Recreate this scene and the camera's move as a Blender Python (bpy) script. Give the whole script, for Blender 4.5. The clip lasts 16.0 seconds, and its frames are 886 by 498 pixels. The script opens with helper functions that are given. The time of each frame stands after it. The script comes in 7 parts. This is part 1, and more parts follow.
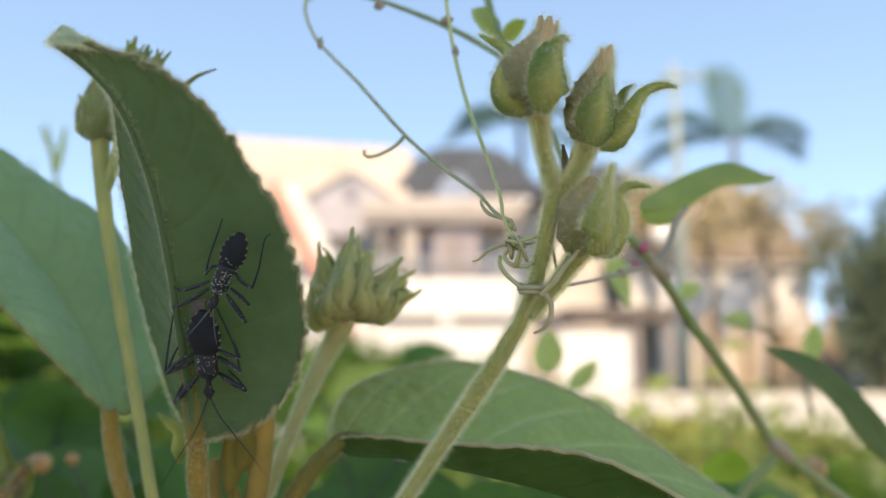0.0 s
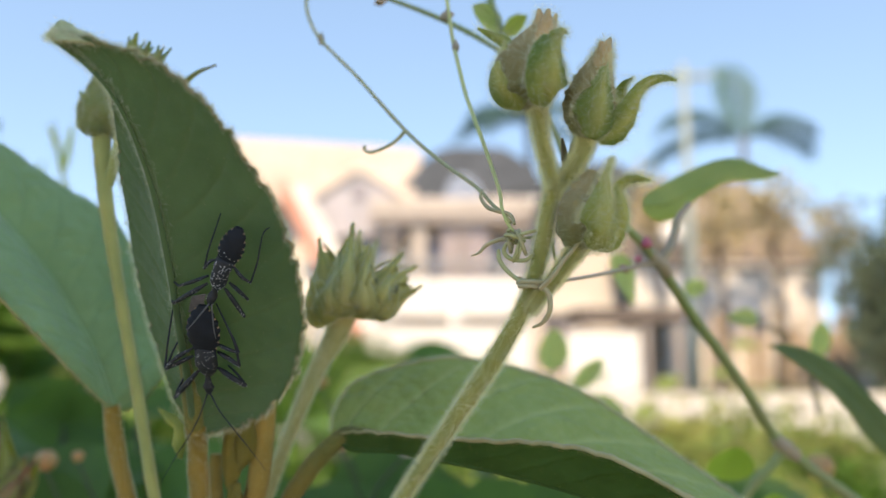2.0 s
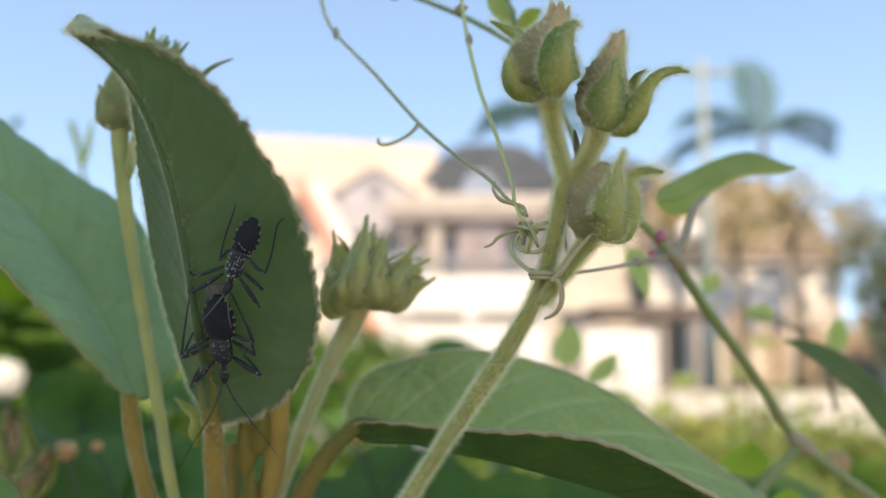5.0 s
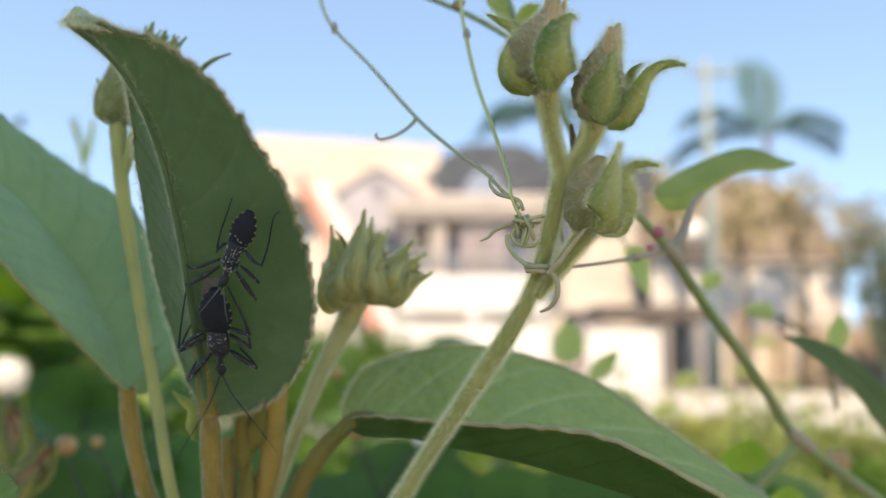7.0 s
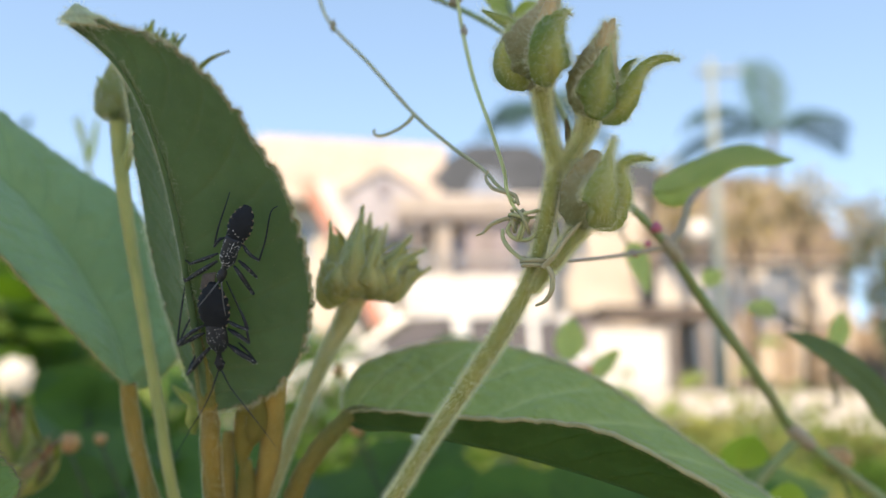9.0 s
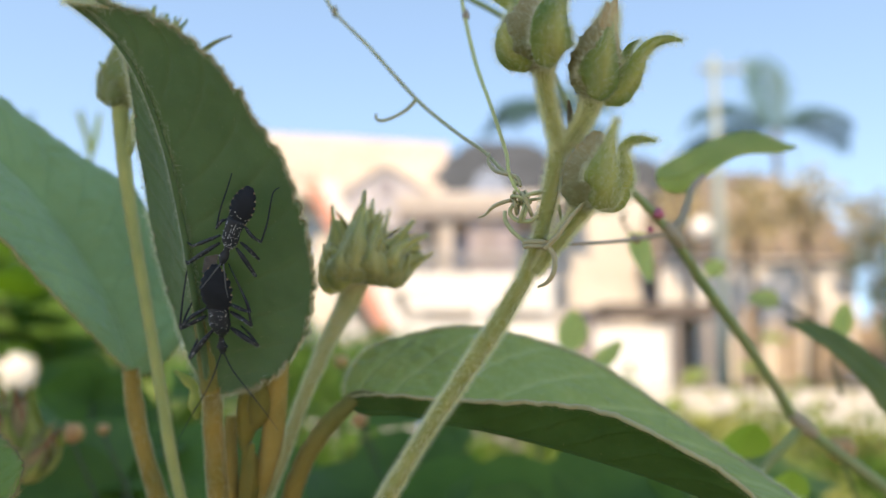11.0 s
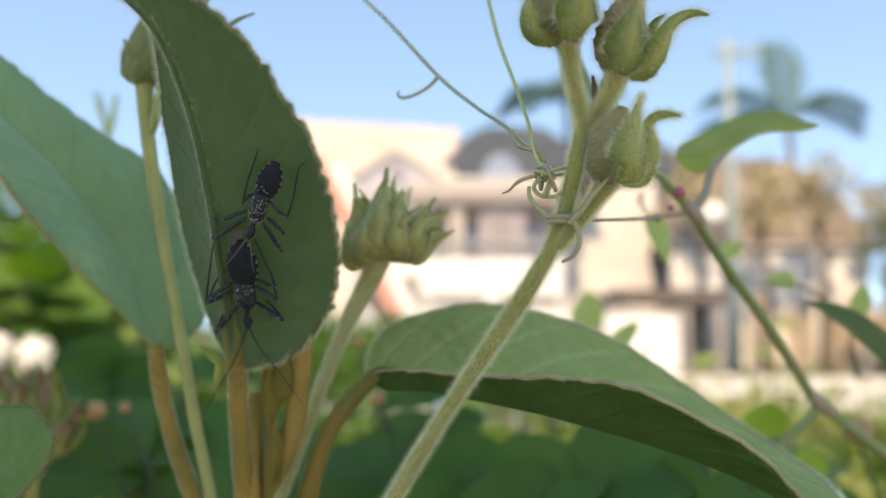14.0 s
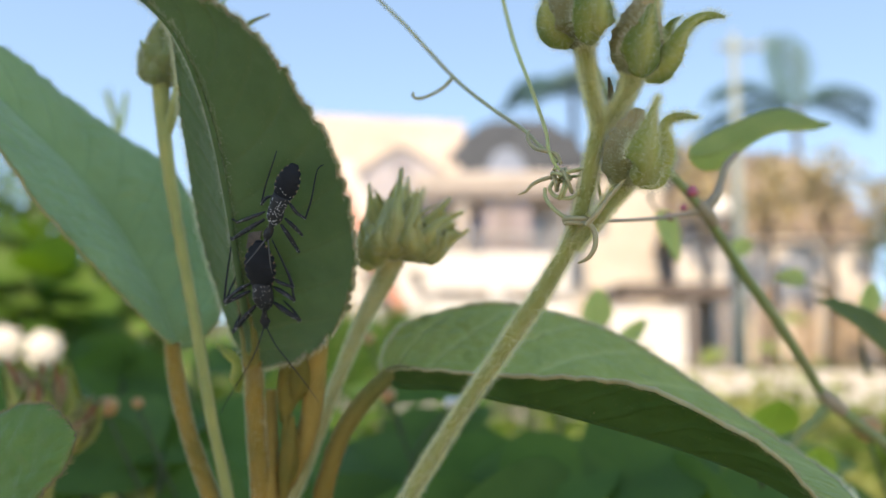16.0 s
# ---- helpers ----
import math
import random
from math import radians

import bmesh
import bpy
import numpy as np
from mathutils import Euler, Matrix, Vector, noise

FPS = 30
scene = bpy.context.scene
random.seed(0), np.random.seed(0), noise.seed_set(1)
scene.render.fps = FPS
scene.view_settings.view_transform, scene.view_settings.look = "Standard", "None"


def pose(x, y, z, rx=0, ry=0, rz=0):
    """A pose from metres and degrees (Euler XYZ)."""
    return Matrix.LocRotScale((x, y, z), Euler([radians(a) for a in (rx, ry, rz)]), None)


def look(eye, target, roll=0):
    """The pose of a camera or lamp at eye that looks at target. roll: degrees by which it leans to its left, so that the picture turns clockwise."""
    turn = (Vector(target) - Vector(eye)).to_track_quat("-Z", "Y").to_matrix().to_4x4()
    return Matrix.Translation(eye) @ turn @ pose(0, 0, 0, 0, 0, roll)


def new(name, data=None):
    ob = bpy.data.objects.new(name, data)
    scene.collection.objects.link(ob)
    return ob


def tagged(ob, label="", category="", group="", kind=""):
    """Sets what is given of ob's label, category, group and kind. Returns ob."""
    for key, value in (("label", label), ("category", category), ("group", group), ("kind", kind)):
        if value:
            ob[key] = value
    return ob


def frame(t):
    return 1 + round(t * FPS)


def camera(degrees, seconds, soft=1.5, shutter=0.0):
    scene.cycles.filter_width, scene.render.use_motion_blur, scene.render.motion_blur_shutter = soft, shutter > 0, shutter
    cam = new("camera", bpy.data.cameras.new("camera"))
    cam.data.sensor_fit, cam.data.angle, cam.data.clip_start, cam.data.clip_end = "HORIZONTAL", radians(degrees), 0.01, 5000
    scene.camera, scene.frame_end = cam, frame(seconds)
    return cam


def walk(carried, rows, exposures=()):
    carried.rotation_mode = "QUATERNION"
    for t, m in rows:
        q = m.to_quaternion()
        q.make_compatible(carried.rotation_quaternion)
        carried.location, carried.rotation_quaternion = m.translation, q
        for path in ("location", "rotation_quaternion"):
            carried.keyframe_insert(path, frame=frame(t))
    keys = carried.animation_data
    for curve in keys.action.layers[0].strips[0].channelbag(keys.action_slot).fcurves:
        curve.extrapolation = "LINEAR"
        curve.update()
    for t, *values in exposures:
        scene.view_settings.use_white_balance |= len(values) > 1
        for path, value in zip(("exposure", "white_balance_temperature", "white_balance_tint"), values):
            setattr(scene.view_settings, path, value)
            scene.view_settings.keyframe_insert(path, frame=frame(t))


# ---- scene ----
from mathutils import bvhtree

cam = camera(60, 16.0, 1.5)
cam.data.dof.use_dof = True
cam.data.dof.focus_distance = 0.141
cam.data.dof.aperture_fstop = 9.2

PATH = [
    (0.0, pose(0.00000, 0.00000, 1.20000, 97.400, -0.000, 0.000)),
    (0.5, pose(0.00139, -0.00006, 1.20056, 97.228, 0.011, 0.405)),
    (1.0, pose(0.00257, 0.00009, 1.20065, 97.152, -0.106, 0.687)),
    (1.5, pose(0.00207, 0.00005, 1.19865, 97.656, -0.128, 0.457)),
    (2.0, pose(0.00182, 0.00051, 1.19894, 97.420, 0.009, 0.646)),
    (2.5, pose(0.00191, 0.00051, 1.19889, 97.468, -0.094, 1.092)),
    (3.0, pose(0.00042, 0.00014, 1.19985, 97.118, -0.102, 1.122)),
    (3.5, pose(-0.00027, -0.00025, 1.19880, 97.318, -0.154, 1.176)),
    (4.0, pose(0.00089, -0.00055, 1.19794, 97.348, -0.173, 1.709)),
    (6.5, pose(0.00335, 0.00002, 1.19773, 96.870, -0.384, 1.919)),
    (7.0, pose(0.00385, -0.00025, 1.19665, 97.153, -0.420, 2.054)),
    (7.5, pose(0.00382, -0.00057, 1.19739, 96.906, -0.392, 2.072)),
    (8.0, pose(0.00416, -0.00111, 1.19811, 96.717, -0.453, 2.145)),
    (8.5, pose(0.00412, -0.00123, 1.19705, 96.912, -0.384, 2.100)),
    (9.0, pose(0.00561, -0.00107, 1.19541, 97.185, -0.358, 2.454)),
    (11.5, pose(0.00565, -0.00056, 1.19229, 96.892, -0.307, 2.656)),
    (12.0, pose(0.00453, -0.00076, 1.19225, 96.524, -0.249, 2.707)),
    (12.5, pose(0.00474, -0.00100, 1.19246, 96.122, -0.438, 3.038)),
    (13.0, pose(0.00378, -0.00150, 1.19097, 96.249, -0.331, 2.931)),
    (13.5, pose(0.00357, -0.00107, 1.19021, 96.172, -0.408, 3.234)),
    (14.0, pose(0.00312, -0.00132, 1.19044, 95.930, -0.481, 3.414)),
    (14.5, pose(0.00288, -0.00192, 1.19191, 95.437, -0.539, 3.682)),
    (15.0, pose(0.00138, -0.00198, 1.19138, 95.652, -0.440, 3.554)),
    (15.5, pose(0.00093, -0.00268, 1.19208, 95.400, -0.507, 3.632)),
    (16.0, pose(0.00098, -0.00268, 1.19158, 95.500, -0.544, 3.774)),
]
walk(cam, PATH, [(0.0, 1.45, 8500, 10), (16.0, 1.45, 8500, 10)])

# ---- sky and sun: clear late morning, sun behind the camera ----
SUN_TURN, SUN_HEIGHT = radians(192), radians(47)
world = bpy.data.worlds.new("sky")
scene.world = world
world.use_nodes = True
sky = world.node_tree.nodes.new("ShaderNodeTexSky")
sky.sky_type = "NISHITA"
sky.sun_disc = False
sky.sun_elevation, sky.sun_rotation = SUN_HEIGHT, SUN_TURN
sky.air_density, sky.dust_density, sky.ozone_density = 1.35, 0.0, 4.2
sky.altitude = 900
back = world.node_tree.nodes["Background"]
back.inputs["Strength"].default_value = 0.145
world.node_tree.links.new(sky.outputs[0], back.inputs[0])
# sky lookup tilted upwards: the sky keeps its blue down to the roofs
heading, raised = world.node_tree.nodes.new("ShaderNodeTexCoord"), world.node_tree.nodes.new("ShaderNodeVectorMath")
raised.operation = "ADD"
raised.inputs[1].default_value = (0, 0, 0.26)
unit = world.node_tree.nodes.new("ShaderNodeVectorMath")
unit.operation = "NORMALIZE"
world.node_tree.links.new(heading.outputs["Generated"], raised.inputs[0])
world.node_tree.links.new(raised.outputs[0], unit.inputs[0])
world.node_tree.links.new(unit.outputs[0], sky.inputs["Vector"])
sun = new("sun", bpy.data.lights.new("sun", "SUN"))
sun.data.energy, sun.data.angle, sun.data.color = 2.6, radians(0.5), (1.0, 0.86, 0.7)
towards = Vector((math.sin(SUN_TURN) * math.cos(SUN_HEIGHT), math.cos(SUN_TURN) * math.cos(SUN_HEIGHT), math.sin(SUN_HEIGHT)))
sun.matrix_world = look(towards * 60, (0, 0, 0))


# ---- materials ----
def surface(name, base, second=None, rough=0.6, scale=200.0, grain=2500.0, bump=0.2, deep=0.0002, sheen=0.0,
            through_light=0.0, glow_tint=None, metal=0.0, spread=0.0, spec=0.5, coat=0.0, net=0.0, netted=0.7, vein=None):
    """A node material: two colours mixed by noise at two scales, a fine bump, and, for leaves, light let through."""
    m = bpy.data.materials.new(name)
    m.use_nodes = True
    t, n = m.node_tree, m.node_tree.nodes
    p = n["Principled BSDF"]
    link = t.links.new
    co = n.new("ShaderNodeTexCoord")
    big, fine, ramp, mix, bmp = (n.new(k) for k in ("ShaderNodeTexNoise", "ShaderNodeTexNoise", "ShaderNodeMath", "ShaderNodeMix", "ShaderNodeBump"))
    for tex, s in ((big, scale), (fine, grain)):
        link(co.outputs["Object"], tex.inputs["Vector"])
        tex.inputs["Scale"].default_value = s
        tex.inputs["Detail"].default_value = 4
    ramp.operation = "MULTIPLY_ADD"
    link(fine.outputs["Fac"], ramp.inputs[0])
    ramp.inputs[1].default_value = 0.5
    wide = n.new("ShaderNodeMapRange")
    wide.inputs["From Min"].default_value, wide.inputs["From Max"].default_value = 0.3, 0.7
    wide.inputs["To Min"].default_value, wide.inputs["To Max"].default_value = -0.25, 0.75
    link(big.outputs["Fac"], wide.inputs["Value"])
    link(wide.outputs["Result"], ramp.inputs[2])
    mix.data_type = "RGBA"
    second = second or tuple(c * 0.7 for c in base)
    link(ramp.outputs[0], mix.inputs["Factor"])
    mix.inputs["A"].default_value, mix.inputs["B"].default_value = (*base, 1), (*second, 1)
    colour = mix.outputs["Result"]
    if vein:
        mark, tone, hair = n.new("ShaderNodeAttribute"), n.new("ShaderNodeMix"), n.new("ShaderNodeTexNoise")
        mark.attribute_name, tone.data_type = "vein", "RGBA"
        tone.inputs["B"].default_value = (*vein, 1)
        link(colour, tone.inputs["A"])
        link(mark.outputs["Fac"], tone.inputs["Factor"])
        colour = tone.outputs["Result"]
    if spread:
        info, hsv = n.new("ShaderNodeObjectInfo"), n.new("ShaderNodeHueSaturation")
        geo, add, r = n.new("ShaderNodeNewGeometry"), n.new("ShaderNodeMath"), n.new("ShaderNodeMapRange")
        link(info.outputs["Random"], add.inputs[0])
        link(geo.outputs["Random Per Island"], add.inputs[1])
        link(add.outputs[0], r.inputs["Value"])
        r.inputs["From Max"].default_value = 2
        r.inputs["To Min"].default_value, r.inputs["To Max"].default_value = 1 - spread, 1 + spread
        link(r.outputs["Result"], hsv.inputs["Value"])
        link(colour, hsv.inputs["Color"])
        colour = hsv.outputs["Color"]
    link(colour, p.inputs["Base Color"])
    p.inputs["Roughness"].default_value, p.inputs["Metallic"].default_value = rough, metal
    p.inputs["Specular IOR Level"].default_value = spec
    p.inputs["Coat Weight"].default_value = coat
    p.inputs["Sheen Weight"].default_value = sheen
    p.inputs["Sheen Roughness"].default_value = 0.5
    p.inputs["Sheen Tint"].default_value = (1, 1, 0.92, 1)
    link(fine.outputs["Fac"], bmp.inputs["Height"])
    bmp.inputs["Strength"].default_value, bmp.inputs["Distance"].default_value = bump, deep
    link(bmp.outputs["Normal"], p.inputs["Normal"])
    if net:
        cells, deep2, mixed = n.new("ShaderNodeTexVoronoi"), n.new("ShaderNodeBump"), n.new("ShaderNodeMath")
        cells.feature = "SMOOTH_F1"
        cells.inputs["Smoothness"].default_value = 0.6
        warp = n.new("ShaderNodeVectorMath")
        warp.operation = "MULTIPLY_ADD"
        link(big.outputs["Color"], warp.inputs[0])
        warp.inputs[1].default_value = (0.004, 0.004, 0.004)
        link(co.outputs["Object"], warp.inputs[2])
        link(warp.outputs[0], cells.inputs["Vector"])
        cells.inputs["Scale"].default_value = net
        mixed.operation = "MULTIPLY"
        link(cells.outputs["Distance"], mixed.inputs[0])
        mixed.inputs[1].default_value = -1.0
        link(mixed.outputs[0], deep2.inputs["Height"])
        deep2.inputs["Strength"].default_value, deep2.inputs["Distance"].default_value = netted, 0.0016
        link(bmp.outputs["Normal"], deep2.inputs["Normal"])
        link(deep2.outputs["Normal"], p.inputs["Normal"])
    if through_light:
        lit, join, out = n.new("ShaderNodeBsdfTranslucent"), n.new("ShaderNodeMixShader"), n["Material Output"]
        tint = n.new("ShaderNodeMix")
        tint.data_type, tint.blend_type = "RGBA", "MULTIPLY"
        tint.inputs["Factor"].default_value = 1
        link(colour, tint.inputs["A"])
        tint.inputs["B"].default_value = (*(glow_tint or (1.6, 1.7, 0.7)), 1)
        link(tint.outputs["Result"], lit.inputs["Color"])
        join.inputs["Fac"].default_value = through_light
        link(p.outputs[0], join.inputs[1])
        link(lit.outputs[0], join.inputs[2])
        link(join.outputs[0], out.inputs["Surface"])
    return m


LEAF_YOUNG = surface("fresh_felted_leaf", (0.22, 0.34, 0.085), (0.16, 0.27, 0.065), 0.8, 120, 2600, 0.5, 0.0003, 0.2, 0.4, (1.5, 1.5, 0.6), net=300)
LEAF = surface("felted_leaf", (0.165, 0.255, 0.115), (0.13, 0.21, 0.088), 0.8, 120, 2600, 0.5, 0.0003, 0.35, 0.5, (1.5, 1.5, 0.6), vein=(0.155, 0.23, 0.1))
LEAF_PALE = surface("pale_felted_leaf", (0.44, 0.475, 0.12), (0.37, 0.415, 0.095), 0.8, 100, 2400, 0.5, 0.0003, 0.08, 0.25, vein=(0.55, 0.56, 0.19), net=330, netted=0.75)
LEAF_GREY = surface("grey_felted_leaf", (0.29, 0.42, 0.175), (0.22, 0.335, 0.13), 0.75, 60, 2400, 0.5, 0.0003, 0.25, 0.2, vein=(0.235, 0.355, 0.145), net=260, netted=0.3)
FELT_PALE = surface("pale_felt", (0.6, 0.62, 0.42), (0.48, 0.52, 0.32), 0.85, 200, 2500, 0.5, 0.0003, 0.4, 0.5, (1.2, 1.2, 0.8))
RIM = surface("leaf_rim", (0.34, 0.28, 0.13), (0.23, 0.2, 0.08), 0.85, 300, 3000, 0.4, 0.0002, 0.3, 0.3, (1.2, 1.2, 0.9))
RIM_PALE = surface("pale_leaf_edge", (0.62, 0.53, 0.27), (0.5, 0.44, 0.2), 0.85, 300, 3000, 0.4, 0.0002, 0.4, 0.3, (1.2, 1.2, 0.9))
# Underside colour darkened to stand for the shade under the folded leaf.
LEAF_UNDER = surface("shade_dark_underside", (0.082, 0.15, 0.042), (0.066, 0.122, 0.032), 0.9, 120, 2600, 0.4, 0.0003, 0.0, 0.3, (1.4, 1.6, 0.7), spec=0.1)
STEM = surface("hairy_stem", (0.34, 0.31, 0.085), (0.24, 0.24, 0.06), 0.75, 150, 2000, 0.4, 0.0003, 0.05, spec=0.25)
STEM_YELLOW = surface("yellowish_stem", (0.45, 0.42, 0.12), (0.33, 0.34, 0.1), 0.75, 110, 2000, 0.4, 0.0003, 0.25)
STEM_PALE = surface("pale_stem", (0.56, 0.47, 0.21), (0.42, 0.38, 0.14), 0.75, 110, 2000, 0.4, 0.0003, 0.25)
STEM_AMBER = surface("amber_stem", (0.42, 0.265, 0.065), (0.26, 0.18, 0.042), 0.8, 70, 2000, 0.4, 0.0003, 0.05, spec=0.2)
STEM_TAN = surface("ochre_stem", (0.37, 0.215, 0.045), (0.21, 0.15, 0.03), 0.8, 70, 2000, 0.4, 0.0003, 0.05, spec=0.2, vein=(0.18, 0.165, 0.042))
HAIR = surface("plant_hair", (0.93, 0.91, 0.76), (0.89, 0.86, 0.68), 0.5, 300, 2000, 0.0, 0.0001, 0, 0.65, (1.1, 1.1, 1.0))
HAIR_TAN = surface("tan_hair", (0.58, 0.46, 0.22), (0.46, 0.37, 0.16), 0.5, 300, 2000, 0.0, 0.0001, 0, 0.5, (1.1, 1.1, 1.0))
SEPAL_OCHRE = surface("ochre_sepal", (0.27, 0.235, 0.055), (0.38, 0.29, 0.075), 0.75, 130, 2000, 0.5, 0.0004, 0.05, 0.5, (1.5, 1.3, 0.6), spec=0.2)
# The vein colour of sepal and pale sepal paints in light glowing through their middle.
SEPAL = surface("sepal", (0.2, 0.29, 0.075), (0.44, 0.43, 0.115), 0.75, 110, 1200, 0.7, 0.0008, 0.1, 0.5, (1.5, 1.5, 0.65), vein=(0.56, 0.53, 0.19))
SEPAL_MID = surface("soft_sepal", (0.27, 0.33, 0.11), (0.42, 0.42, 0.17), 0.75, 130, 1400, 0.6, 0.0006, 0.2, 0.5, (1.5, 1.4, 0.6))
SEPAL_PALE = surface("pale_sepal", (0.47, 0.49, 0.22), (0.62, 0.58, 0.28), 0.75, 130, 1400, 0.7, 0.0008, 0.1, 0.55, (1.5, 1.4, 0.65), vein=(0.66, 0.62, 0.31))
SEPAL_DULL = surface("bud_wall", (0.27, 0.24, 0.1), (0.19, 0.2, 0.07), 0.8, 150, 1200, 0.7, 0.0008, 0.05, 0.3, (1.5, 1.4, 0.7), vein=(0.5, 0.36, 0.18))
PETAL = surface("folded_petal", (0.74, 0.54, 0.28), (0.56, 0.4, 0.18), 0.6, 250, 2500, 0.3, 0.0002, 0.3, 0.4, (1.4, 1.2, 0.8))
DRY = surface("dry_stipule", (0.2, 0.15, 0.09), (0.28, 0.2, 0.12), 0.8, 300, 2500, 0.3)
TENDRIL = surface("tendril", (0.43, 0.42, 0.18), (0.42, 0.36, 0.17), 0.55, 45, 1500, 0.2, 0.0002, 0.1)
TENDRIL_LIGHT = surface("light_tendril", (0.56, 0.58, 0.2), (0.5, 0.46, 0.18), 0.55, 45, 1500, 0.2, 0.0002, 0.1)
TENDRIL_TAN = surface("tan_tendril", (0.42, 0.32, 0.17), (0.38, 0.36, 0.16), 0.55, 60, 1500, 0.2, 0.0002, 0.2)
VINE = surface("vine_stem", (0.22, 0.29, 0.09), (0.25, 0.24, 0.1), 0.6, 60, 1500, 0.3)
VINE_PINK = surface("vine_node", (0.38, 0.27, 0.19), (0.32, 0.27, 0.15), 0.6, 120, 1500, 0.3)
VINE_LEAF = surface("vine_leaf", (0.54, 0.57, 0.28), (0.45, 0.51, 0.22), 0.6, 90, 1800, 0.3, 0.0002, 0.0, 0.7, (1.45, 1.4, 0.65))
PINK = surface("pink_bud", (0.5, 0.1, 0.16), (0.4, 0.12, 0.12), 0.5, 300, 1800, 0.2)
BUD_ORANGE = surface("orange_pink_petal", (0.7, 0.46, 0.17), (0.58, 0.28, 0.12), 0.5, 300, 1800, 0.2, 0.0002, 0.1, 0.3, (1.2, 1.0, 0.9))
RED_TIP = surface("reddish_tip", (0.42, 0.12, 0.06), (0.36, 0.19, 0.08), 0.6, 200, 1800, 0.2, 0.0002, 0.2, 0.2)
TIMBER = surface("weathered_plank", (0.42, 0.33, 0.25), (0.26, 0.2, 0.15), 0.85, 1.5, 30, 0.4, 0.004, spread=0.5)
DARK_WOOD = surface("dark_timber", (0.13, 0.1, 0.085), (0.08, 0.065, 0.055), 0.8, 2, 30, 0.4, 0.004)
LEAF_LIME = surface("lime_leaf", (0.33, 0.43, 0.075), (0.25, 0.36, 0.055), 0.6, 60, 1500, 0.3, 0.0002, 0.0, 0.5, (1.4, 1.4, 0.6), spec=0.2)
VINE_DARK = surface("dull_vine_leaf", (0.2, 0.24, 0.08), (0.15, 0.2, 0.06), 0.6, 60, 1500, 0.3, 0.0002, 0.0, 0.4, (1.4, 1.4, 0.7), spec=0.2)
BLOSSOM = surface("white_petal", (0.9, 0.87, 0.82), (0.84, 0.8, 0.74), 0.6, 200, 2000, 0.2, 0.0002, 0.1, 0.4, (1.1, 1.1, 1.0))
SHRUB_LEAF = surface("shrub_leaf", (0.088, 0.17, 0.03), (0.058, 0.12, 0.02), 0.6, 40, 900, 0.3, 0.0004, 0.0, 0.3, (1.6, 1.7, 0.5), spread=0.45, spec=0.25)
SHOOT_STEM = surface("green_shoot_stem", (0.06, 0.09, 0.03), (0.05, 0.06, 0.02), 0.7, 60, 900, 0.3)
SHRUB_LIGHT = surface("light_shrub_leaf", (0.19, 0.25, 0.055), (0.12, 0.18, 0.04), 0.55, 40, 900, 0.3, 0.0004, 0.0, 0.35, (1.5, 1.5, 0.5), spread=0.3)
SHRUB_STRAW = surface("straw_shrub_leaf", (0.32, 0.31, 0.12), (0.22, 0.26, 0.07), 0.6, 20, 600, 0.3, 0.0004, 0.0, 0.35, (1.4, 1.3, 0.6), spread=0.4)
BLACK = surface("black_shell", (0.016, 0.017, 0.02), (0.01, 0.011, 0.014), 0.6, 500, 5000, 0.3, 0.0001)
BLACK_BLUE = surface("blue_black_wing", (0.016, 0.018, 0.022), (0.011, 0.012, 0.015), 0.75, 400, 5000, 0.3, 0.0001, spec=0.25)
WHITE_DOT = surface("white_dot", (0.8, 0.8, 0.8), (0.65, 0.65, 0.65), 0.5, 500, 5000, 0.1)
ORANGE = surface("orange_mark", (0.35, 0.2, 0.1), (0.4, 0.32, 0.22), 0.5, 500, 5000, 0.1)
GREY_FEELER = surface("grey_feeler", (0.1, 0.1, 0.105), (0.07, 0.07, 0.075), 0.45, 500, 4000, 0.1)
EGG = surface("egg_case", (0.24, 0.21, 0.19), (0.17, 0.14, 0.12), 0.5, 700, 4000, 0.3)
CAR_PAINT = surface("white_car_paint", (0.8, 0.78, 0.74), (0.76, 0.74, 0.7), 0.3, 3, 60, 0.02, 0.001, coat=0.6)
CAR_GLASS = surface("tinted_car_glass", (0.13, 0.11, 0.1), (0.09, 0.08, 0.075), 0.08, 3, 60, 0.0)
RUBBER = surface("black_rubber", (0.025, 0.025, 0.027), (0.04, 0.038, 0.036), 0.8, 20, 200, 0.3, 0.002)
RIM_GREY = surface("grey_wheel_rim", (0.5, 0.5, 0.52), (0.42, 0.42, 0.44), 0.35, 10, 100, 0.1, metal=0.8)
HEADLIGHT = surface("clear_headlight", (0.75, 0.77, 0.8), (0.6, 0.62, 0.66), 0.12, 20, 100, 0.1, coat=0.8)
TAIL_RED = surface("red_tail_light", (0.4, 0.02, 0.02), (0.3, 0.015, 0.015), 0.2, 20, 100, 0.1, coat=0.8)

CREAM = surface("cream_plaster", (0.65, 0.59, 0.525), (0.54, 0.475, 0.415), 0.85, 0.8, 30, 0.2, 0.004)
WHITE = surface("white_plaster", (0.74, 0.7, 0.66), (0.63, 0.59, 0.55), 0.8, 0.7, 25, 0.2, 0.004)
ROOF_PALE = surface("pale_tile", (0.66, 0.56, 0.47), (0.56, 0.46, 0.38), 0.8, 1.5, 20, 0.3, 0.005, spread=0.15)
# Lilac-grey that carries the shade of the gable wall in its colour.
LILAC_SHADE = surface("shaded_lilac_wall", (0.46, 0.43, 0.46), (0.37, 0.345, 0.37), 0.7, 1.5, 20, 0.3, 0.005)
BEAM = surface("weathered_beam", (0.34, 0.29, 0.26), (0.24, 0.2, 0.185), 0.8, 2, 30, 0.4, 0.004)
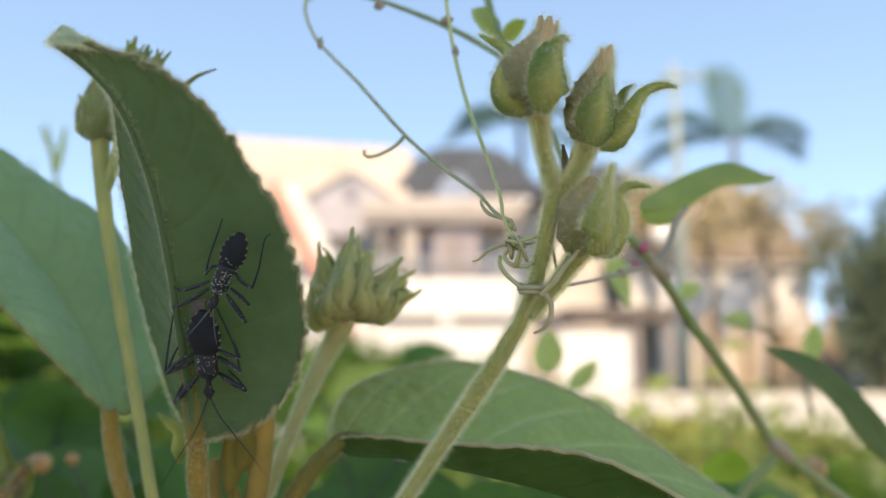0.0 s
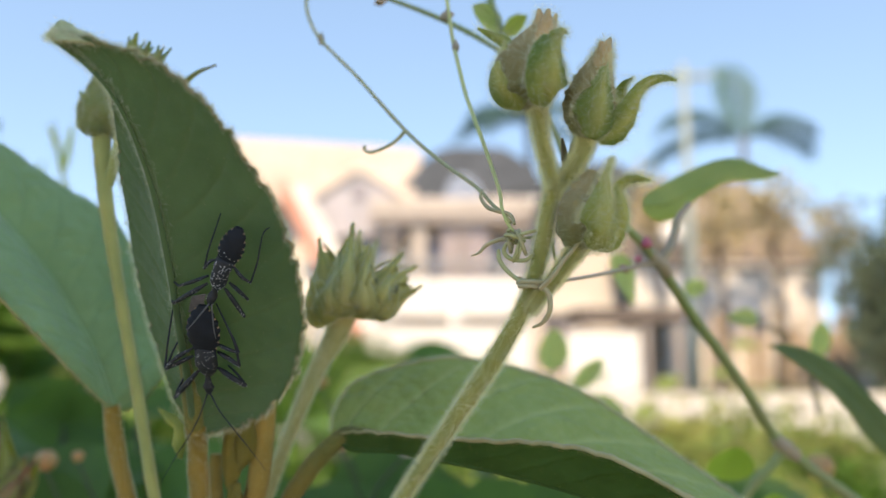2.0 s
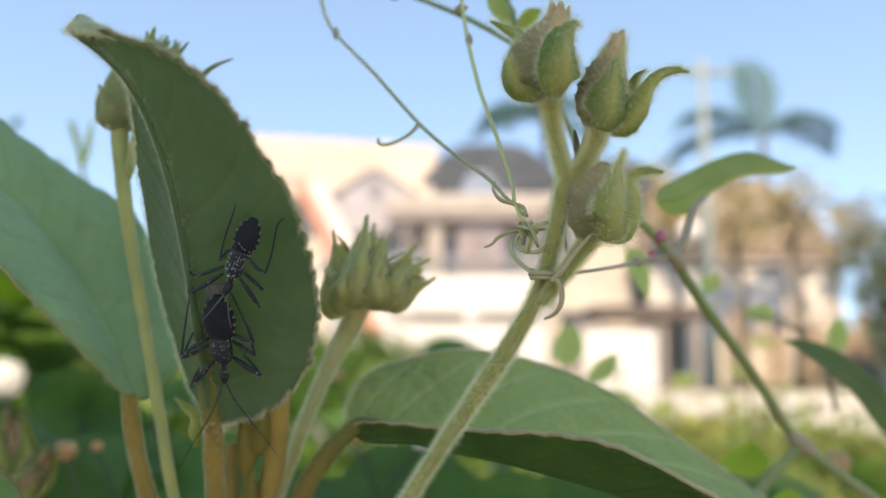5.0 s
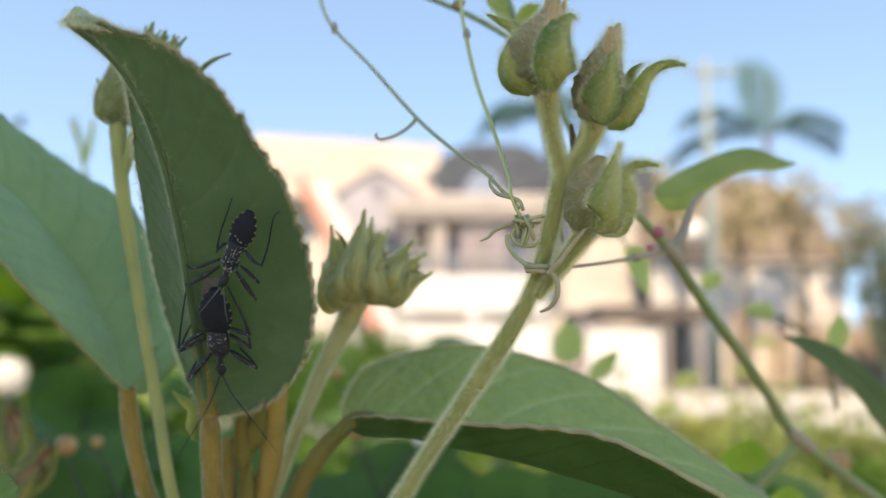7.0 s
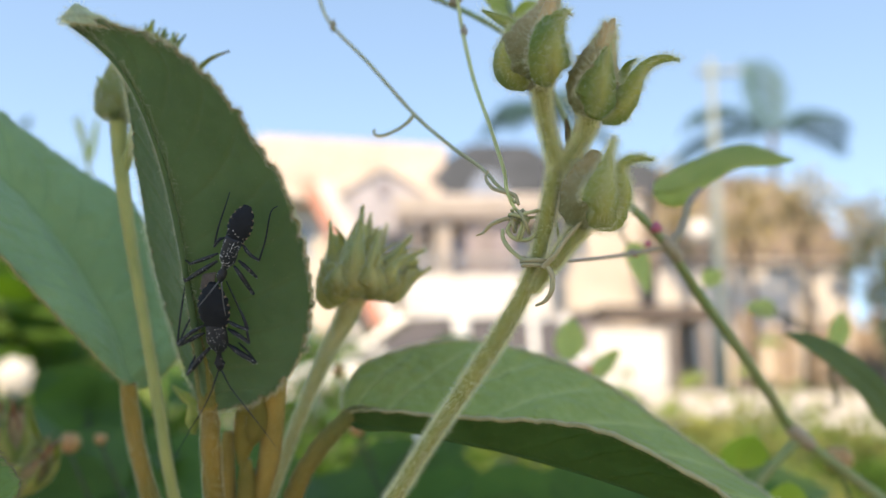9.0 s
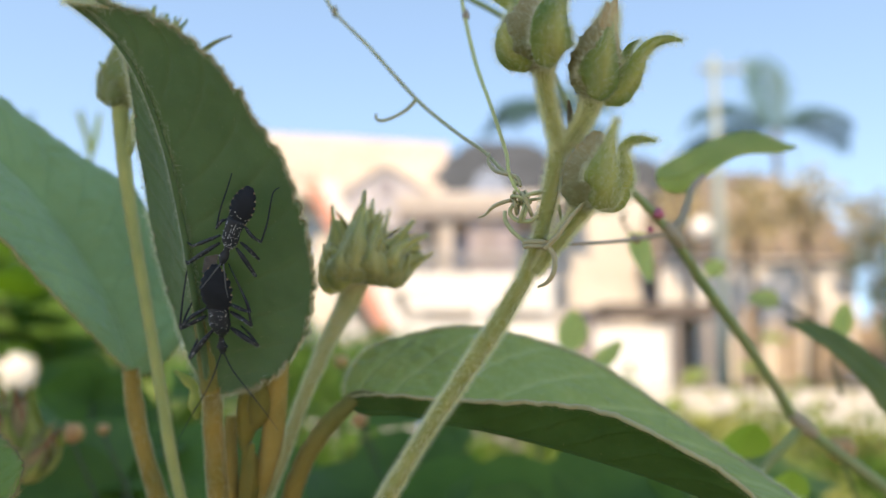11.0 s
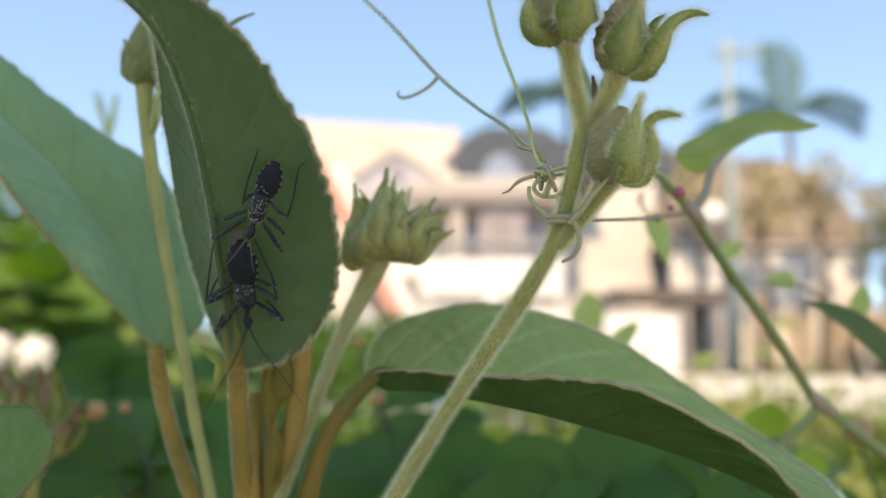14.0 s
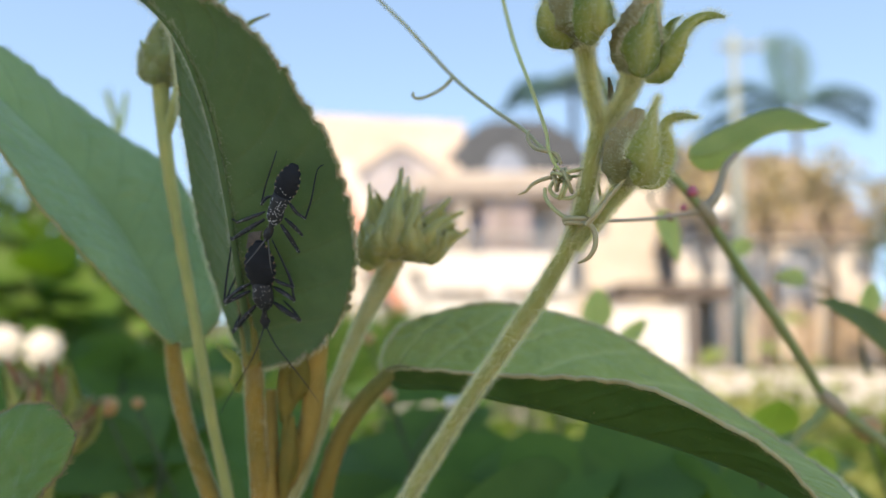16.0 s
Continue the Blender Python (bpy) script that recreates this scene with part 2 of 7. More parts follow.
THATCH = surface("thatch", (0.08, 0.088, 0.098), (0.035, 0.04, 0.046), 0.95, 0.8, 30, 0.8, 0.02)
FASCIA = surface("weathered_and_shadow_grey", (0.48, 0.41, 0.36), (0.36, 0.31, 0.275), 0.85, 1.2, 30, 0.3, 0.004)
THATCH_WARM = surface("warm_thatch", (0.3, 0.235, 0.185), (0.085, 0.068, 0.06), 0.95, 0.6, 30, 0.8, 0.02)
# Plaster with the shade put into its mauve colour.
MAUVE_SHADE = surface("shaded_mauve_plaster", (0.33, 0.28, 0.29), (0.25, 0.21, 0.22), 0.85, 1.0, 30, 0.2, 0.004)
BRICK_PINK = surface("pink_coping", (0.66, 0.3, 0.22), (0.56, 0.26, 0.19), 0.8, 3, 40, 0.3, 0.003)
# Darkness of unlit rooms and openings, put into the wall colour.
DARK_IN = surface("painted_room_dimness", (0.3, 0.28, 0.3), (0.22, 0.2, 0.22), 0.9, 1, 20, 0.1)
BLUE_GREY = surface("window_blind", (0.35, 0.42, 0.6), (0.28, 0.34, 0.5), 0.6, 1, 20, 0.1)
# Gable face darkened and blued in colour, as if it stood in shade.
GABLE_BLUE = surface("shaded_blue_gable", (0.24, 0.28, 0.36), (0.19, 0.23, 0.3), 0.7, 2, 20, 0.1)
METAL = surface("grey_rail", (0.5, 0.48, 0.46), (0.4, 0.38, 0.36), 0.5, 4, 40, 0.1, metal=0.3)
POLE = surface("pole_paint", (0.27, 0.32, 0.3), (0.22, 0.26, 0.25), 0.7, 2, 30, 0.2)
PAVING = surface("sunlit_concrete", (0.62, 0.56, 0.48), (0.5, 0.45, 0.38), 0.9, 0.8, 40, 0.3, 0.004)
EARTH = surface("garden_earth", (0.12, 0.11, 0.05), (0.09, 0.12, 0.04), 0.95, 0.6, 30, 0.5, 0.02)
BARK = surface("bark", (0.14, 0.11, 0.08), (0.09, 0.07, 0.05), 0.9, 6, 60, 0.6, 0.01)
# Blue mixed into the leaflet colour in place of distance haze.
PALM_LEAF = surface("hazed_palm_leaflet", (0.075, 0.16, 0.165), (0.055, 0.12, 0.125), 0.6, 2, 40, 0.2, 0.002, 0, 0.15)
TREE_LEAF = surface("tree_leaf", (0.13, 0.17, 0.11), (0.09, 0.125, 0.08), 0.6, 1, 30, 0.2, 0.002, 0, 0.2, spread=0.3)

glass = bpy.data.materials.new("window_glass")
glass.use_nodes = True
g = glass.node_tree.nodes["Principled BSDF"]
g.inputs["Base Color"].default_value = (0.3, 0.36, 0.45, 1)
g.inputs["Roughness"].default_value = 0.06
g.inputs["Transmission Weight"].default_value = 0.4


# ---- building helpers ----
EYE_LEVEL = Vector((0, 0, 1.2))


def mm(p):
    """A place among the plants: millimetres right, ahead and up of the point 1.2 m over the ground."""
    return Vector(p) * 0.001 + EYE_LEVEL


def part(name, bm, material, parent=None, label="", smooth=True):
    """Links a bmesh as one mesh object under a thing or a part."""
    me = bpy.data.meshes.new(name)
    bm.to_mesh(me)
    bm.free()
    for m in (material if isinstance(material, (list, tuple)) else [material]):
        me.materials.append(m)
    if smooth:
        me.polygons.foreach_set("use_smooth", [True] * len(me.polygons))
    ob = new(name, me)
    if parent:
        ob.parent = parent
        ob.matrix_parent_inverse = parent.matrix_world.inverted()
    if label:
        ob["label"] = label
    return ob


def thing(name, place, label, category, group="", kind=""):
    """An Empty at the base of a thing; its parts keep their world places."""
    ob = new(name)
    ob.empty_display_size = 0.01
    ob.location = place
    ob.matrix_world = Matrix.Translation(place)
    return tagged(ob, label, category, group, kind)


def spline(points, n):
    """n + 1 places evenly spaced on a smooth curve through the points (Catmull-Rom)."""
    p = [Vector(q) for q in points]
    if len(p) == 2:
        return [p[0].lerp(p[1], i / n) for i in range(n + 1)]
    p = [p[0] * 2 - p[1], *p, p[-1] * 2 - p[-2]]
    dense = []
    for i in range(1, len(p) - 2):
        a, b, c, d = p[i - 1:i + 3]
        for k in range(24):
            t = k / 24
            dense.append(0.5 * (2 * b + (c - a) * t + (2 * a - 5 * b + 4 * c - d) * t * t + (3 * b - a - 3 * c + d) * t ** 3))
    dense.append(p[-2])
    far = np.r_[0, np.cumsum([(b - a).length for a, b in zip(dense, dense[1:])])]
    at = np.linspace(0, far[-1], n + 1)
    return [Vector(v) for v in np.stack([np.interp(at, far, [q[k] for q in dense]) for k in range(3)], 1)]


def ease(values, s):
    return float(np.interp(s * (len(values) - 1), range(len(values)), values))


def tube(bm, centres, radii, segs=10, rough=0.0, caps=True, flat=1.0):
    """A tapering round stem along the centres, added to bm. Returns (place, normal) samples on its skin."""
    rings, skin = [], []
    side = None
    for i, c in enumerate(centres):
        ahead = (centres[min(i + 1, len(centres) - 1)] - centres[max(i - 1, 0)]).normalized()
        if side is None:
            side = ahead.orthogonal().normalized()
        side = (side - ahead * side.dot(ahead)).normalized()
        up = ahead.cross(side)
        r = ease(radii, i / (len(centres) - 1))
        ring = []
        for k in range(segs):
            a = 2 * math.pi * k / segs
            n = side * math.cos(a) + up * math.sin(a) * flat
            q = r * (1 + rough * noise.noise(c / max(r, 1e-6) * 0.12 + n * 0.7))
            ring.append(bm.verts.new(c + n * q))
            skin.append((c + n * q * 0.96, n))
        rings.append(ring)
    for a, b in zip(rings, rings[1:]):
        for k in range(segs):
            bm.faces.new((a[k], a[(k + 1) % segs], b[(k + 1) % segs], b[k]))
    if caps:
        bm.faces.new(rings[0][::-1])
        bm.faces.new(rings[-1])
    return skin


def stem(name, points, radii, material, parent, n=40, segs=10, rough=0.12, label="", fade=None):
    """A stem as a part, through points in millimetres, with radii in millimetres; fade (from, to) along it turns it olive.
    Returns its skin samples."""
    bm = bmesh.new()
    skin = tube(bm, spline([mm(p) for p in points], n * 2), [r * 0.001 for r in radii], segs, rough)
    ob = part(name, bm, material, parent, label)
    if fade:
        mark = ob.data.attributes.new("vein", "FLOAT", "POINT")
        for k in range(len(ob.data.vertices)):
            mark.data[k].value = min(1.0, max(0.0, (min(1.0, k / segs / (2 * n)) - fade[0]) / (fade[1] - fade[0])))
    return skin


def hairs(name, skin, count, length, material, parent, width=0.00006, droop=0.25, rng=None):
    """Fine hairs standing on a skin, as one joined part."""
    rng = rng or random.Random(len(skin) + count)
    verts, faces = [], []
    for _ in range(count):
        p, n = rng.choice(skin)
        jit = Vector((rng.gauss(0, 1), rng.gauss(0, 1), rng.gauss(0, 1)))
        tang = jit - n * jit.dot(n)
        p = p + tang * 0.00045
        way = (n + jit * droop).normalized()
        long = length * 0.001 * rng.uniform(0.5, 1.25)
        a = way.orthogonal().normalized()
        b = way.cross(a)
        k = len(verts)
        bend = tang * long * 0.12
        verts += [p + a * width, p - a * width * 0.5 + b * width * 0.87, p - a * width * 0.5 - b * width * 0.87,
                  p + way * long + bend]
        faces += [(k, k + 1, k + 3), (k + 1, k + 2, k + 3), (k + 2, k, k + 3)]
    me = bpy.data.meshes.new(name)
    me.from_pydata([tuple(v) for v in verts], [], faces)
    me.materials.append(material)
    ob = new(name, me)
    ob.parent = parent
    ob.matrix_parent_inverse = parent.matrix_world.inverted()
    ob["kind"] = "stuff"
    return ob


def loft(mid, left, right, n=90, m=16, veins=9, relief=0.35, cup=0.0, teeth=0.35, pitch=70, seed=1, belly=0.0, pillow=0.0):
    """A leaf blade between its midrib and its two edges (millimetres): veined, cupped and finely toothed.
    Returns the bmesh and the skins of its edges, of its faces and of its midrib."""
    rng = random.Random(seed)
    rows = [spline([mm(p) for p in rail], n) for rail in (left, mid, right)]
    bm = bmesh.new()
    grid, rims, face = [], [[], []], []
    mark = bm.verts.layers.float.new("vein")
    for i in range(n + 1):
        s = i / n
        l, c, r = rows[0][i], rows[1][i], rows[2][i]
        up = (rows[1][min(i + 1, n)] - rows[1][max(i - 1, 0)]).normalized()
        across = r - l
        normal = across.cross(up)
        normal = normal.normalized() if normal.length > 1e-9 else Vector((0, -1, 0))
        line = []
        for j in range(-m, m + 1):
            a = abs(j) / m
            e = l if j < 0 else r
            p = c.lerp(e, a)
            reach = (e - c).length
            tooth = 0.0
            if a == 1 and 0.02 < s < 0.985:
                tooth = teeth * 0.001 * (noise.noise(Vector((s * pitch, j, seed))) + 0.6 * noise.noise(Vector((s * pitch * 2.3, j, seed + 5))))
            way = (e - c).normalized() if reach > 1e-6 else Vector((0, 0, 0))
            phase = (s * veins - a * 1.7) * 2 * math.pi
            ridge = relief * 0.001 * min(1, reach / 0.008) * (math.cos(phase) ** 8 if math.cos(phase) > 0 else 0) * math.sin(math.pi * min(1, a * 0.98 + 0.02)) ** 0.5
            quilt = 0.22 * 0.001 * noise.noise(p * 450) + 0.5 * 0.001 * noise.noise(p * 90 + Vector((seed, 0, 0))) + pillow * 0.001 * (abs(noise.noise(p * 230 + Vector((0, seed, 0)))) - 0.2)
            arch = cup * 0.001 * 4 * a * (1 - a) * min(1, reach / 0.01)
            p = p + normal * (arch + quilt * min(1, a * 4) - ridge) + way * tooth
            line.append(bm.verts.new(p))
            fine = max(0.0, math.cos(phase * 3 + 5 * noise.noise(p * 300))) ** 6 * 0.3 * math.sin(math.pi * a)
            line[-1][mark] = min(1.0, max(ridge / max(1e-6, relief * 0.001), fine, 1.0 - 14 * a if a < 0.07 else 0.0))
            if 0 < a < 1 and rng.random() < 0.5:
                face.append((p, normal))
                face.append((p, -normal))
            if a == 1 and way.length:
                rims[0 if j < 0 else 1].append((p, way))
        grid.append(line)
    for a, b in zip(grid, grid[1:]):
        for j in range(2 * m):
            bm.faces.new((a[j], a[j + 1], b[j + 1], b[j]))
    return bm, rims, face, rows[1]


def rolled_edge(rims, radius, material, parent):
    """The thickened, pale edge of a blade, one strip a side."""
    for rim in rims:
        bm = bmesh.new()
        tube(bm, [p for p, _ in rim], [radius * 0.0004, radius * 0.001, radius * 0.001, radius * 0.001, radius * 0.0005], 6, 0.3)
        part("edge", bm, material, parent, "pale hairy edge")


def solid(ob, thick, rim=None, under=None):
    """Gives a sheet its thickness, with its own rim and underside materials."""
    mod = ob.modifiers.new("thickness", "SOLIDIFY")
    mod.thickness, mod.offset = thick * 0.001, 0
    if under:
        ob.data.materials.append(under)
        mod.material_offset = 1
    if rim:
        ob.data.materials.append(rim)
        mod.material_offset_rim = len(ob.data.materials) - 1
    return ob


def box(bm, x0, x1, y0, y1, z0, z1, bevel=0.0):
    made = bmesh.ops.create_cube(bm, size=1, matrix=Matrix.LocRotScale(((x0 + x1) / 2, (y0 + y1) / 2, (z0 + z1) / 2), None, (x1 - x0, y1 - y0, z1 - z0)))
    if bevel:
        edges = list({e for v in made["verts"] for e in v.link_edges})
        bmesh.ops.bevel(bm, geom=edges, offset=bevel, segments=1, affect="EDGES")
    return bm


def block(name, x0, x1, y0, y1, z0, z1, material, parent=None, label="", bevel=0.02):
    return part(name, box(bmesh.new(), x0, x1, y0, y1, z0, z1, bevel), material, parent, label, smooth=False)


# ---- large structure: ground, drive, road, unseen shading wall and bounce slabs ----
def ground():
    bm = bmesh.new()
    xs = [-3000, -300, -60, *np.linspace(-24, 24, 33), 60, 300, 3000]
    ys = [-3000, -300, -40, *np.linspace(-8, 44, 53), 90, 300, 3000]
    grid = [[bm.verts.new((x, y, 0.05 * noise.noise(Vector((x * 0.3, y * 0.3, 0))) if abs(x) < 24 and -8 < y < 20 else 0)) for y in ys] for x in xs]
    for a, b in zip(grid, grid[1:]):
        for j in range(len(ys) - 1):
            bm.faces.new((a[j], b[j], b[j + 1], a[j + 1]))
    tagged(part("ground", bm, EARTH), "brown garden earth with thin grass", "ground", kind="structure")
    bm = bmesh.new()
    for i in range(10):
        for j in range(5):
            box(bm, 2.6 + i * 2.4, 4.96 + i * 2.4, 9.0 + j * 2.2, 11.16 + j * 2.2, -0.1, 0.09, 0.012)
    tagged(part("pavement", bm, PAVING, smooth=False), "pale sunlit concrete drive laid in large slabs", "pavement", kind="structure")
    bm = bmesh.new()
    for x0, x1 in ((-132.0, -88.0), (-87.98, -44.0), (-43.98, -20.0), (-19.98, -8.0), (-7.98, 2.58), (26.6, 60.0), (60.02, 104.0), (104.02, 160.0)):
        box(bm, x0, x1, 9.0, 11.16, -0.1, 0.09, 0.012)
    tagged(part("road", bm, PAVING, smooth=False), "narrow pale concrete road past the garden", "road", kind="structure")
    # Unseen slabs behind the viewpoint, added to throw sunlight back onto the plants.
    bm = bmesh.new()
    for i in range(10):
        for j in range(4):
            box(bm, -9.9 + i * 2.0, -7.94 + i * 2.0, -8.5 + j * 2.0, -6.54 + j * 2.0, -0.1, 0.08, 0.012)
    tagged(part("pavement", bm, PAVING, smooth=False), "unseen pale concrete slabs added to bounce sunlight", "pavement", kind="structure")
    # Unseen wall behind the viewpoint, added to keep direct sun off the plants.
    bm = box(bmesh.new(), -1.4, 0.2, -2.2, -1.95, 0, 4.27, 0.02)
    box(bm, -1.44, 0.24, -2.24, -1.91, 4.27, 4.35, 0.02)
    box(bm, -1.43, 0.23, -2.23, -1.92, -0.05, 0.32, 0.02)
    tagged(part("sun_block_wall", bm, CREAM, smooth=False), "unseen cream wall added to shade the plants", "wall", kind="structure")


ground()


LEAF_OUT = Vector((-0.147, -0.818, -0.555)).normalized()


# ---- the shrub: upright leaf with its petiole ----
def upright_leaf():
    base = mm((-51.6, 163.6, -18.1))
    leaf = thing("leaf", base, "dark green felted leaf folded along its midrib, standing upright", "leaf", "shrub leaves")
    mid = [(-51.6, 163.6, -18.1), (-51.0, 156.0, -7.0), (-50.7, 148.4, 4.0), (-50.4, 141.4, 14.3), (-50.7, 133.8, 25.6), (-52.2, 128.0, 34.5), (-54.8, 123.9, 41.3), (-58.5, 121.6, 45.6), (-63.5, 120.0, 49.4)]
    right = [(-51.3, 164.2, -19.0), (-39.7, 160.0, -16.0), (-31.1, 153.8, -9.1), (-26.4, 146.2, 0.8), (-25.9, 138.6, 11.9), (-28.8, 131.2, 23.6), (-32.9, 127.2, 30.6), (-37.3, 123.2, 37.6), (-41.5, 121.1, 41.9), (-46.9, 119.7, 45.4), (-53.0, 119.2, 47.7), (-58.1, 119.2, 49.1), (-63.7, 119.6, 50.0)]
    left = [(-52.7, 164.9, -18.0), (-56.8, 164.9, -11.4), (-60.2, 163.6, -1.5), (-62.6, 160.6, 9.1), (-63.0, 154.4, 20.2), (-62.4, 147.0, 30.9), (-60.5, 139.1, 38.3), (-58.2, 130.6, 43.1), (-58.5, 124.3, 47.0), (-61.1, 120.4, 49.8), (-63.6, 119.9, 49.5)]
    bm, rims, face, rib = loft(mid, left, right, 380, 30, veins=11, relief=0.3, cup=-1.2, teeth=1.15, pitch=62, seed=3)
    solid(part("blade", bm, LEAF, leaf), 0.5, RIM)
    bm = bmesh.new()
    tube(bm, [p + Vector((-0.1, -0.82, -0.55)) * 0.0004 for p in rib], [0.001, 0.0008, 0.0006, 0.0005, 0.0003, 0.0002], 8)
    part("midrib", bm, LEAF, leaf)
    hairs("midrib_hair", [(p, LEAF_OUT) for p in rib], 9000, 0.65, HAIR, leaf, 0.000022, 0.9)
    rolled_edge(rims[:1], 0.2, RIM, leaf)
    rolled_edge(rims[1:], 0.2, RIM, leaf)
    hairs("rim_hair", rims[1], 9000, 0.6, HAIR_TAN, leaf, 0.00002, 0.7)
    hairs("rim_hair", rims[1], 8000, 0.75, HAIR, leaf, 0.000016, 0.55)
    hairs("rim_hair", rims[0], 9000, 0.6, HAIR, leaf, 0.000025, 0.6)
    hairs("felt", face, 9000, 0.3, HAIR_TAN, leaf, 0.00003, 0.8)
    # tip of the blade rolled over to its pale side
    bm, rims, face, _ = loft([(-64.0, 119.5, 49.7), (-61.0, 119.0, 50.2), (-58.6, 120.0, 50.2), (-56.0, 121.0, 48.8)], [(-64.1, 119.6, 49.9), (-62.7, 121.0, 52.9), (-60.2, 122.2, 51.5), (-56.2, 121.5, 49.2)],
                             [(-64.0, 119.4, 49.4), (-61.0, 118.0, 48.0), (-58.4, 119.0, 48.3), (-55.7, 120.5, 48.4)], 40, 8, veins=2, relief=0.1, cup=-0.5, teeth=0.6, pitch=14, seed=8)
    solid(part("rolled_tip", bm, FELT_PALE, leaf, "pale curled leaf tip"), 0.4, RIM_PALE)
    hairs("rim_hair", rims[0] + rims[1] + face, 2500, 0.7, HAIR, leaf, 0.000025, 0.6)
    skin = stem("petiole", [(-51.3, 162.5, -17.1), (-52.3, 167.2, -21.7), (-52.8, 171.0, -31.7), (-52.8, 176.4, -46.0), (-52.5, 182.5, -62.2)], [2.0, 2.1, 2.2, 2.5, 2.8], STEM_TAN, leaf, 40, 14, label="ochre petiole")
    hairs("petiole_hair", skin, 7000, 0.55, HAIR, leaf, 0.000018)
    skin = stem("lower_rib", [(-51.7, 163.8, -18.1), (-51.5, 161.2, -13.0), (-51.1, 157.5, -7.1), (-50.7, 151.1, 1.9), (-50.8, 145.6, 9.3)], [2.0, 2.1, 1.8, 1.3, 0.6], STEM_TAN, leaf, 24, 14, label="olive lower part of the midrib", fade=(-0.35, 0.2))
    hairs("rib_hair", skin, 2500, 0.4, HAIR_TAN, leaf, 0.00002, 0.6)
    return leaf


upright_leaf()


def low_leaf():
    leaf = thing("leaf", mm((-24.3, 176.2, -21.1)), "green felted leaf folded into a trough, arching over", "leaf", "shrub leaves")
    mid = [(-24.7, 177.0, -20.1), (-19.8, 173.0, -22.5), (-10.0, 169.0, -22.5), (-0.2, 166.0, -24.1), (11.7, 163.0, -26.1), (22.9, 160.0, -28.6), (33.3, 155.0, -31.1), (42.8, 150.0, -33.9), (51.8, 146.0, -37.4), (62.1, 138.0, -43.6)]
    front = [(-24.5, 175.5, -19.6), (-17.5, 169.0, -18.8), (-2.5, 163.0, -18.8), (5.7, 159.0, -19.1), (17.8, 153.0, -19.1), (24.7, 147.5, -19.1), (30.0, 142.0, -20.4), (36.1, 138.5, -22.9), (41.2, 136.0, -25.6), (49.1, 134.5, -30.5), (62.0, 137.6, -43.5)]
    rear = [(-24.9, 178.0, -19.4), (-25.3, 182.0, -15.9), (-22.7, 187.0, -10.2), (-15.0, 192.0, -6.3), (-2.4, 195.0, -3.8), (6.2, 197.0, -4.0), (19.3, 199.0, -6.3), (35.0, 199.0, -12.3), (47.4, 198.0, -20.6), (59.0, 195.0, -28.6), (68.9, 189.0, -35.9), (75.1, 176.0, -41.3), (72.0, 158.0, -42.6), (62.4, 138.4, -43.7)]
    bm, rims, face, rib = loft(mid, rear, front, 260, 34, veins=10, relief=0.65, cup=0.6, teeth=0.4, pitch=40, seed=5, pillow=0.5)
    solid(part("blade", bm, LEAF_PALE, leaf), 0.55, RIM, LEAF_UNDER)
    bm = bmesh.new()
    tube(bm, [p + Vector((0, -0.2, -1)) * 0.0002 for p in rib], [0.0008, 0.0006, 0.0005, 0.0004, 0.0003, 0.0002], 8)
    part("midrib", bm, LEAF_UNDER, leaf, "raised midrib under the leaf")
    rolled_edge(rims[:1], 0.75, RIM_PALE, leaf)
    rolled_edge(rims[1:], 0.5, RIM_PALE, leaf)
    hairs("rim_hair", rims[1], 12000, 0.3, HAIR_TAN, leaf, 0.000018, 0.8)
    hairs("rim_hair", rims[0], 16000, 0.8, HAIR, leaf, 0.00002, 0.8)
    hairs("felt", face, 5000, 0.3, HAIR_TAN, leaf, 0.00002, 0.8)
    skin = stem("petiole", [(1.9, 167.5, -22.5), (-7.8, 169.6, -21.1), (-16.6, 172.5, -20.0), (-21.6, 174.5, -20.0), (-25.0, 175.8, -22.4), (-28.5, 177.3, -25.8), (-31.4, 178.8, -29.5), (-35.8, 181.2, -36.8), (-39.7, 183.9, -49.2), (-42.2, 186.8, -63.7)],
                [0.4, 0.8, 1.3, 1.8, 2.0, 2.1, 2.2, 2.3, 2.5, 2.7], STEM_TAN, leaf, 50, 14, label="ochre hairy petiole, olive at its bend", fade=(0.75, 0.4))
    hairs("petiole_hair", skin, 6000, 0.6, HAIR_TAN, leaf, 0.000028)


low_leaf()


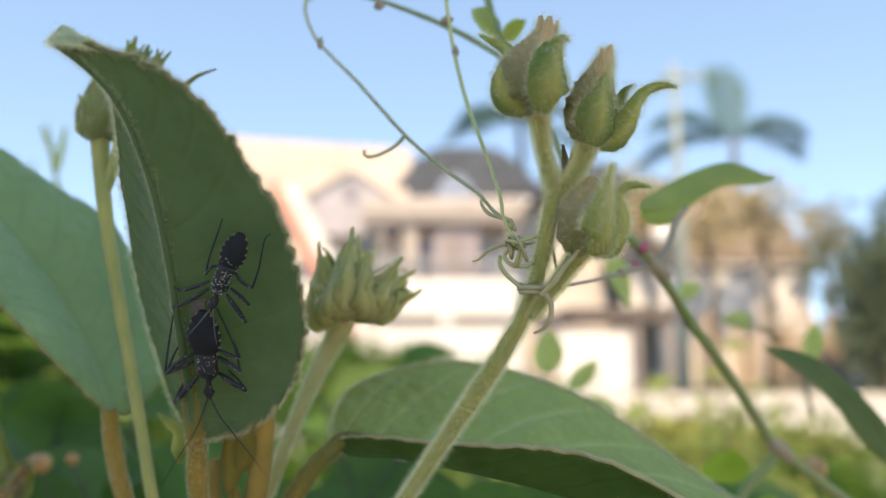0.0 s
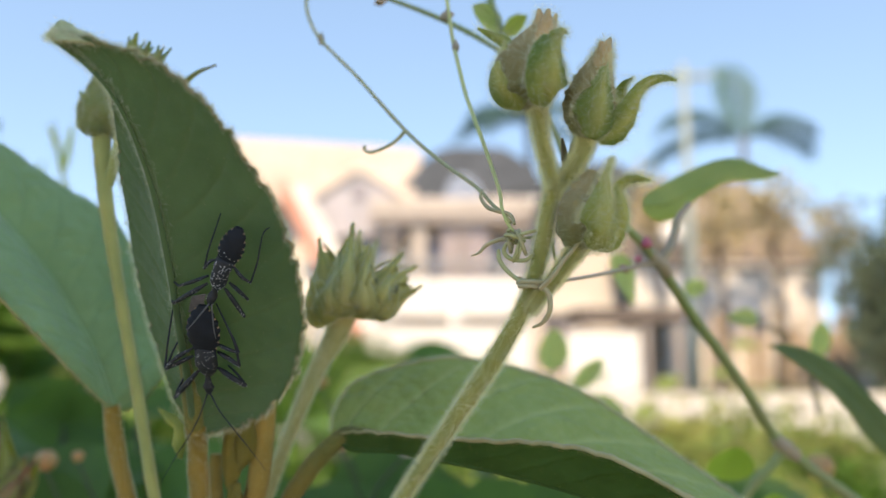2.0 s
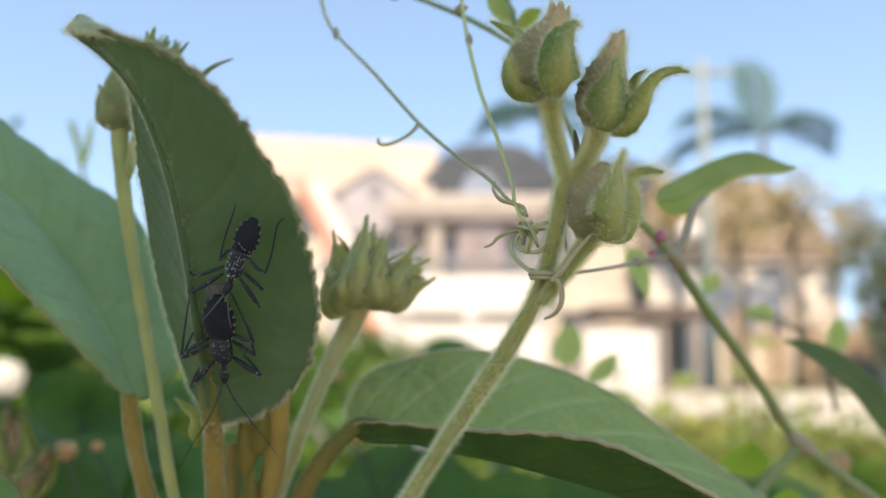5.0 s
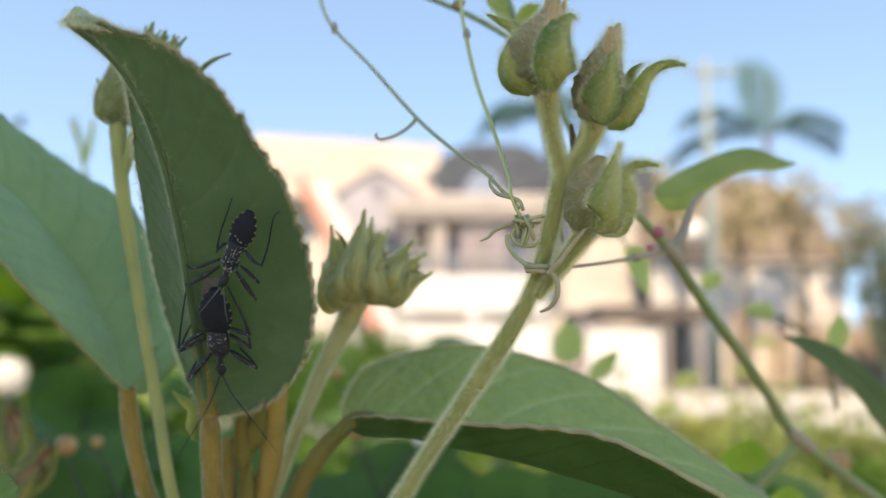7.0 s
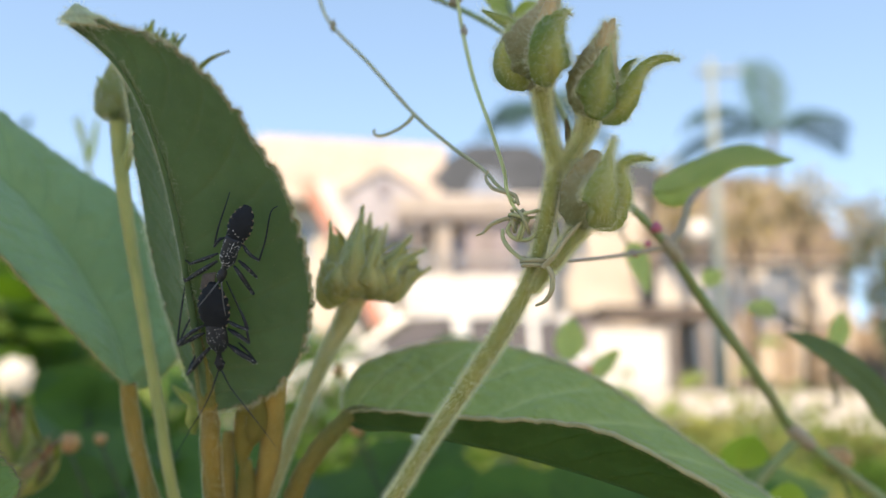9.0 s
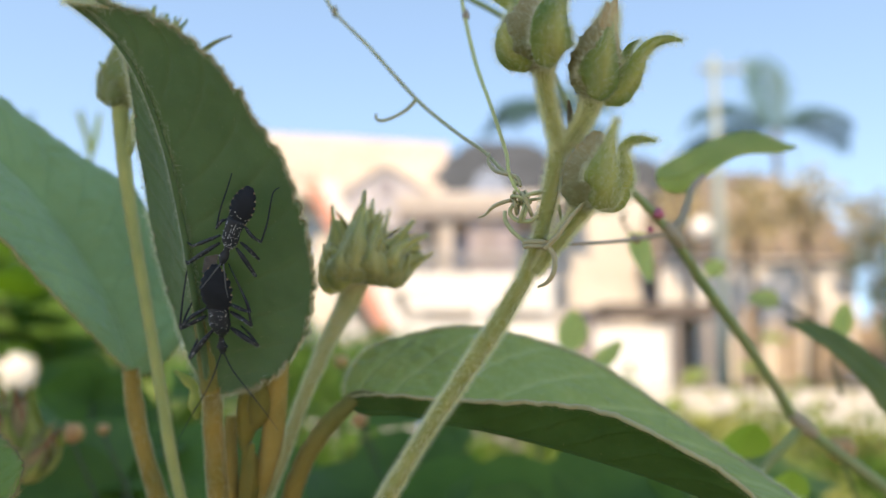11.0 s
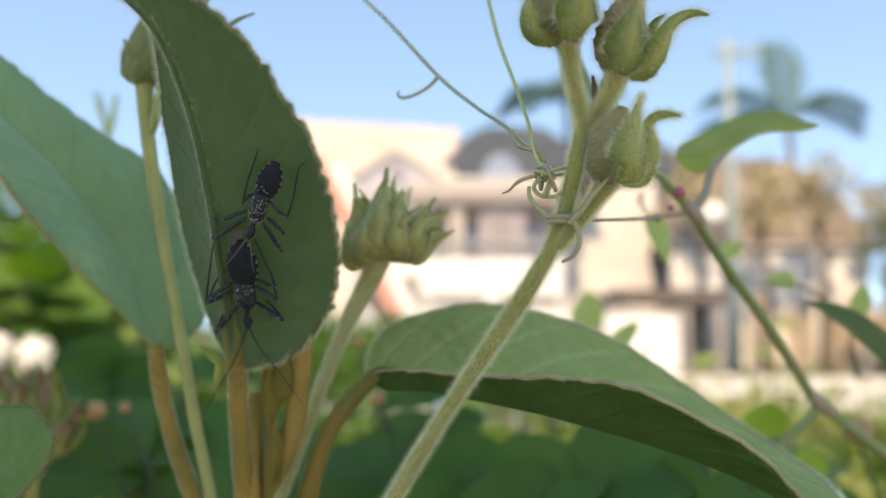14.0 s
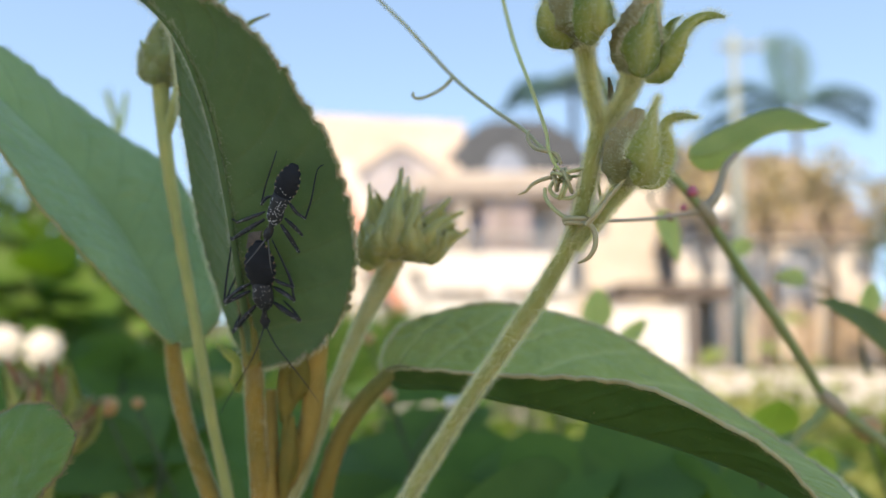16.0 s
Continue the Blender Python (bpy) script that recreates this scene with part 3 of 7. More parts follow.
def side_leaf():
    leaf = thing("leaf", mm((-76.7, 180.0, -14.3)), "broad grey-green felted leaf seen from below", "leaf", "shrub leaves")
    mid = [(-76.7, 180.0, -14.3), (-83.9, 184.0, -1.0), (-94.0, 187.0, 12.9), (-101.9, 187.0, 22.9), (-108.6, 185.0, 31.2), (-112.2, 181.0, 35.4), (-119.6, 174.0, 44.3), (-126.1, 165.0, 53.1)]
    upper = [(-76.9, 181.0, -14.5), (-73.9, 183.0, -15.0), (-69.7, 185.0, -11.0), (-67.6, 187.0, -5.7), (-70.6, 191.0, 6.2), (-76.9, 195.0, 19.6), (-83.1, 197.0, 28.1), (-87.2, 198.0, 33.6), (-93.5, 198.0, 37.1), (-99.9, 198.0, 40.8), (-106.9, 196.0, 45.7), (-112.6, 192.0, 50.1), (-117.4, 187.0, 54.4), (-123.6, 178.0, 59.6), (-127.0, 166.0, 54.2)]
    lower = [(-76.5, 179.0, -14.3), (-80.2, 176.0, -10.2), (-86.0, 171.0, -2.5), (-93.0, 166.0, 6.8), (-98.7, 162.0, 14.3), (-105.8, 158.0, 25.0), (-113.6, 157.0, 37.2), (-119.7, 157.0, 49.2)]
    bm, rims, face, rib = loft(mid, lower, upper, 180, 28, veins=9, relief=0.35, cup=1.3, teeth=0.4, pitch=40, seed=9, pillow=0.8)
    solid(part("blade", bm, LEAF_GREY, leaf), 0.6, RIM_PALE)
    bm = bmesh.new()
    tube(bm, [p + Vector((0, -0.0006, 0)) for p in rib], [0.0011, 0.0008, 0.0006, 0.0004, 0.0002], 8)
    part("midrib", bm, LEAF_GREY, leaf)
    hairs("rim_hair", rims[0] + rims[1], 4000, 0.6, HAIR_TAN, leaf, 0.00005, 0.6)
    skin = stem("petiole", [(-76.7, 180.0, -14.0), (-76.5, 181.0, -18.9), (-75.0, 181.5, -26.8), (-72.7, 181.5, -34.5), (-69.7, 181.0, -42.1), (-65.1, 180.0, -51.8)], [1.8, 2.0, 1.95, 1.95, 2.0, 2.1], STEM_TAN, leaf, 40, 14, label="ochre petiole")
    hairs("petiole_hair", skin, 5000, 0.55, HAIR, leaf, 0.00002)


side_leaf()


# ---- buds ----
def petal_sheet(points, widths, facing, n=22, m=6, fold=0.25, seed=0, ripple=1.0):
    """A pointed sepal or petal along points (world), with half widths in metres, its hollow side turned to facing."""
    line = spline(points, n)
    bm = bmesh.new()
    mark = bm.verts.layers.float.new("vein")
    rows, skin = [], []
    for i, c in enumerate(line):
        s = i / n
        ahead = (line[min(i + 1, n)] - line[max(i - 1, 0)]).normalized()
        inward = facing(c)
        inward = (inward - ahead * inward.dot(ahead)).normalized()
        side = ahead.cross(inward)
        w = ease(widths, s)
        row = []
        for j in range(-m, m + 1):
            a = j / m
            lift = inward * (w * fold * 2 * a * a - w * 0.05 * math.cos(a * 9.4) * (1 - s)) + inward * w * ripple * (0.12 * noise.noise(Vector((s * 6, a * 2, seed))) + 0.1 * abs(a) * noise.noise(Vector((s * 16, a * 2, seed + 3))))
            p = c + side * (w * a) + lift
            row.append(bm.verts.new(p))
            # Broad middle band: on sepals it colours in the glow of light coming through.
            row[-1][mark] = max(0.0, 1.1 - 1.5 * abs(a)) * math.sin(math.pi * min(1, s * 1.05)) ** 0.7
            skin += [(p, -inward)] if abs(a) < 0.95 else [(p, side * a)] * 5
        rows.append(row)
    for a, b in zip(rows, rows[1:]):
        for j in range(2 * m):
            bm.faces.new((a[j], a[j + 1], b[j + 1], b[j]))
    return bm, skin


def bud(parent, base, tip, radius, sepals, petals=5, hairy=900, seed=0, name="flower_bud", fuzz=0.8, tipmat=None, tip_out=0.22, green=None):
    """A hairy flower bud: round body, pointed sepals that bend out at given turns, and folded petals at the top.
    sepals: (turn in degrees, length, curl outwards, half width), lengths as parts of the bud's height."""
    base, tip = mm(base), mm(tip)
    axis = tip - base
    tall = axis.length
    up = axis.normalized()
    ex = Vector((1, 0, 0))
    ex = (ex - up * ex.dot(up)).normalized()
    ey = up.cross(ex)
    rad = radius * 0.001
    profile = [0.24, 0.58, 0.82, 0.96, 1.0, 0.95, 0.82, 0.65, 0.48, 0.38, 0.3]
    bm = bmesh.new()
    mark = bm.verts.layers.float.new("vein")
    rings, skin = [], []
    for i in range(20):
        s = i / 19
        r = rad * ease(profile, s)
        ring = []
        for k in range(24):
            a = 2 * math.pi * k / 24
            d = ex * math.cos(a) + ey * math.sin(a)
            q = r * (1 + 0.11 * math.cos(5 * a + seed) + 0.06 * noise.noise(Vector((math.cos(a) * 2, math.sin(a) * 2, s * 4 + seed))))
            p = base + up * (tall * s * 0.86) + d * q
            ring.append(bm.verts.new(p))
            ring[-1][mark] = min(1.0, max(0.0, s * 1.6 - 0.25))
            skin.append((p, (d + up * 0.1).normalized()))
        rings.append(ring)
    for a, b in zip(rings, rings[1:]):
        for k in range(24):
            bm.faces.new((a[k], a[(k + 1) % 24], b[(k + 1) % 24], b[k]))
    bm.faces.new(rings[0][::-1])
    bm.faces.new(rings[-1])
    body = part(name, bm, green or SEPAL_DULL, parent)
    for k, (turn, long, curl, wide, *outline) in enumerate(sepals):
        a = radians(turn)
        shape = {"ovate": (0.4, 0.85, 1.0, 1.04, 0.98, 0.8, 0.5, 0.2, 0.03), "spiky": (0.6, 0.95, 1.0, 0.85, 0.5, 0.24, 0.13, 0.09, 0.05)}.get(outline[0] if outline else "", (0.35, 0.8, 1.0, 0.96, 0.68, 0.32, 0.13, 0.07, 0.02))
        d = ex * math.cos(a) + ey * math.sin(a)
        path = [base + d * rad * 0.35 + up * tall * 0.0, base + d * rad * 0.84 + up * tall * 0.14 * long, base + d * rad * 1.14 + up * tall * 0.36 * long,
                base + d * rad * (1.0 + 0.2 * curl) + up * tall * 0.6 * long, base + d * rad * (0.8 + 0.8 * curl) + up * tall * 0.84 * long,
                base + d * rad * (0.62 + 2.0 * curl) + up * tall * (1.0 * long - 0.06 * curl)]
        w = wide * rad
        bm, sk = petal_sheet(path, [w * q for q in shape], lambda c: (base + up * (c - base).dot(up)) - c, seed=seed + k)
        ob = part("sepal", bm, green or SEPAL, body)
        solid(ob, 0.35, RIM)
        skin += sk
    for k in range(petals):
        a = 2 * math.pi * k / petals + seed
        d = ex * math.cos(a) + ey * math.sin(a)
        out = tip_out * (0.7 + 0.6 * ((k * 37 + seed * 13) % 10) / 10)
        path = [base + up * tall * 0.55 + d * rad * 0.5, base + up * tall * 0.75 + d * rad * 0.38, base + up * tall * 0.9 + d * rad * 0.28,
                base + up * tall * (0.99 + 0.05 * math.sin(k * 2.1)) + d * rad * out * 1.5]
        bm, sk = petal_sheet(path, [0.3 * rad, 0.32 * rad, 0.2 * rad, 0.05 * rad], lambda c: (base + up * (c - base).dot(up)) - c, 12, 3, seed=seed + k)
        solid(part("petal_tip", bm, tipmat or PETAL, body, "tan folded petal tip"), 0.3)
    if hairy:
        hairs("bud_hair", skin, int(hairy * 2), fuzz, HAIR, body, 0.000027, 0.11)
        hairs("down", skin, hairy * 2, 0.35, HAIR, body, 0.000015, 0.3)
    return body


def calyx(plant, core, thick):
    """The rounded hairy body of a bud along core (millimetres), with the radii given. Returns the body and its skin."""
    bm = bmesh.new()
    line = spline([mm(p) for p in core], 30)
    skin = tube(bm, line, [r * 0.001 for r in thick], 24, 0.16)
    body = part("flower_bud", bm, SEPAL_DULL, plant)
    mark = body.data.attributes.new("vein", "FLOAT", "POINT")
    for k in range(len(body.data.vertices)):
        mark.data[k].value = min(1.0, max(0.0, (k // 24) / 30 * 1.7 - 0.35))
    return body, skin


def big_bud(plant, core, thick, sepals, petals, seed):
    """A closed flower bud: calyx body, broad sepals with curling points (path, half width, shape), and tan petal tips."""
    body, skin = calyx(plant, core, thick)
    axis = spline([mm(p) for p in core], 30)
    shapes = {"ovate": (0.35, 0.8, 1.0, 1.04, 1.0, 0.88, 0.62, 0.3, 0.04), "pointed": (0.35, 0.85, 1.05, 1.0, 0.82, 0.55, 0.3, 0.14, 0.03), "tailed": (0.45, 0.9, 1.05, 1.0, 0.8, 0.52, 0.34, 0.22, 0.04)}
    inward = lambda c: min(axis, key=lambda q: (q - c).length) - c
    edge = []
    for k, (path, wide, shape, fold) in enumerate(sepals):
        bm, sk = petal_sheet([mm(p) for p in path], [wide * 0.001 * q for q in shapes[shape]], lambda c: inward(c).normalized() + Vector((0, 0.8 if shape == "tailed" else 0.0, 0)), 30, 8, fold, seed + k, ripple=1.5)
        ob = part("sepal", bm, SEPAL, body)
        solid(ob, 0.3, RIM_PALE)
        edge += sk
    for k, path in enumerate(petals):
        bm, sk = petal_sheet([mm(p) for p in path], [0.0019, 0.0017, 0.0013, 0.0003], inward, 14, 4, 0.5, seed + 20 + k)
        solid(part("petal_tip", bm, PETAL, body, "tan folded petal tip"), 0.25)
        edge += sk[::2]
    hairs("bud_hair", edge, 8000, 1.3, HAIR, body, 0.000018, 0.16)
    hairs("bud_hair", skin, 3500, 1.3, HAIR, body, 0.000018, 0.16)
    return body


def bud_stem():
    plant = thing("bud_stem", mm((-7.4, 153.5, -29.0)), "hairy green flower stem carrying three closed buds", "flower stem", "shrub flower stems")
    main = [(-26.1, 167.3, -61.5), (-16.3, 161.0, -44.2), (-7.5, 155.6, -29.4), (1.7, 150.2, -15.3), (10.2, 145.5, -2.4), (15.5, 142.2, 7.5), (18.1, 140.1, 16.2), (19.5, 138.6, 23.8), (20.7, 137.9, 29.0)]
    for name, points, radii, n, count, long in (
            ("stem", main, [1.55, 1.5, 1.45, 1.38, 1.4, 1.7, 1.4, 1.35, 1.35], 70, 26000, 1.2),
            ("pedicel", [(20.7, 138.1, 27.9), (19.0, 137.3, 33.6), (17.9, 136.6, 39.2), (17.5, 136.4, 44.5)], [1.35, 1.2, 1.2, 1.5], 24, 8000, 1.3),
            ("pedicel", [(20.3, 138.1, 27.2), (23.6, 137.6, 31.0), (25.6, 137.1, 34.6), (26.8, 137.1, 38.4)], [1.2, 1.2, 1.25, 1.8], 24, 8000, 1.3),
            ("side_stem", [(16.0, 141.9, 5.9), (18.7, 139.9, 9.4), (22.1, 138.4, 13.7), (25.6, 138.2, 18.4)], [1.1, 1.2, 1.3, 1.9], 24, 7000, 1.1)):
        skin = stem(name, points, radii, STEM, plant, n, 16, 0.14)
        hairs("stem_hair", skin, int(count * 1.2), long, HAIR, plant, 0.000018, 0.14)
    big_bud(plant, [(17.3, 137.0, 42.8), (16.2, 136.5, 46.7), (16.0, 136.0, 49.2), (17.0, 135.5, 52.3), (18.4, 134.5, 55.7), (19.2, 134.0, 58.7)], [1.7, 5.7, 6.4, 5.2, 3.2, 1.7],
            [([(15.1, 134.0, 42.6), (11.4, 133.0, 44.6), (10.1, 133.0, 47.9), (11.1, 134.0, 51.9), (11.6, 135.0, 54.5), (9.3, 136.0, 56.4), (6.7, 136.0, 57.7)], 3.0, "tailed", 0.3), ([(19.1, 133.5, 42.2), (19.4, 130.2, 43.5), (19.6, 129.0, 46.2), (20.0, 129.4, 49.4), (20.9, 131.0, 53.1), (22.1, 132.5, 55.6), (22.6, 132.5, 55.1)], 4.2, "ovate", 0.26), ([(18.6, 139.0, 44.3), (20.7, 142.0, 48.0), (20.9, 143.0, 52.9), (19.9, 141.0, 56.1)], 4.0, "ovate", 0.3)],
            [[(16.9, 133.0, 51.3), (17.1, 132.0, 55.2), (17.5, 132.0, 59.6)], [(18.2, 131.0, 50.5), (18.6, 130.0, 54.9), (19.2, 131.0, 59.1)], [(20.1, 134.0, 51.7), (20.7, 134.0, 56.0), (21.1, 134.0, 59.5)], [(16.2, 135.0, 52.1), (17.9, 136.0, 57.9), (18.7, 136.0, 60.4)]], 1)
    big_bud(plant, [(26.6, 137.5, 37.0), (26.6, 137.0, 40.4), (27.1, 136.6, 44.0), (28.2, 136.0, 48.1), (29.5, 135.5, 52.3), (30.2, 135.0, 54.0)], [1.9, 4.3, 4.7, 3.9, 2.2, 1.2],
            [([(26.4, 134.0, 36.3), (27.7, 132.2, 39.0), (28.3, 131.6, 42.4), (28.9, 132.0, 46.2), (29.5, 132.6, 49.1), (30.0, 133.0, 51.1)], 3.9, "pointed", 0.3), ([(28.2, 136.0, 36.8), (32.1, 135.0, 38.3), (34.5, 134.5, 41.1), (35.7, 134.0, 44.3), (37.7, 134.0, 46.6), (40.5, 134.0, 47.3), (42.4, 134.0, 46.9)], 2.7, "tailed", 0.3), ([(28.9, 138.5, 38.2), (32.6, 140.5, 41.5), (34.2, 141.0, 45.5), (34.7, 140.5, 48.1), (36.0, 140.0, 49.6)], 2.8, "ovate", 0.4)],
            [[(28.3, 133.0, 48.1), (28.8, 133.0, 51.3), (28.8, 133.5, 54.1)], [(29.2, 132.5, 49.0), (30.0, 133.0, 52.4), (30.8, 134.0, 54.9)], [(27.9, 135.0, 47.8), (28.6, 135.0, 51.6), (29.9, 136.0, 54.4)]], 2)
    big_bud(plant, [(25.5, 138.4, 16.8), (24.8, 138.0, 19.6), (25.2, 137.5, 23.1), (26.4, 137.5, 27.3), (27.5, 137.5, 31.0)], [1.9, 4.2, 4.4, 3.1, 1.0],
            [([(25.6, 134.5, 17.0), (27.7, 132.2, 18.5), (28.9, 131.6, 21.6), (29.2, 132.6, 25.3), (29.5, 134.0, 29.2), (30.4, 135.0, 32.7)], 4.0, "pointed", 0.3), ([(27.0, 137.0, 17.3), (30.9, 136.0, 19.0), (32.7, 135.5, 21.8), (32.6, 135.5, 24.6), (32.0, 136.0, 27.4), (33.5, 136.0, 28.9), (35.8, 136.0, 29.3), (37.6, 136.0, 28.9)], 2.6, "tailed", 0.3)], [], 3)
    for a, b in (((22.9, 141.1, 31.5), (22.5, 140.3, 38.0)), ((23.4, 141.6, 31.6), (24.5, 140.8, 37.5))):
        stem("stipule", [a, tuple((p + q) / 2 + d for p, q, d in zip(a, b, (0.2, -0.3, 0))), b], [0.35, 0.7, 0.25], DRY, plant, 12, 8, label="dry brown stipule")
    return plant


bud_stem()


def head_stem():
    plant = thing("flower_head", mm((-42.3, 189.2, -35.8)), "pale green cluster of spiky closed buds on a thick stem", "flower head", "shrub flower stems")
    skin = stem("stem", [(-49.1, 191.4, -52.5), (-42.6, 189.3, -36.4), (-37.1, 186.8, -21.7), (-30.6, 184.4, -7.0), (-25.9, 182.8, 1.6), (-23.5, 182.0, 7.6)], [1.45, 1.4, 1.4, 1.55, 2.1, 3.0], STEM_PALE, plant, 50, 14)
    hairs("stem_hair", skin, 14000, 0.9, HAIR, plant, 0.000018, 0.2)
    inner = [((-20.6, 177.5, 9.6), (-17.1, 171.7, 20.9), 3.9, 4), ((-26.4, 181.5, 9.8), (-28.7, 177.5, 23.2), 3.7, 5), ((-23.2, 177.6, 9.1), (-21.0, 174.1, 25.9), 3.9, 6), ((-25.7, 178.8, 7.8), (-29.2, 173.5, 14.9), 3.7, 14), ((-18.0, 177.6, 8.8), (-10.1, 174.0, 19.3), 3.9, 7), ((-22.2, 186.4, 10.8), (-20.3, 187.2, 26.1), 4.0, 8), ((-17.7, 179.7, 8.1), (-6.3, 176.8, 13.1), 3.7, 9), ((-25.3, 187.4, 10.9), (-26.3, 190.8, 21.8), 4.0, 10), ((-18.4, 186.5, 10.3), (-8.0, 187.2, 18.0), 3.8, 11), ((-23.1, 174.8, 7.5), (-22.0, 167.4, 15.1), 3.9, 12), ((-19.6, 175.7, 8.3), (-15.8, 167.4, 15.6), 3.9, 13), ((-16.4, 177.7, 8.1), (-10.6, 170.9, 11.7), 3.6, 15)]
    for base, tip, r, seed in inner:
        rng = random.Random(seed)
        bud(plant, base, tip, r, [(rng.uniform(-20, 20) + 72 * k + 270, (1.1 if k == 0 else rng.uniform(0.7, 1.0)), rng.uniform(-0.34, -0.1), rng.uniform(0.8, 1.0), "spiky") for k in range(5)], 0, 700, seed, fuzz=0.6, green=SEPAL_PALE)
    # outer scales: the path from the stem to the point, and the half width
    scales = [([(-23.9, 181.0, 8.1), (-28.2, 178.0, 8.1), (-30.6, 177.0, 10.8), (-30.4, 178.0, 14.9), (-29.4, 179.0, 18.7), (-29.2, 180.0, 24.9)], 4.0),
              ([(-22.9, 177.0, 7.7), (-22.1, 169.0, 7.6), (-21.9, 166.5, 10.1), (-21.2, 166.5, 15.5), (-20.8, 170.0, 20.9), (-20.9, 173.0, 26.9)], 4.0),
              ([(-22.4, 177.0, 7.7), (-17.9, 169.0, 7.4), (-17.0, 166.0, 10.0), (-17.3, 167.0, 14.4), (-16.9, 170.0, 18.4), (-16.2, 172.0, 21.6)], 4.2),
              ([(-23.1, 186.0, 8.3), (-21.2, 187.0, 11.9), (-20.8, 185.0, 18.6), (-20.5, 184.0, 22.7), (-20.3, 184.0, 26.8)], 3.0),
              ([(-21.6, 179.0, 7.7), (-15.0, 173.0, 6.8), (-12.2, 171.0, 8.6), (-11.0, 173.0, 10.5), (-8.9, 175.0, 11.7), (-5.8, 176.0, 12.7)], 4.0),
              ([(-21.8, 179.0, 7.7), (-15.2, 170.0, 8.8), (-12.9, 168.0, 11.2), (-11.8, 170.0, 13.6), (-9.6, 173.0, 15.5), (-6.4, 174.0, 17.3)], 3.8),
              ([(-22.4, 184.0, 8.2), (-16.3, 179.0, 10.8), (-14.4, 178.0, 14.2), (-13.2, 178.0, 17.4), (-11.7, 178.0, 19.1), (-10.1, 179.0, 21.1)], 3.4),
              ([(-22.8, 187.0, 8.4), (-19.2, 187.0, 12.9), (-17.8, 186.0, 19.0), (-17.1, 186.0, 22.2), (-16.6, 186.0, 25.3)], 2.8),
              ([(-23.7, 179.0, 7.7), (-28.6, 174.0, 7.5), (-30.4, 173.0, 9.8), (-30.3, 174.0, 12.6), (-29.1, 176.0, 15.3), (-27.1, 178.0, 18.2)], 3.6),
              ([(-23.1, 177.0, 7.5), (-25.0, 170.0, 7.1), (-25.1, 167.0, 9.7), (-24.3, 168.0, 13.4), (-23.6, 171.0, 16.6), (-23.3, 173.0, 19.9)], 3.8)]
    core = spline([mm(p) for p in [(-24.2, 183.0, 6.0), (-23.1, 182.5, 7.9), (-22.0, 182.0, 10.9), (-20.8, 181.0, 14.9), (-20.2, 181.0, 17.6)]], 24)
    edge = []
    for k, (path, wide) in enumerate(scales):
        bm, sk = petal_sheet([mm(p) for p in path], [wide * 0.001 * q for q in (0.2, 0.62, 0.96, 0.96, 0.68, 0.36, 0.18, 0.11, 0.03)], lambda c: min(core, key=lambda q: (q - c).length) - c, 26, 7, 0.3, 40 + k, ripple=1.6)
        solid(part("sepal", bm, SEPAL_PALE, plant), 0.35, RIM_PALE)
        edge += sk
    hairs("bud_hair", edge, 22000, 0.7, HAIR, plant, 0.00002, 0.2)
    return plant


head_stem()


def rear_stem():
    plant = thing("flower_head", mm((-64.3, 175.7, -33.2)), "green bud cluster on a slender stem behind the leaf", "flower head", "shrub flower stems")
    skin = stem("stem", [(-58.4, 177.1, -59.2), (-61.8, 177.3, -45.0), (-65.0, 176.5, -31.5), (-68.5, 175.1, -12.9), (-72.9, 173.2, 9.8), (-75.7, 170.9, 27.5), (-76.9, 169.4, 38.8), (-77.9, 169.1, 49.0)], [1.3, 1.3, 1.3, 1.3, 1.3, 1.4, 1.6, 2.0], STEM_YELLOW, plant, 60, 14)
    hairs("stem_hair", skin, 5000, 0.6, HAIR_TAN, plant, 0.00003)
    skin = stem("branch", [(-75.9, 169.8, 35.7), (-74.0, 168.3, 39.9), (-72.5, 166.8, 43.6), (-71.0, 166.1, 49.0)], [1.2, 1.3, 1.4, 1.5], STEM_YELLOW, plant, 16, 12)
    for base, tip, r, seed in (((-78.4, 169.2, 48.5), (-75.9, 167.1, 64.2), 5.4, 21), ((-77.9, 173.0, 49.7), (-71.6, 170.3, 70.9), 5.0, 22), ((-71.6, 168.1, 49.2), (-62.9, 165.8, 66.4), 4.6, 23), ((-72.0, 172.8, 51.4), (-59.5, 171.8, 59.5), 4.6, 24), ((-75.7, 171.0, 49.8), (-67.7, 168.6, 68.6), 4.6, 25), ((-79.0, 167.2, 48.4), (-79.9, 164.2, 55.8), 3.4, 26)):
        rng = random.Random(seed)
        base = tuple(Vector(base).lerp(Vector((-77.3, 169.6, 45.5)), 0.5))
        bud(plant, base, tip, r * 0.86, [(rng.uniform(-20, 20) + 72 * k + 270, rng.uniform(0.8, 1.0), rng.uniform(-0.36, -0.05), rng.uniform(0.8, 1.0)) for k in range(5)], 3, 1200, seed, fuzz=0.9, tipmat=SEPAL, green=SEPAL_MID)
    bm, sk = petal_sheet([mm(p) for p in ((-63.2, 170.3, 54.9), (-60.1, 168.8, 58.7), (-56.3, 167.5, 61.3), (-51.2, 166.3, 62.5))], [0.0018, 0.0014, 0.0009, 0.0002], lambda c: Vector((0.5, 0.3, -1)))
    solid(part("sepal", bm, SEPAL, plant), 0.4, RIM)


rear_stem()


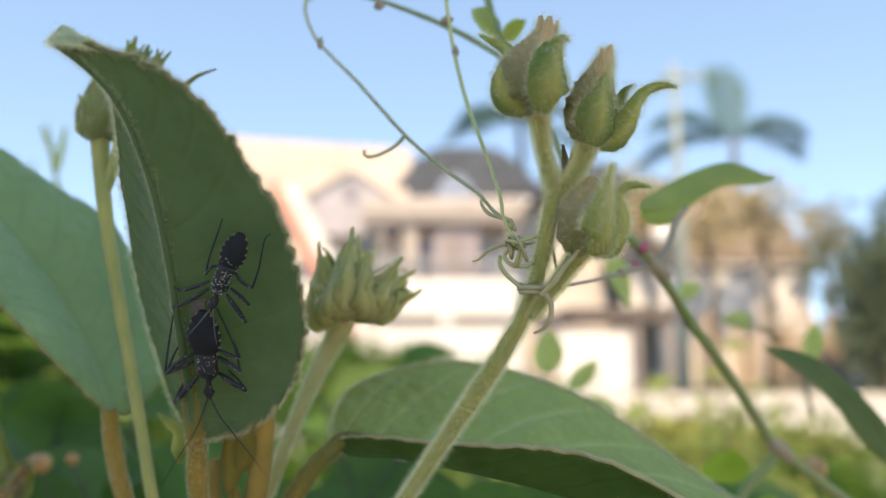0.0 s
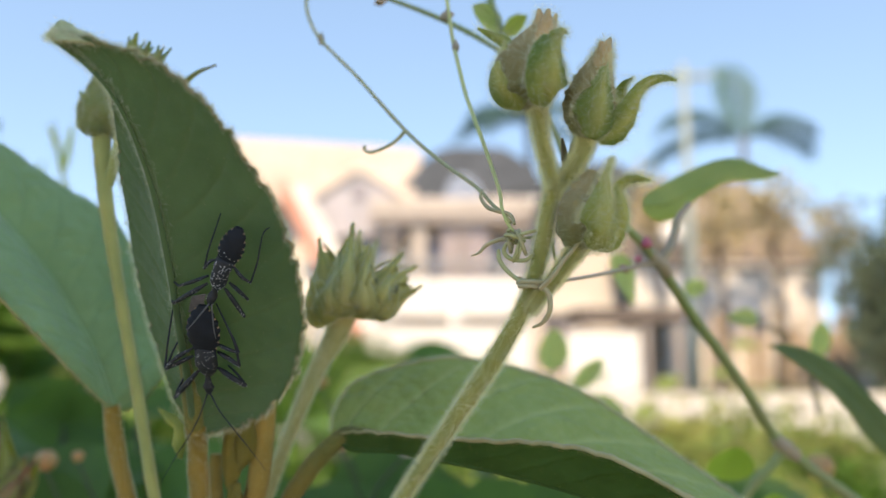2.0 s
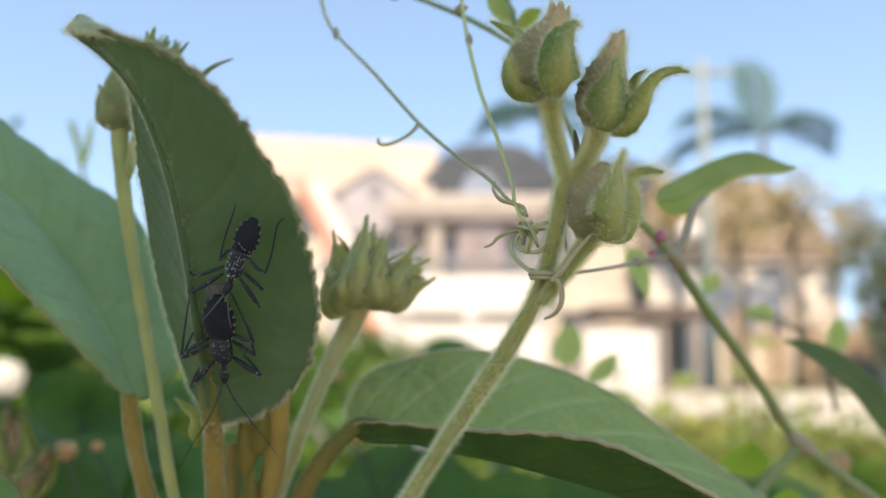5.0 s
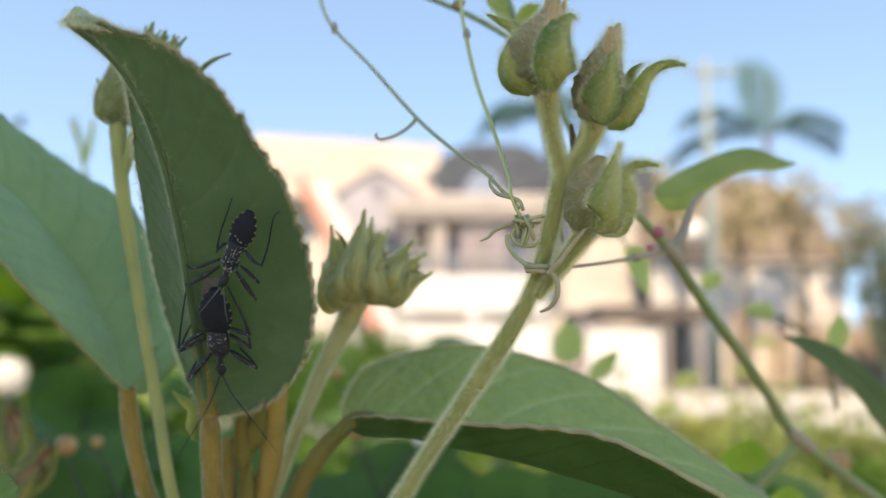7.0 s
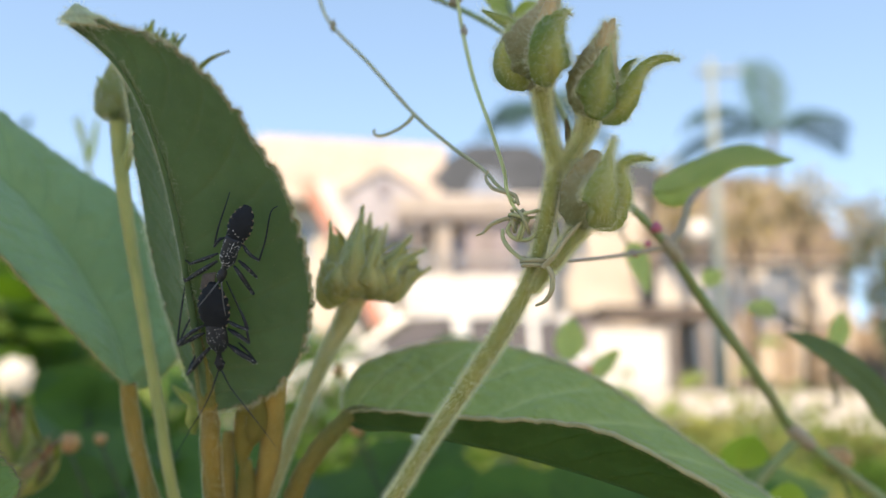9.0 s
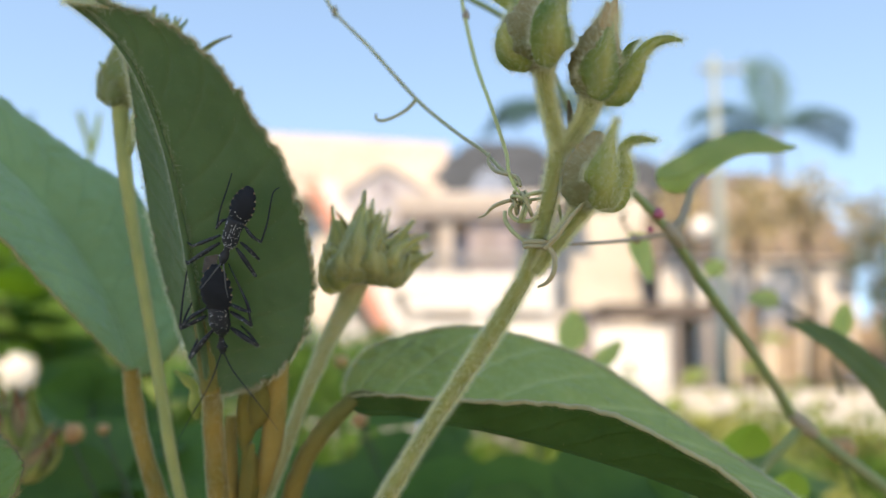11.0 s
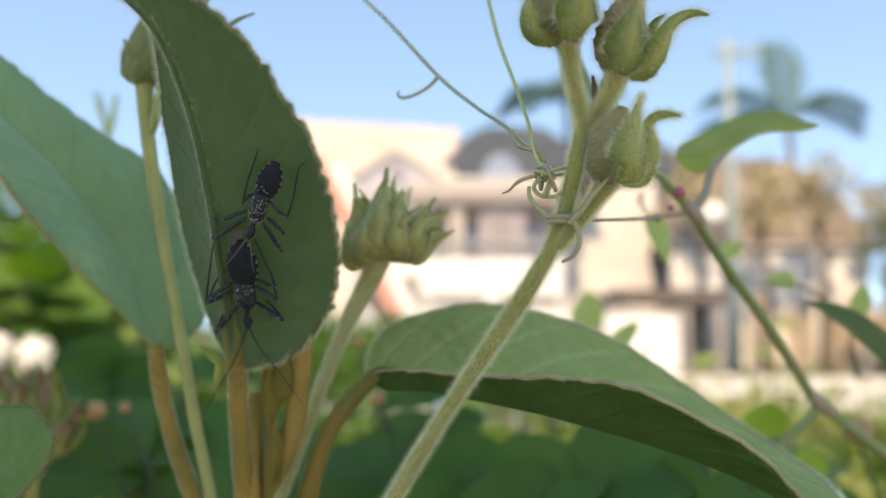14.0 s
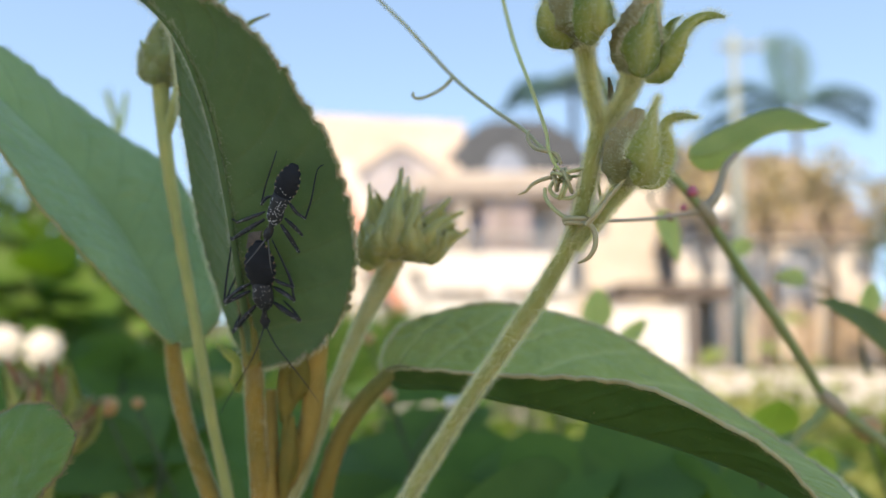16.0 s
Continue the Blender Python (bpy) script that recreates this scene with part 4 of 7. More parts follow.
def base_stems():
    plant = thing("woody_shrub", mm((-43.8, 187.6, -62.7)), "ochre hairy main stems of the shrub with small axil buds", "stem")
    skin = stem("stem", [(-37.8, 166.0, -12.2), (-39.5, 171.0, -23.7), (-41.7, 175.0, -33.1), (-45.8, 179.0, -42.2), (-52.6, 184.0, -51.9)], [2.4, 2.4, 2.4, 2.5, 2.8], STEM_AMBER, plant, 40, 14)
    hairs("stem_hair", skin, 3500, 0.5, HAIR_TAN, plant, 0.00003)
    skin = stem("stem", [(-50.9, 176.0, -24.3), (-51.1, 176.0, -33.4), (-51.4, 177.0, -41.3), (-52.3, 179.0, -50.8)], [1.2, 2.0, 2.6, 3.0], STEM_AMBER, plant, 30, 14)
    hairs("stem_hair", skin, 1500, 0.4, HAIR_TAN, plant, 0.00003)
    # folded bracts in the axil
    for pts, widths, way, coat in (([(-46.9, 172.0, -31.3), (-46.3, 169.0, -25.6), (-45.3, 167.0, -19.8), (-43.9, 167.0, -15.0)], (0.001, 0.0026, 0.003, 0.0016), Vector((0.3, 1, 0)), SEPAL_OCHRE),
                                   ([(-44.5, 170.0, -26.9), (-41.7, 167.0, -23.4), (-40.8, 165.5, -19.0), (-41.6, 166.0, -14.5)], (0.0012, 0.0026, 0.0024, 0.001), Vector((-0.5, 1, 0)), SEPAL_OCHRE),
                                   ([(-48.0, 177.0, -49.6), (-47.6, 174.0, -42.0), (-46.5, 172.0, -35.3), (-44.8, 171.0, -29.5)], (0.001, 0.0022, 0.0024, 0.0008), Vector((0.7, 0.8, 0)), SEPAL_OCHRE),
                                   ([(-45.2, 177.0, -45.0), (-44.3, 174.0, -38.8), (-44.7, 172.0, -33.4), (-45.7, 171.5, -29.6)], (0.001, 0.002, 0.0022, 0.0008), Vector((-0.7, 0.8, 0)), SEPAL_OCHRE),
                                   ([(-57.2, 170.0, -24.2), (-57.7, 168.0, -21.0), (-57.2, 167.0, -18.1), (-59.1, 167.0, -16.0), (-61.2, 168.0, -14.0)], (0.0008, 0.0024, 0.0026, 0.0014, 0.0003), Vector((0.9, 0.5, 0.2)), SEPAL)):
        bm, sk = petal_sheet([mm(p) for p in pts], widths, lambda c: way, fold=0.4)
        solid(part("bract", bm, coat, plant, "small curled green bract"), 0.4, RIM)
        hairs("bract_hair", sk, 700, 0.45, HAIR_TAN, plant, 0.00002)


base_stems()


# ---- vine and tendrils ----
def vine_leaf(parent, mid, left, right, material=None, seed=0, cup=0.6, name="vine_leaf"):
    bm, rims, face, rib = loft(mid, left, right, 40, 8, veins=5, relief=0.12, cup=cup, teeth=0.0, seed=seed)
    blade = solid(part(name, bm, material or VINE_LEAF, parent), 0.35)
    bm = bmesh.new()
    tube(bm, rib, [0.0006, 0.0005, 0.0003, 0.0001], 6)
    part("midrib", bm, material or VINE_LEAF, blade)
    return blade


def vine():
    plant = thing("vine", mm((131.8, 258.6, -49.8)), "slender climbing vine with smooth leaves and pink buds", "vine")
    stem("stem", [(169.0, 274.2, -77.0), (132.9, 260.6, -50.2), (107.1, 250.2, -32.0), (94.9, 240.4, -18.6), (83.3, 230.6, -5.4), (69.7, 217.8, 8.1), (56.9, 203.0, 20.8), (48.9, 197.0, 28.1), (41.1, 192.2, 34.1), (32.0, 188.2, 41.7)],
         [2.2, 2.2, 2.0, 1.6, 1.5, 1.5, 1.5, 1.3, 1.1, 0.9], VINE, plant, 60, 12)
    stem("node", [(54.1, 200.6, 24.0), (56.7, 201.9, 21.3), (59.5, 204.3, 18.8)], [1.4, 1.9, 1.5], VINE_PINK, plant, 10, 12, label="pinkish swollen node")
    stem("node", [(103.0, 247.8, -28.7), (106.8, 249.2, -31.9), (111.1, 251.6, -34.8)], [1.9, 2.5, 2.0], VINE_PINK, plant, 10, 12, label="pinkish swollen node")
    stem("petiole", [(56.5, 201.9, 21.8), (59.5, 202.4, 25.5), (61.3, 203.9, 29.7), (63.1, 205.3, 34.2), (66.7, 206.8, 38.2)], [1.5, 1.2, 1.1, 1.0, 0.7], VINE_PINK, plant, 20, 10)
    stem("side_stem", [(106.8, 249.2, -31.9), (102.2, 249.9, -37.7), (96.8, 250.7, -43.4), (88.8, 252.2, -55.5)], [1.6, 1.5, 1.5, 1.5], VINE, plant, 20, 10)
    vine_leaf(plant, [(53.5, 204.0, 36.7), (61.9, 209.6, 38.9), (70.6, 215.1, 44.2), (82.2, 220.5, 50.4), (91.1, 222.4, 51.0), (99.2, 224.0, 50.4)],
              [(53.4, 204.9, 37.4), (56.1, 210.3, 41.6), (68.7, 219.0, 49.1), (80.4, 224.4, 54.5), (88.8, 227.0, 55.4), (97.0, 226.8, 52.3), (99.2, 224.0, 50.6)],
              [(53.3, 203.0, 35.8), (55.8, 204.8, 33.9), (60.4, 208.2, 33.6), (65.5, 210.8, 36.1), (72.1, 213.8, 41.8), (81.4, 217.7, 46.6), (92.4, 221.1, 48.0), (99.2, 224.0, 50.2)], seed=41)
    vine_leaf(plant, [(104.7, 252.0, -0.1), (111.9, 253.0, -2.4), (122.0, 254.0, -7.9), (132.5, 256.0, -17.0), (143.3, 258.0, -28.6), (158.1, 260.0, -47.1)],
              [(104.7, 252.0, 0.1), (114.7, 255.0, -0.1), (127.3, 257.0, -5.8), (138.8, 259.0, -15.4), (148.6, 260.0, -27.3), (158.1, 260.0, -46.9)],
              [(104.7, 252.0, -0.3), (109.6, 250.0, -4.0), (117.3, 250.0, -9.6), (126.7, 252.0, -18.6), (137.3, 255.0, -31.3), (158.0, 260.0, -47.3)], VINE_DARK, seed=42)
    for a, b, r in (((52.0, 198.4, 24.9), (52.3, 197.1, 27.5), 1.7), ((45.3, 196.2, 18.6), (46.4, 196.1, 20.0), 1.4), ((49.8, 198.9, 21.5), (50.4, 197.7, 22.6), 1.0)):
        bm = bmesh.new()
        tube(bm, spline([mm(a), mm(b)], 8), [r * 0.0004, r * 0.0009, r * 0.001, r * 0.0007, r * 0.0003], 10)
        part("pink_bud", bm, PINK, plant, "small pink bud")
    # upper part of the same vine
    stem("stem", [(32.0, 188.2, 41.7), (25.1, 187.9, 59.1), (18.9, 188.6, 69.8), (14.0, 189.9, 75.2), (2.4, 191.0, 82.6), (-9.4, 190.3, 87.5), (-19.7, 189.9, 90.8), (-28.4, 188.8, 91.2)], [0.9, 0.75, 0.7, 0.7, 0.7, 0.65, 0.55, 0.5], VINE, plant, 60, 10)
    stem("stem", [(17.5, 188.4, 71.2), (15.0, 191.3, 79.9), (12.6, 193.2, 88.6), (10.1, 195.4, 102.4), (7.1, 196.3, 119.2)], [0.9, 1.1, 1.1, 1.1, 1.1], VINE, plant, 30, 10)
    vine_leaf(plant, [(15.3, 191.4, 79.2), (12.4, 190.8, 83.6), (9.0, 190.4, 86.5), (7.4, 190.3, 87.5)], [(15.0, 191.4, 79.1), (10.8, 189.2, 80.6), (7.9, 188.7, 84.1), (7.4, 190.3, 87.5)], [(15.5, 191.4, 79.4), (14.7, 193.5, 85.9), (11.4, 193.1, 89.2), (7.4, 190.3, 87.5)], seed=43)
    vine_leaf(plant, [(15.3, 191.4, 78.8), (17.8, 191.1, 81.7), (20.0, 190.8, 83.7), (21.7, 190.7, 84.9)], [(15.2, 191.4, 79.1), (15.7, 189.0, 81.7), (18.4, 188.7, 84.1), (21.7, 190.7, 84.9)], [(15.6, 191.5, 78.5), (19.1, 194.2, 81.1), (21.2, 193.8, 83.8), (21.7, 190.7, 84.9)], seed=44)
    for p in ((-16.4, 189.2, 88.3), (0.8, 167.8, 74.5)):
        bm = bmesh.new()
        tube(bm, [mm(p) + Vector((k * 0.0008, 0, k * 0.0003)) for k in range(-2, 3)], [0.0003, 0.0011, 0.0012, 0.0009, 0.0003], 8)
        part("node_bud", bm, VINE_PINK, plant, "purplish node bud")
    return plant


vine()


def ring_path(centre, rx, ry, tilt, start, turns, rise=0.0, n=18):
    """A coil in millimetres: centre, radii across and in depth, tilt in degrees, start and number of turns."""
    c = Vector(centre)
    pts = []
    for i in range(n + 1):
        a = 2 * math.pi * (start + turns * i / n)
        v = Vector((rx * math.cos(a), ry * math.sin(a), rise * (i / n - 0.5)))
        v.rotate(Euler((0, radians(tilt), 0)))
        pts.append(tuple(c + v))
    return pts


def tendrils():
    plant = thing("tendril", mm((12.8, 142.5, 20.8)), "thin wiry tendrils coiled round the hairy stem", "tendril")
    stem("strand", [(-28.4, 188.8, 91.2), (-33.7, 187.0, 89.4), (-35.0, 185.6, 85.4), (-31.1, 181.8, 75.7), (-20.4, 175.4, 62.8), (-8.5, 168.3, 47.7), (0.1, 160.4, 38.2), (6.6, 152.2, 31.4), (9.7, 146.8, 26.7), (11.6, 144.1, 24.5), (12.9, 142.8, 22.4)],
         [0.45, 0.45, 0.42, 0.42, 0.45, 0.45, 0.45, 0.42, 0.4, 0.36, 0.32], TENDRIL, plant, 110, 8)
    stem("strand", [(-8.5, 168.3, 47.7), (-10.7, 168.6, 45.4), (-13.8, 168.8, 43.6), (-16.4, 168.9, 42.9), (-17.7, 168.8, 43.4), (-17.7, 168.7, 44.4)], [0.5, 0.45, 0.4, 0.4, 0.4, 0.3], TENDRIL, plant, 40, 8)
    stem("strand", [(-1.2, 168.6, 99.6), (-0.1, 168.1, 88.1), (0.9, 167.3, 78.1), (2.3, 164.8, 66.9), (5.0, 159.5, 52.9), (8.5, 152.1, 39.8), (11.0, 146.4, 29.6), (11.4, 143.9, 25.3), (12.7, 142.4, 21.6), (14.8, 141.7, 19.4)],
         [0.42, 0.42, 0.42, 0.42, 0.46, 0.46, 0.42, 0.4, 0.36, 0.32], TENDRIL_LIGHT, plant, 90, 8)
    for p, r in (((0.9, 167.3, 74.5), 1.0), ((2.8, 164.4, 65.8), 0.9), ((-30.3, 181.4, 74.9), 0.9)):
        bm = bmesh.new()
        tube(bm, [mm(p) + Vector((0, 0, k * 0.0008)) for k in range(-2, 3)], [0.0003, r * 0.0008, r * 0.001, r * 0.0006, 0.0002], 8)
        part("node", bm, VINE_PINK, plant, "dark purplish node")
    coils = [ring_path((13.6, 141.7, 19.4), 1.8, 1.6, 25, 0.0, 1.6, 1.6), ring_path((14.7, 140.8, 18.4), 2.3, 1.5, 70, 0.3, 1.4, 1.0), ring_path((15.8, 141.1, 20.0), 2.6, 1.8, -10, 0.1, 1.2, 1.2),
             ring_path((12.9, 142.4, 18.1), 1.3, 1.4, 90, 0.4, 1.3, 2.0), ring_path((14.1, 141.5, 16.9), 2.0, 1.5, 110, 0.6, 1.3, 0.8)]
    for k, pts in enumerate(coils):
        stem("coil", pts, [0.25, 0.34, 0.36, 0.34, 0.25], TENDRIL_TAN if k % 2 else TENDRIL, plant, 40, 8)
    stem("strand", [(12.8, 142.2, 19.6), (10.2, 142.7, 19.0), (8.3, 143.4, 18.2), (7.0, 144.0, 16.9), (5.6, 144.6, 16.4)], [0.35, 0.4, 0.38, 0.3, 0.15], TENDRIL_TAN, plant, 24, 8)
    stem("strand", [(10.6, 142.5, 17.3), (10.7, 142.2, 15.4), (12.1, 141.5, 13.2), (14.3, 140.2, 11.2), (16.0, 139.4, 10.1)], [0.35, 0.42, 0.42, 0.4, 0.35], TENDRIL, plant, 30, 8)
    stem("strand", [(12.2, 141.8, 18.5), (11.5, 142.0, 17.0), (12.7, 141.7, 15.5), (15.2, 140.2, 15.0), (16.6, 139.1, 15.9)], [0.35, 0.42, 0.42, 0.4, 0.3], TENDRIL, plant, 30, 8)
    stem("strand", [(7.9, 148.4, 30.0), (7.5, 147.6, 28.2), (8.8, 145.9, 25.9), (10.9, 144.0, 24.8), (12.9, 143.1, 23.9), (13.6, 142.3, 22.0)], [0.2, 0.35, 0.4, 0.42, 0.4, 0.35], TENDRIL_TAN, plant, 30, 8)
    # coil round the stem, and the strand that runs on to the vine
    coil = ring_path((16.7, 141.3, 10.7), 2.6, 2.9, 8, 0.55, 1.9, 1.6, 26)
    stem("coil", coil, [0.4, 0.45, 0.5, 0.5, 0.45], TENDRIL_TAN, plant, 70, 8)
    stem("strand", [(17.6, 137.4, 9.5), (19.7, 136.1, 11.7), (21.7, 135.8, 14.5), (24.0, 135.9, 17.1), (24.9, 136.3, 18.2)], [0.45, 0.45, 0.42, 0.4, 0.3], TENDRIL_TAN, plant, 24, 8)
    stem("strand", [(18.0, 137.3, 10.2), (19.2, 137.1, 8.2), (19.2, 137.4, 5.5), (18.1, 138.5, 3.6), (16.5, 139.8, 2.8)], [0.5, 0.5, 0.48, 0.4, 0.25], TENDRIL_TAN, plant, 24, 8)
    stem("strand", [(22.2, 149.7, 12.0), (26.5, 157.6, 13.1), (33.7, 171.5, 15.2), (42.8, 189.2, 18.1), (51.0, 199.0, 20.4), (56.2, 201.9, 21.5)], [0.35, 0.38, 0.42, 0.5, 0.6, 0.8], VINE_PINK, plant, 40, 8)
    stem("strand", [(20.9, 144.8, 18.9), (21.5, 145.2, 15.7), (22.3, 146.5, 13.5), (22.3, 149.7, 12.0)], [0.3, 0.3, 0.35, 0.35], TENDRIL, plant, 24, 8)
    return plant


tendrils()


# ---- the two bugs on the upright leaf ----

def lathe_body(points, radii, flat=0.55, segs=20, n=36, bumps=0.0, scallops=0):
    """A flattened body along points (millimetres), broad across the leaf, thin away from it."""
    line = spline([mm(p) for p in points], n)
    bm = bmesh.new()
    rings = []
    for i, c in enumerate(line):
        ahead = (line[min(i + 1, n)] - line[max(i - 1, 0)]).normalized()
        side = ahead.cross(LEAF_OUT).normalized()
        r = ease(radii, i / n) * 0.001
        wave = 0.07 * math.cos(2 * math.pi * scallops * i / n) if scallops else 0.0
        rings.append([bm.verts.new(c + (side * math.cos(a) + LEAF_OUT * math.sin(a) * flat) * r * (1 + wave * abs(math.cos(a)) ** 3 + bumps * noise.noise(c * 4000 + side * math.cos(a)))) for a in (2 * math.pi * k / segs for k in range(segs))])
    for a, b in zip(rings, rings[1:]):
        for k in range(segs):
            bm.faces.new((a[k], a[(k + 1) % segs], b[(k + 1) % segs], b[k]))
    bm.faces.new(rings[0][::-1])
    bm.faces.new(rings[-1])
    return bm


def specks(name, places, material, parent, kind="stuff"):
    """Small raised dots, joined; places: (place in millimetres, radius in millimetres)."""
    bm = bmesh.new()
    for p, r in places:
        bmesh.ops.create_icosphere(bm, subdivisions=1, radius=r * 0.001, matrix=Matrix.Translation(mm(p)))
    ob = part(name, bm, material, parent)
    ob["kind"] = kind
    return ob


def bug_leg(parent, femur, tibia, thick, spots, rng):
    """A leg: femur with pale specks, and the tibia under it."""
    bm = bmesh.new()
    line = spline([mm(p) for p in femur], 16)
    thick *= 0.74
    tube(bm, line, [thick * 0.00055, thick * 0.001, thick * 0.00105, thick * 0.0009, thick * 0.0007], 10, 0.1)
    leg = part("leg", bm, BLACK, parent)
    bm = bmesh.new()
    tube(bm, spline([mm(p) for p in tibia], 16), [thick * 0.0006, thick * 0.0005, thick * 0.00045, thick * 0.0003], 8)
    part("tibia", bm, BLACK, leg)
    bm = bmesh.new()
    for _ in range(spots):
        c = rng.choice(line[3:])
        out = (LEAF_OUT + Vector((rng.gauss(0, 0.5), rng.gauss(0, 0.3), rng.gauss(0, 0.5)))).normalized()
        bmesh.ops.create_icosphere(bm, subdivisions=1, radius=thick * 0.00017, matrix=Matrix.Translation(c + out * thick * 0.00095))
    part("pale_specks", bm, WHITE_DOT, leg)
    return leg


def lift(p, h):
    """A place h millimetres off the leaf from p."""
    return tuple(Vector(p) + LEAF_OUT * h)


def side_marks(body_points, radii, every, material, parent, size):
    """Marks along both edges of an abdomen."""
    line = spline([Vector(p) for p in body_points], every * 2)
    marks = []
    for i in range(1, every * 2, 2):
        ahead = (line[i + 1] - line[i - 1]).normalized()
        side = ahead.cross(LEAF_OUT).normalized()
        r = ease(radii, i / (every * 2))
        for s in (-1, 1):
            marks.append((tuple(line[i] + side * r * s * 0.98 + LEAF_OUT * 0.1), size))
    return specks("edge_mark", marks, material, parent)


def dotted(points, radii, count, rng, parent, size):
    line = spline([Vector(p) for p in points], 30)
    dots = []
    for _ in range(count):
        i = rng.randrange(2, 29)
        ahead = (line[i + 1] - line[i - 1]).normalized()
        side = ahead.cross(LEAF_OUT).normalized()
        a = rng.uniform(0.1, 0.9) * math.pi
        r = ease(radii, i / 30)
        dots.append((tuple(line[i] + side * math.cos(a) * r + LEAF_OUT * math.sin(a) * r * 0.74), size * rng.uniform(0.6, 1.2)))
    return specks("white_dots", dots, WHITE_DOT, parent)


def lower_bug():
    rng = random.Random(5)
    bug = thing("assassin_bug", mm((-46.3, 152.1, -2.5)), "black assassin bug with pale specks, head downwards on the leaf", "insect", "mating bugs")
    belly, fat = [(-44.4, 142.6, 7.0), (-44.7, 143.9, 4.4), (-45.0, 145.5, 1.8), (-45.4, 147.8, -1.1)], [0.8, 2.3, 3.05, 3.2, 2.9, 2.2]
    part("abdomen", lathe_body(belly, fat, 0.55, bumps=0.05, scallops=6), BLACK_BLUE, bug, "blue-black abdomen")
    side_marks(belly, fat, 6, ORANGE, bug, 0.22)
    thorax, wide = [(-45.2, 147.2, -0.5), (-45.2, 148.1, -2.4), (-45.3, 149.3, -4.1), (-45.6, 151.1, -5.9)], [1.9, 2.1, 2.15, 2.2, 1.8, 1.0]
    part("thorax", lathe_body(thorax, wide, 0.7, bumps=0.08), BLACK, bug)
    dotted(thorax, wide, 50, rng, bug, 0.075)
    skull, narrow = [(-45.6, 151.1, -5.7), (-45.8, 152.0, -6.9), (-46.0, 152.9, -8.0), (-46.1, 153.7, -8.9), (-46.4, 154.6, -9.8)], [0.7, 0.5, 0.65, 1.0, 0.85, 0.4]
    head = part("head", lathe_body(skull, narrow, 0.9), BLACK, bug)
    specks("eye", [((-46.8, 153.2, -8.4), 0.42), ((-45.1, 152.9, -8.4), 0.42)], BLACK, head)
    dotted(skull, narrow, 14, rng, head, 0.1)
    for pts in ([(-46.0, 154.1, -9.6), (-44.2, 154.5, -13.0), (-42.0, 154.9, -15.9), (-38.7, 156.9, -20.6), (-35.8, 159.6, -25.4)], [(-46.6, 154.4, -9.8), (-47.4, 154.6, -12.3), (-48.6, 155.4, -15.0), (-51.0, 157.7, -18.5), (-54.5, 161.1, -22.6), (-59.3, 166.1, -28.8)]):
        bm = bmesh.new()
        tube(bm, spline([mm(p) for p in pts], 40), [0.00017, 0.00015, 0.00012, 0.00009, 0.00006], 6)
        part("antenna", bm, BLACK, bug, "long thin black antenna")
    legs = [([(-47.6, 151.5, -5.3), (-49.8, 152.8, -7.3), (-54.0, 157.1, -10.8)], [(-54.1, 157.4, -10.8), (-52.9, 156.0, -8.7), (-51.4, 155.1, -6.3)], 0.75),
            ([(-43.5, 150.3, -4.6), (-40.9, 150.5, -6.4), (-38.4, 152.3, -8.2)], [(-38.5, 152.6, -8.2), (-39.9, 151.5, -6.0), (-41.9, 151.7, -4.2)], 0.75),
            ([(-47.8, 148.3, -0.9), (-50.4, 148.3, -2.4), (-53.9, 150.7, -4.6)], [(-53.9, 150.7, -4.6), (-52.5, 147.9, 0.6), (-51.1, 146.0, 7.0)], 0.55),
            ([(-48.1, 149.4, -2.4), (-50.6, 149.9, -3.5), (-54.1, 151.9, -4.9)], [(-54.1, 151.9, -4.9), (-52.7, 150.7, -2.0), (-50.9, 149.9, 1.2)], 0.6),
            ([(-42.7, 146.8, -0.1), (-40.3, 145.6, -1.1), (-38.3, 146.2, -1.8)], [(-38.3, 146.2, -1.8), (-39.2, 145.6, 0.8), (-40.9, 146.9, 2.9)], 0.5),
            ([(-42.9, 147.9, -1.6), (-40.2, 146.9, -3.0), (-38.5, 147.7, -4.3)], [(-38.5, 147.7, -4.3), (-39.3, 145.5, 0.6), (-42.4, 144.1, 7.5)], 0.6)]
    for femur, tibia, thick in legs:
        bug_leg(bug, femur, tibia, thick, 14, rng)


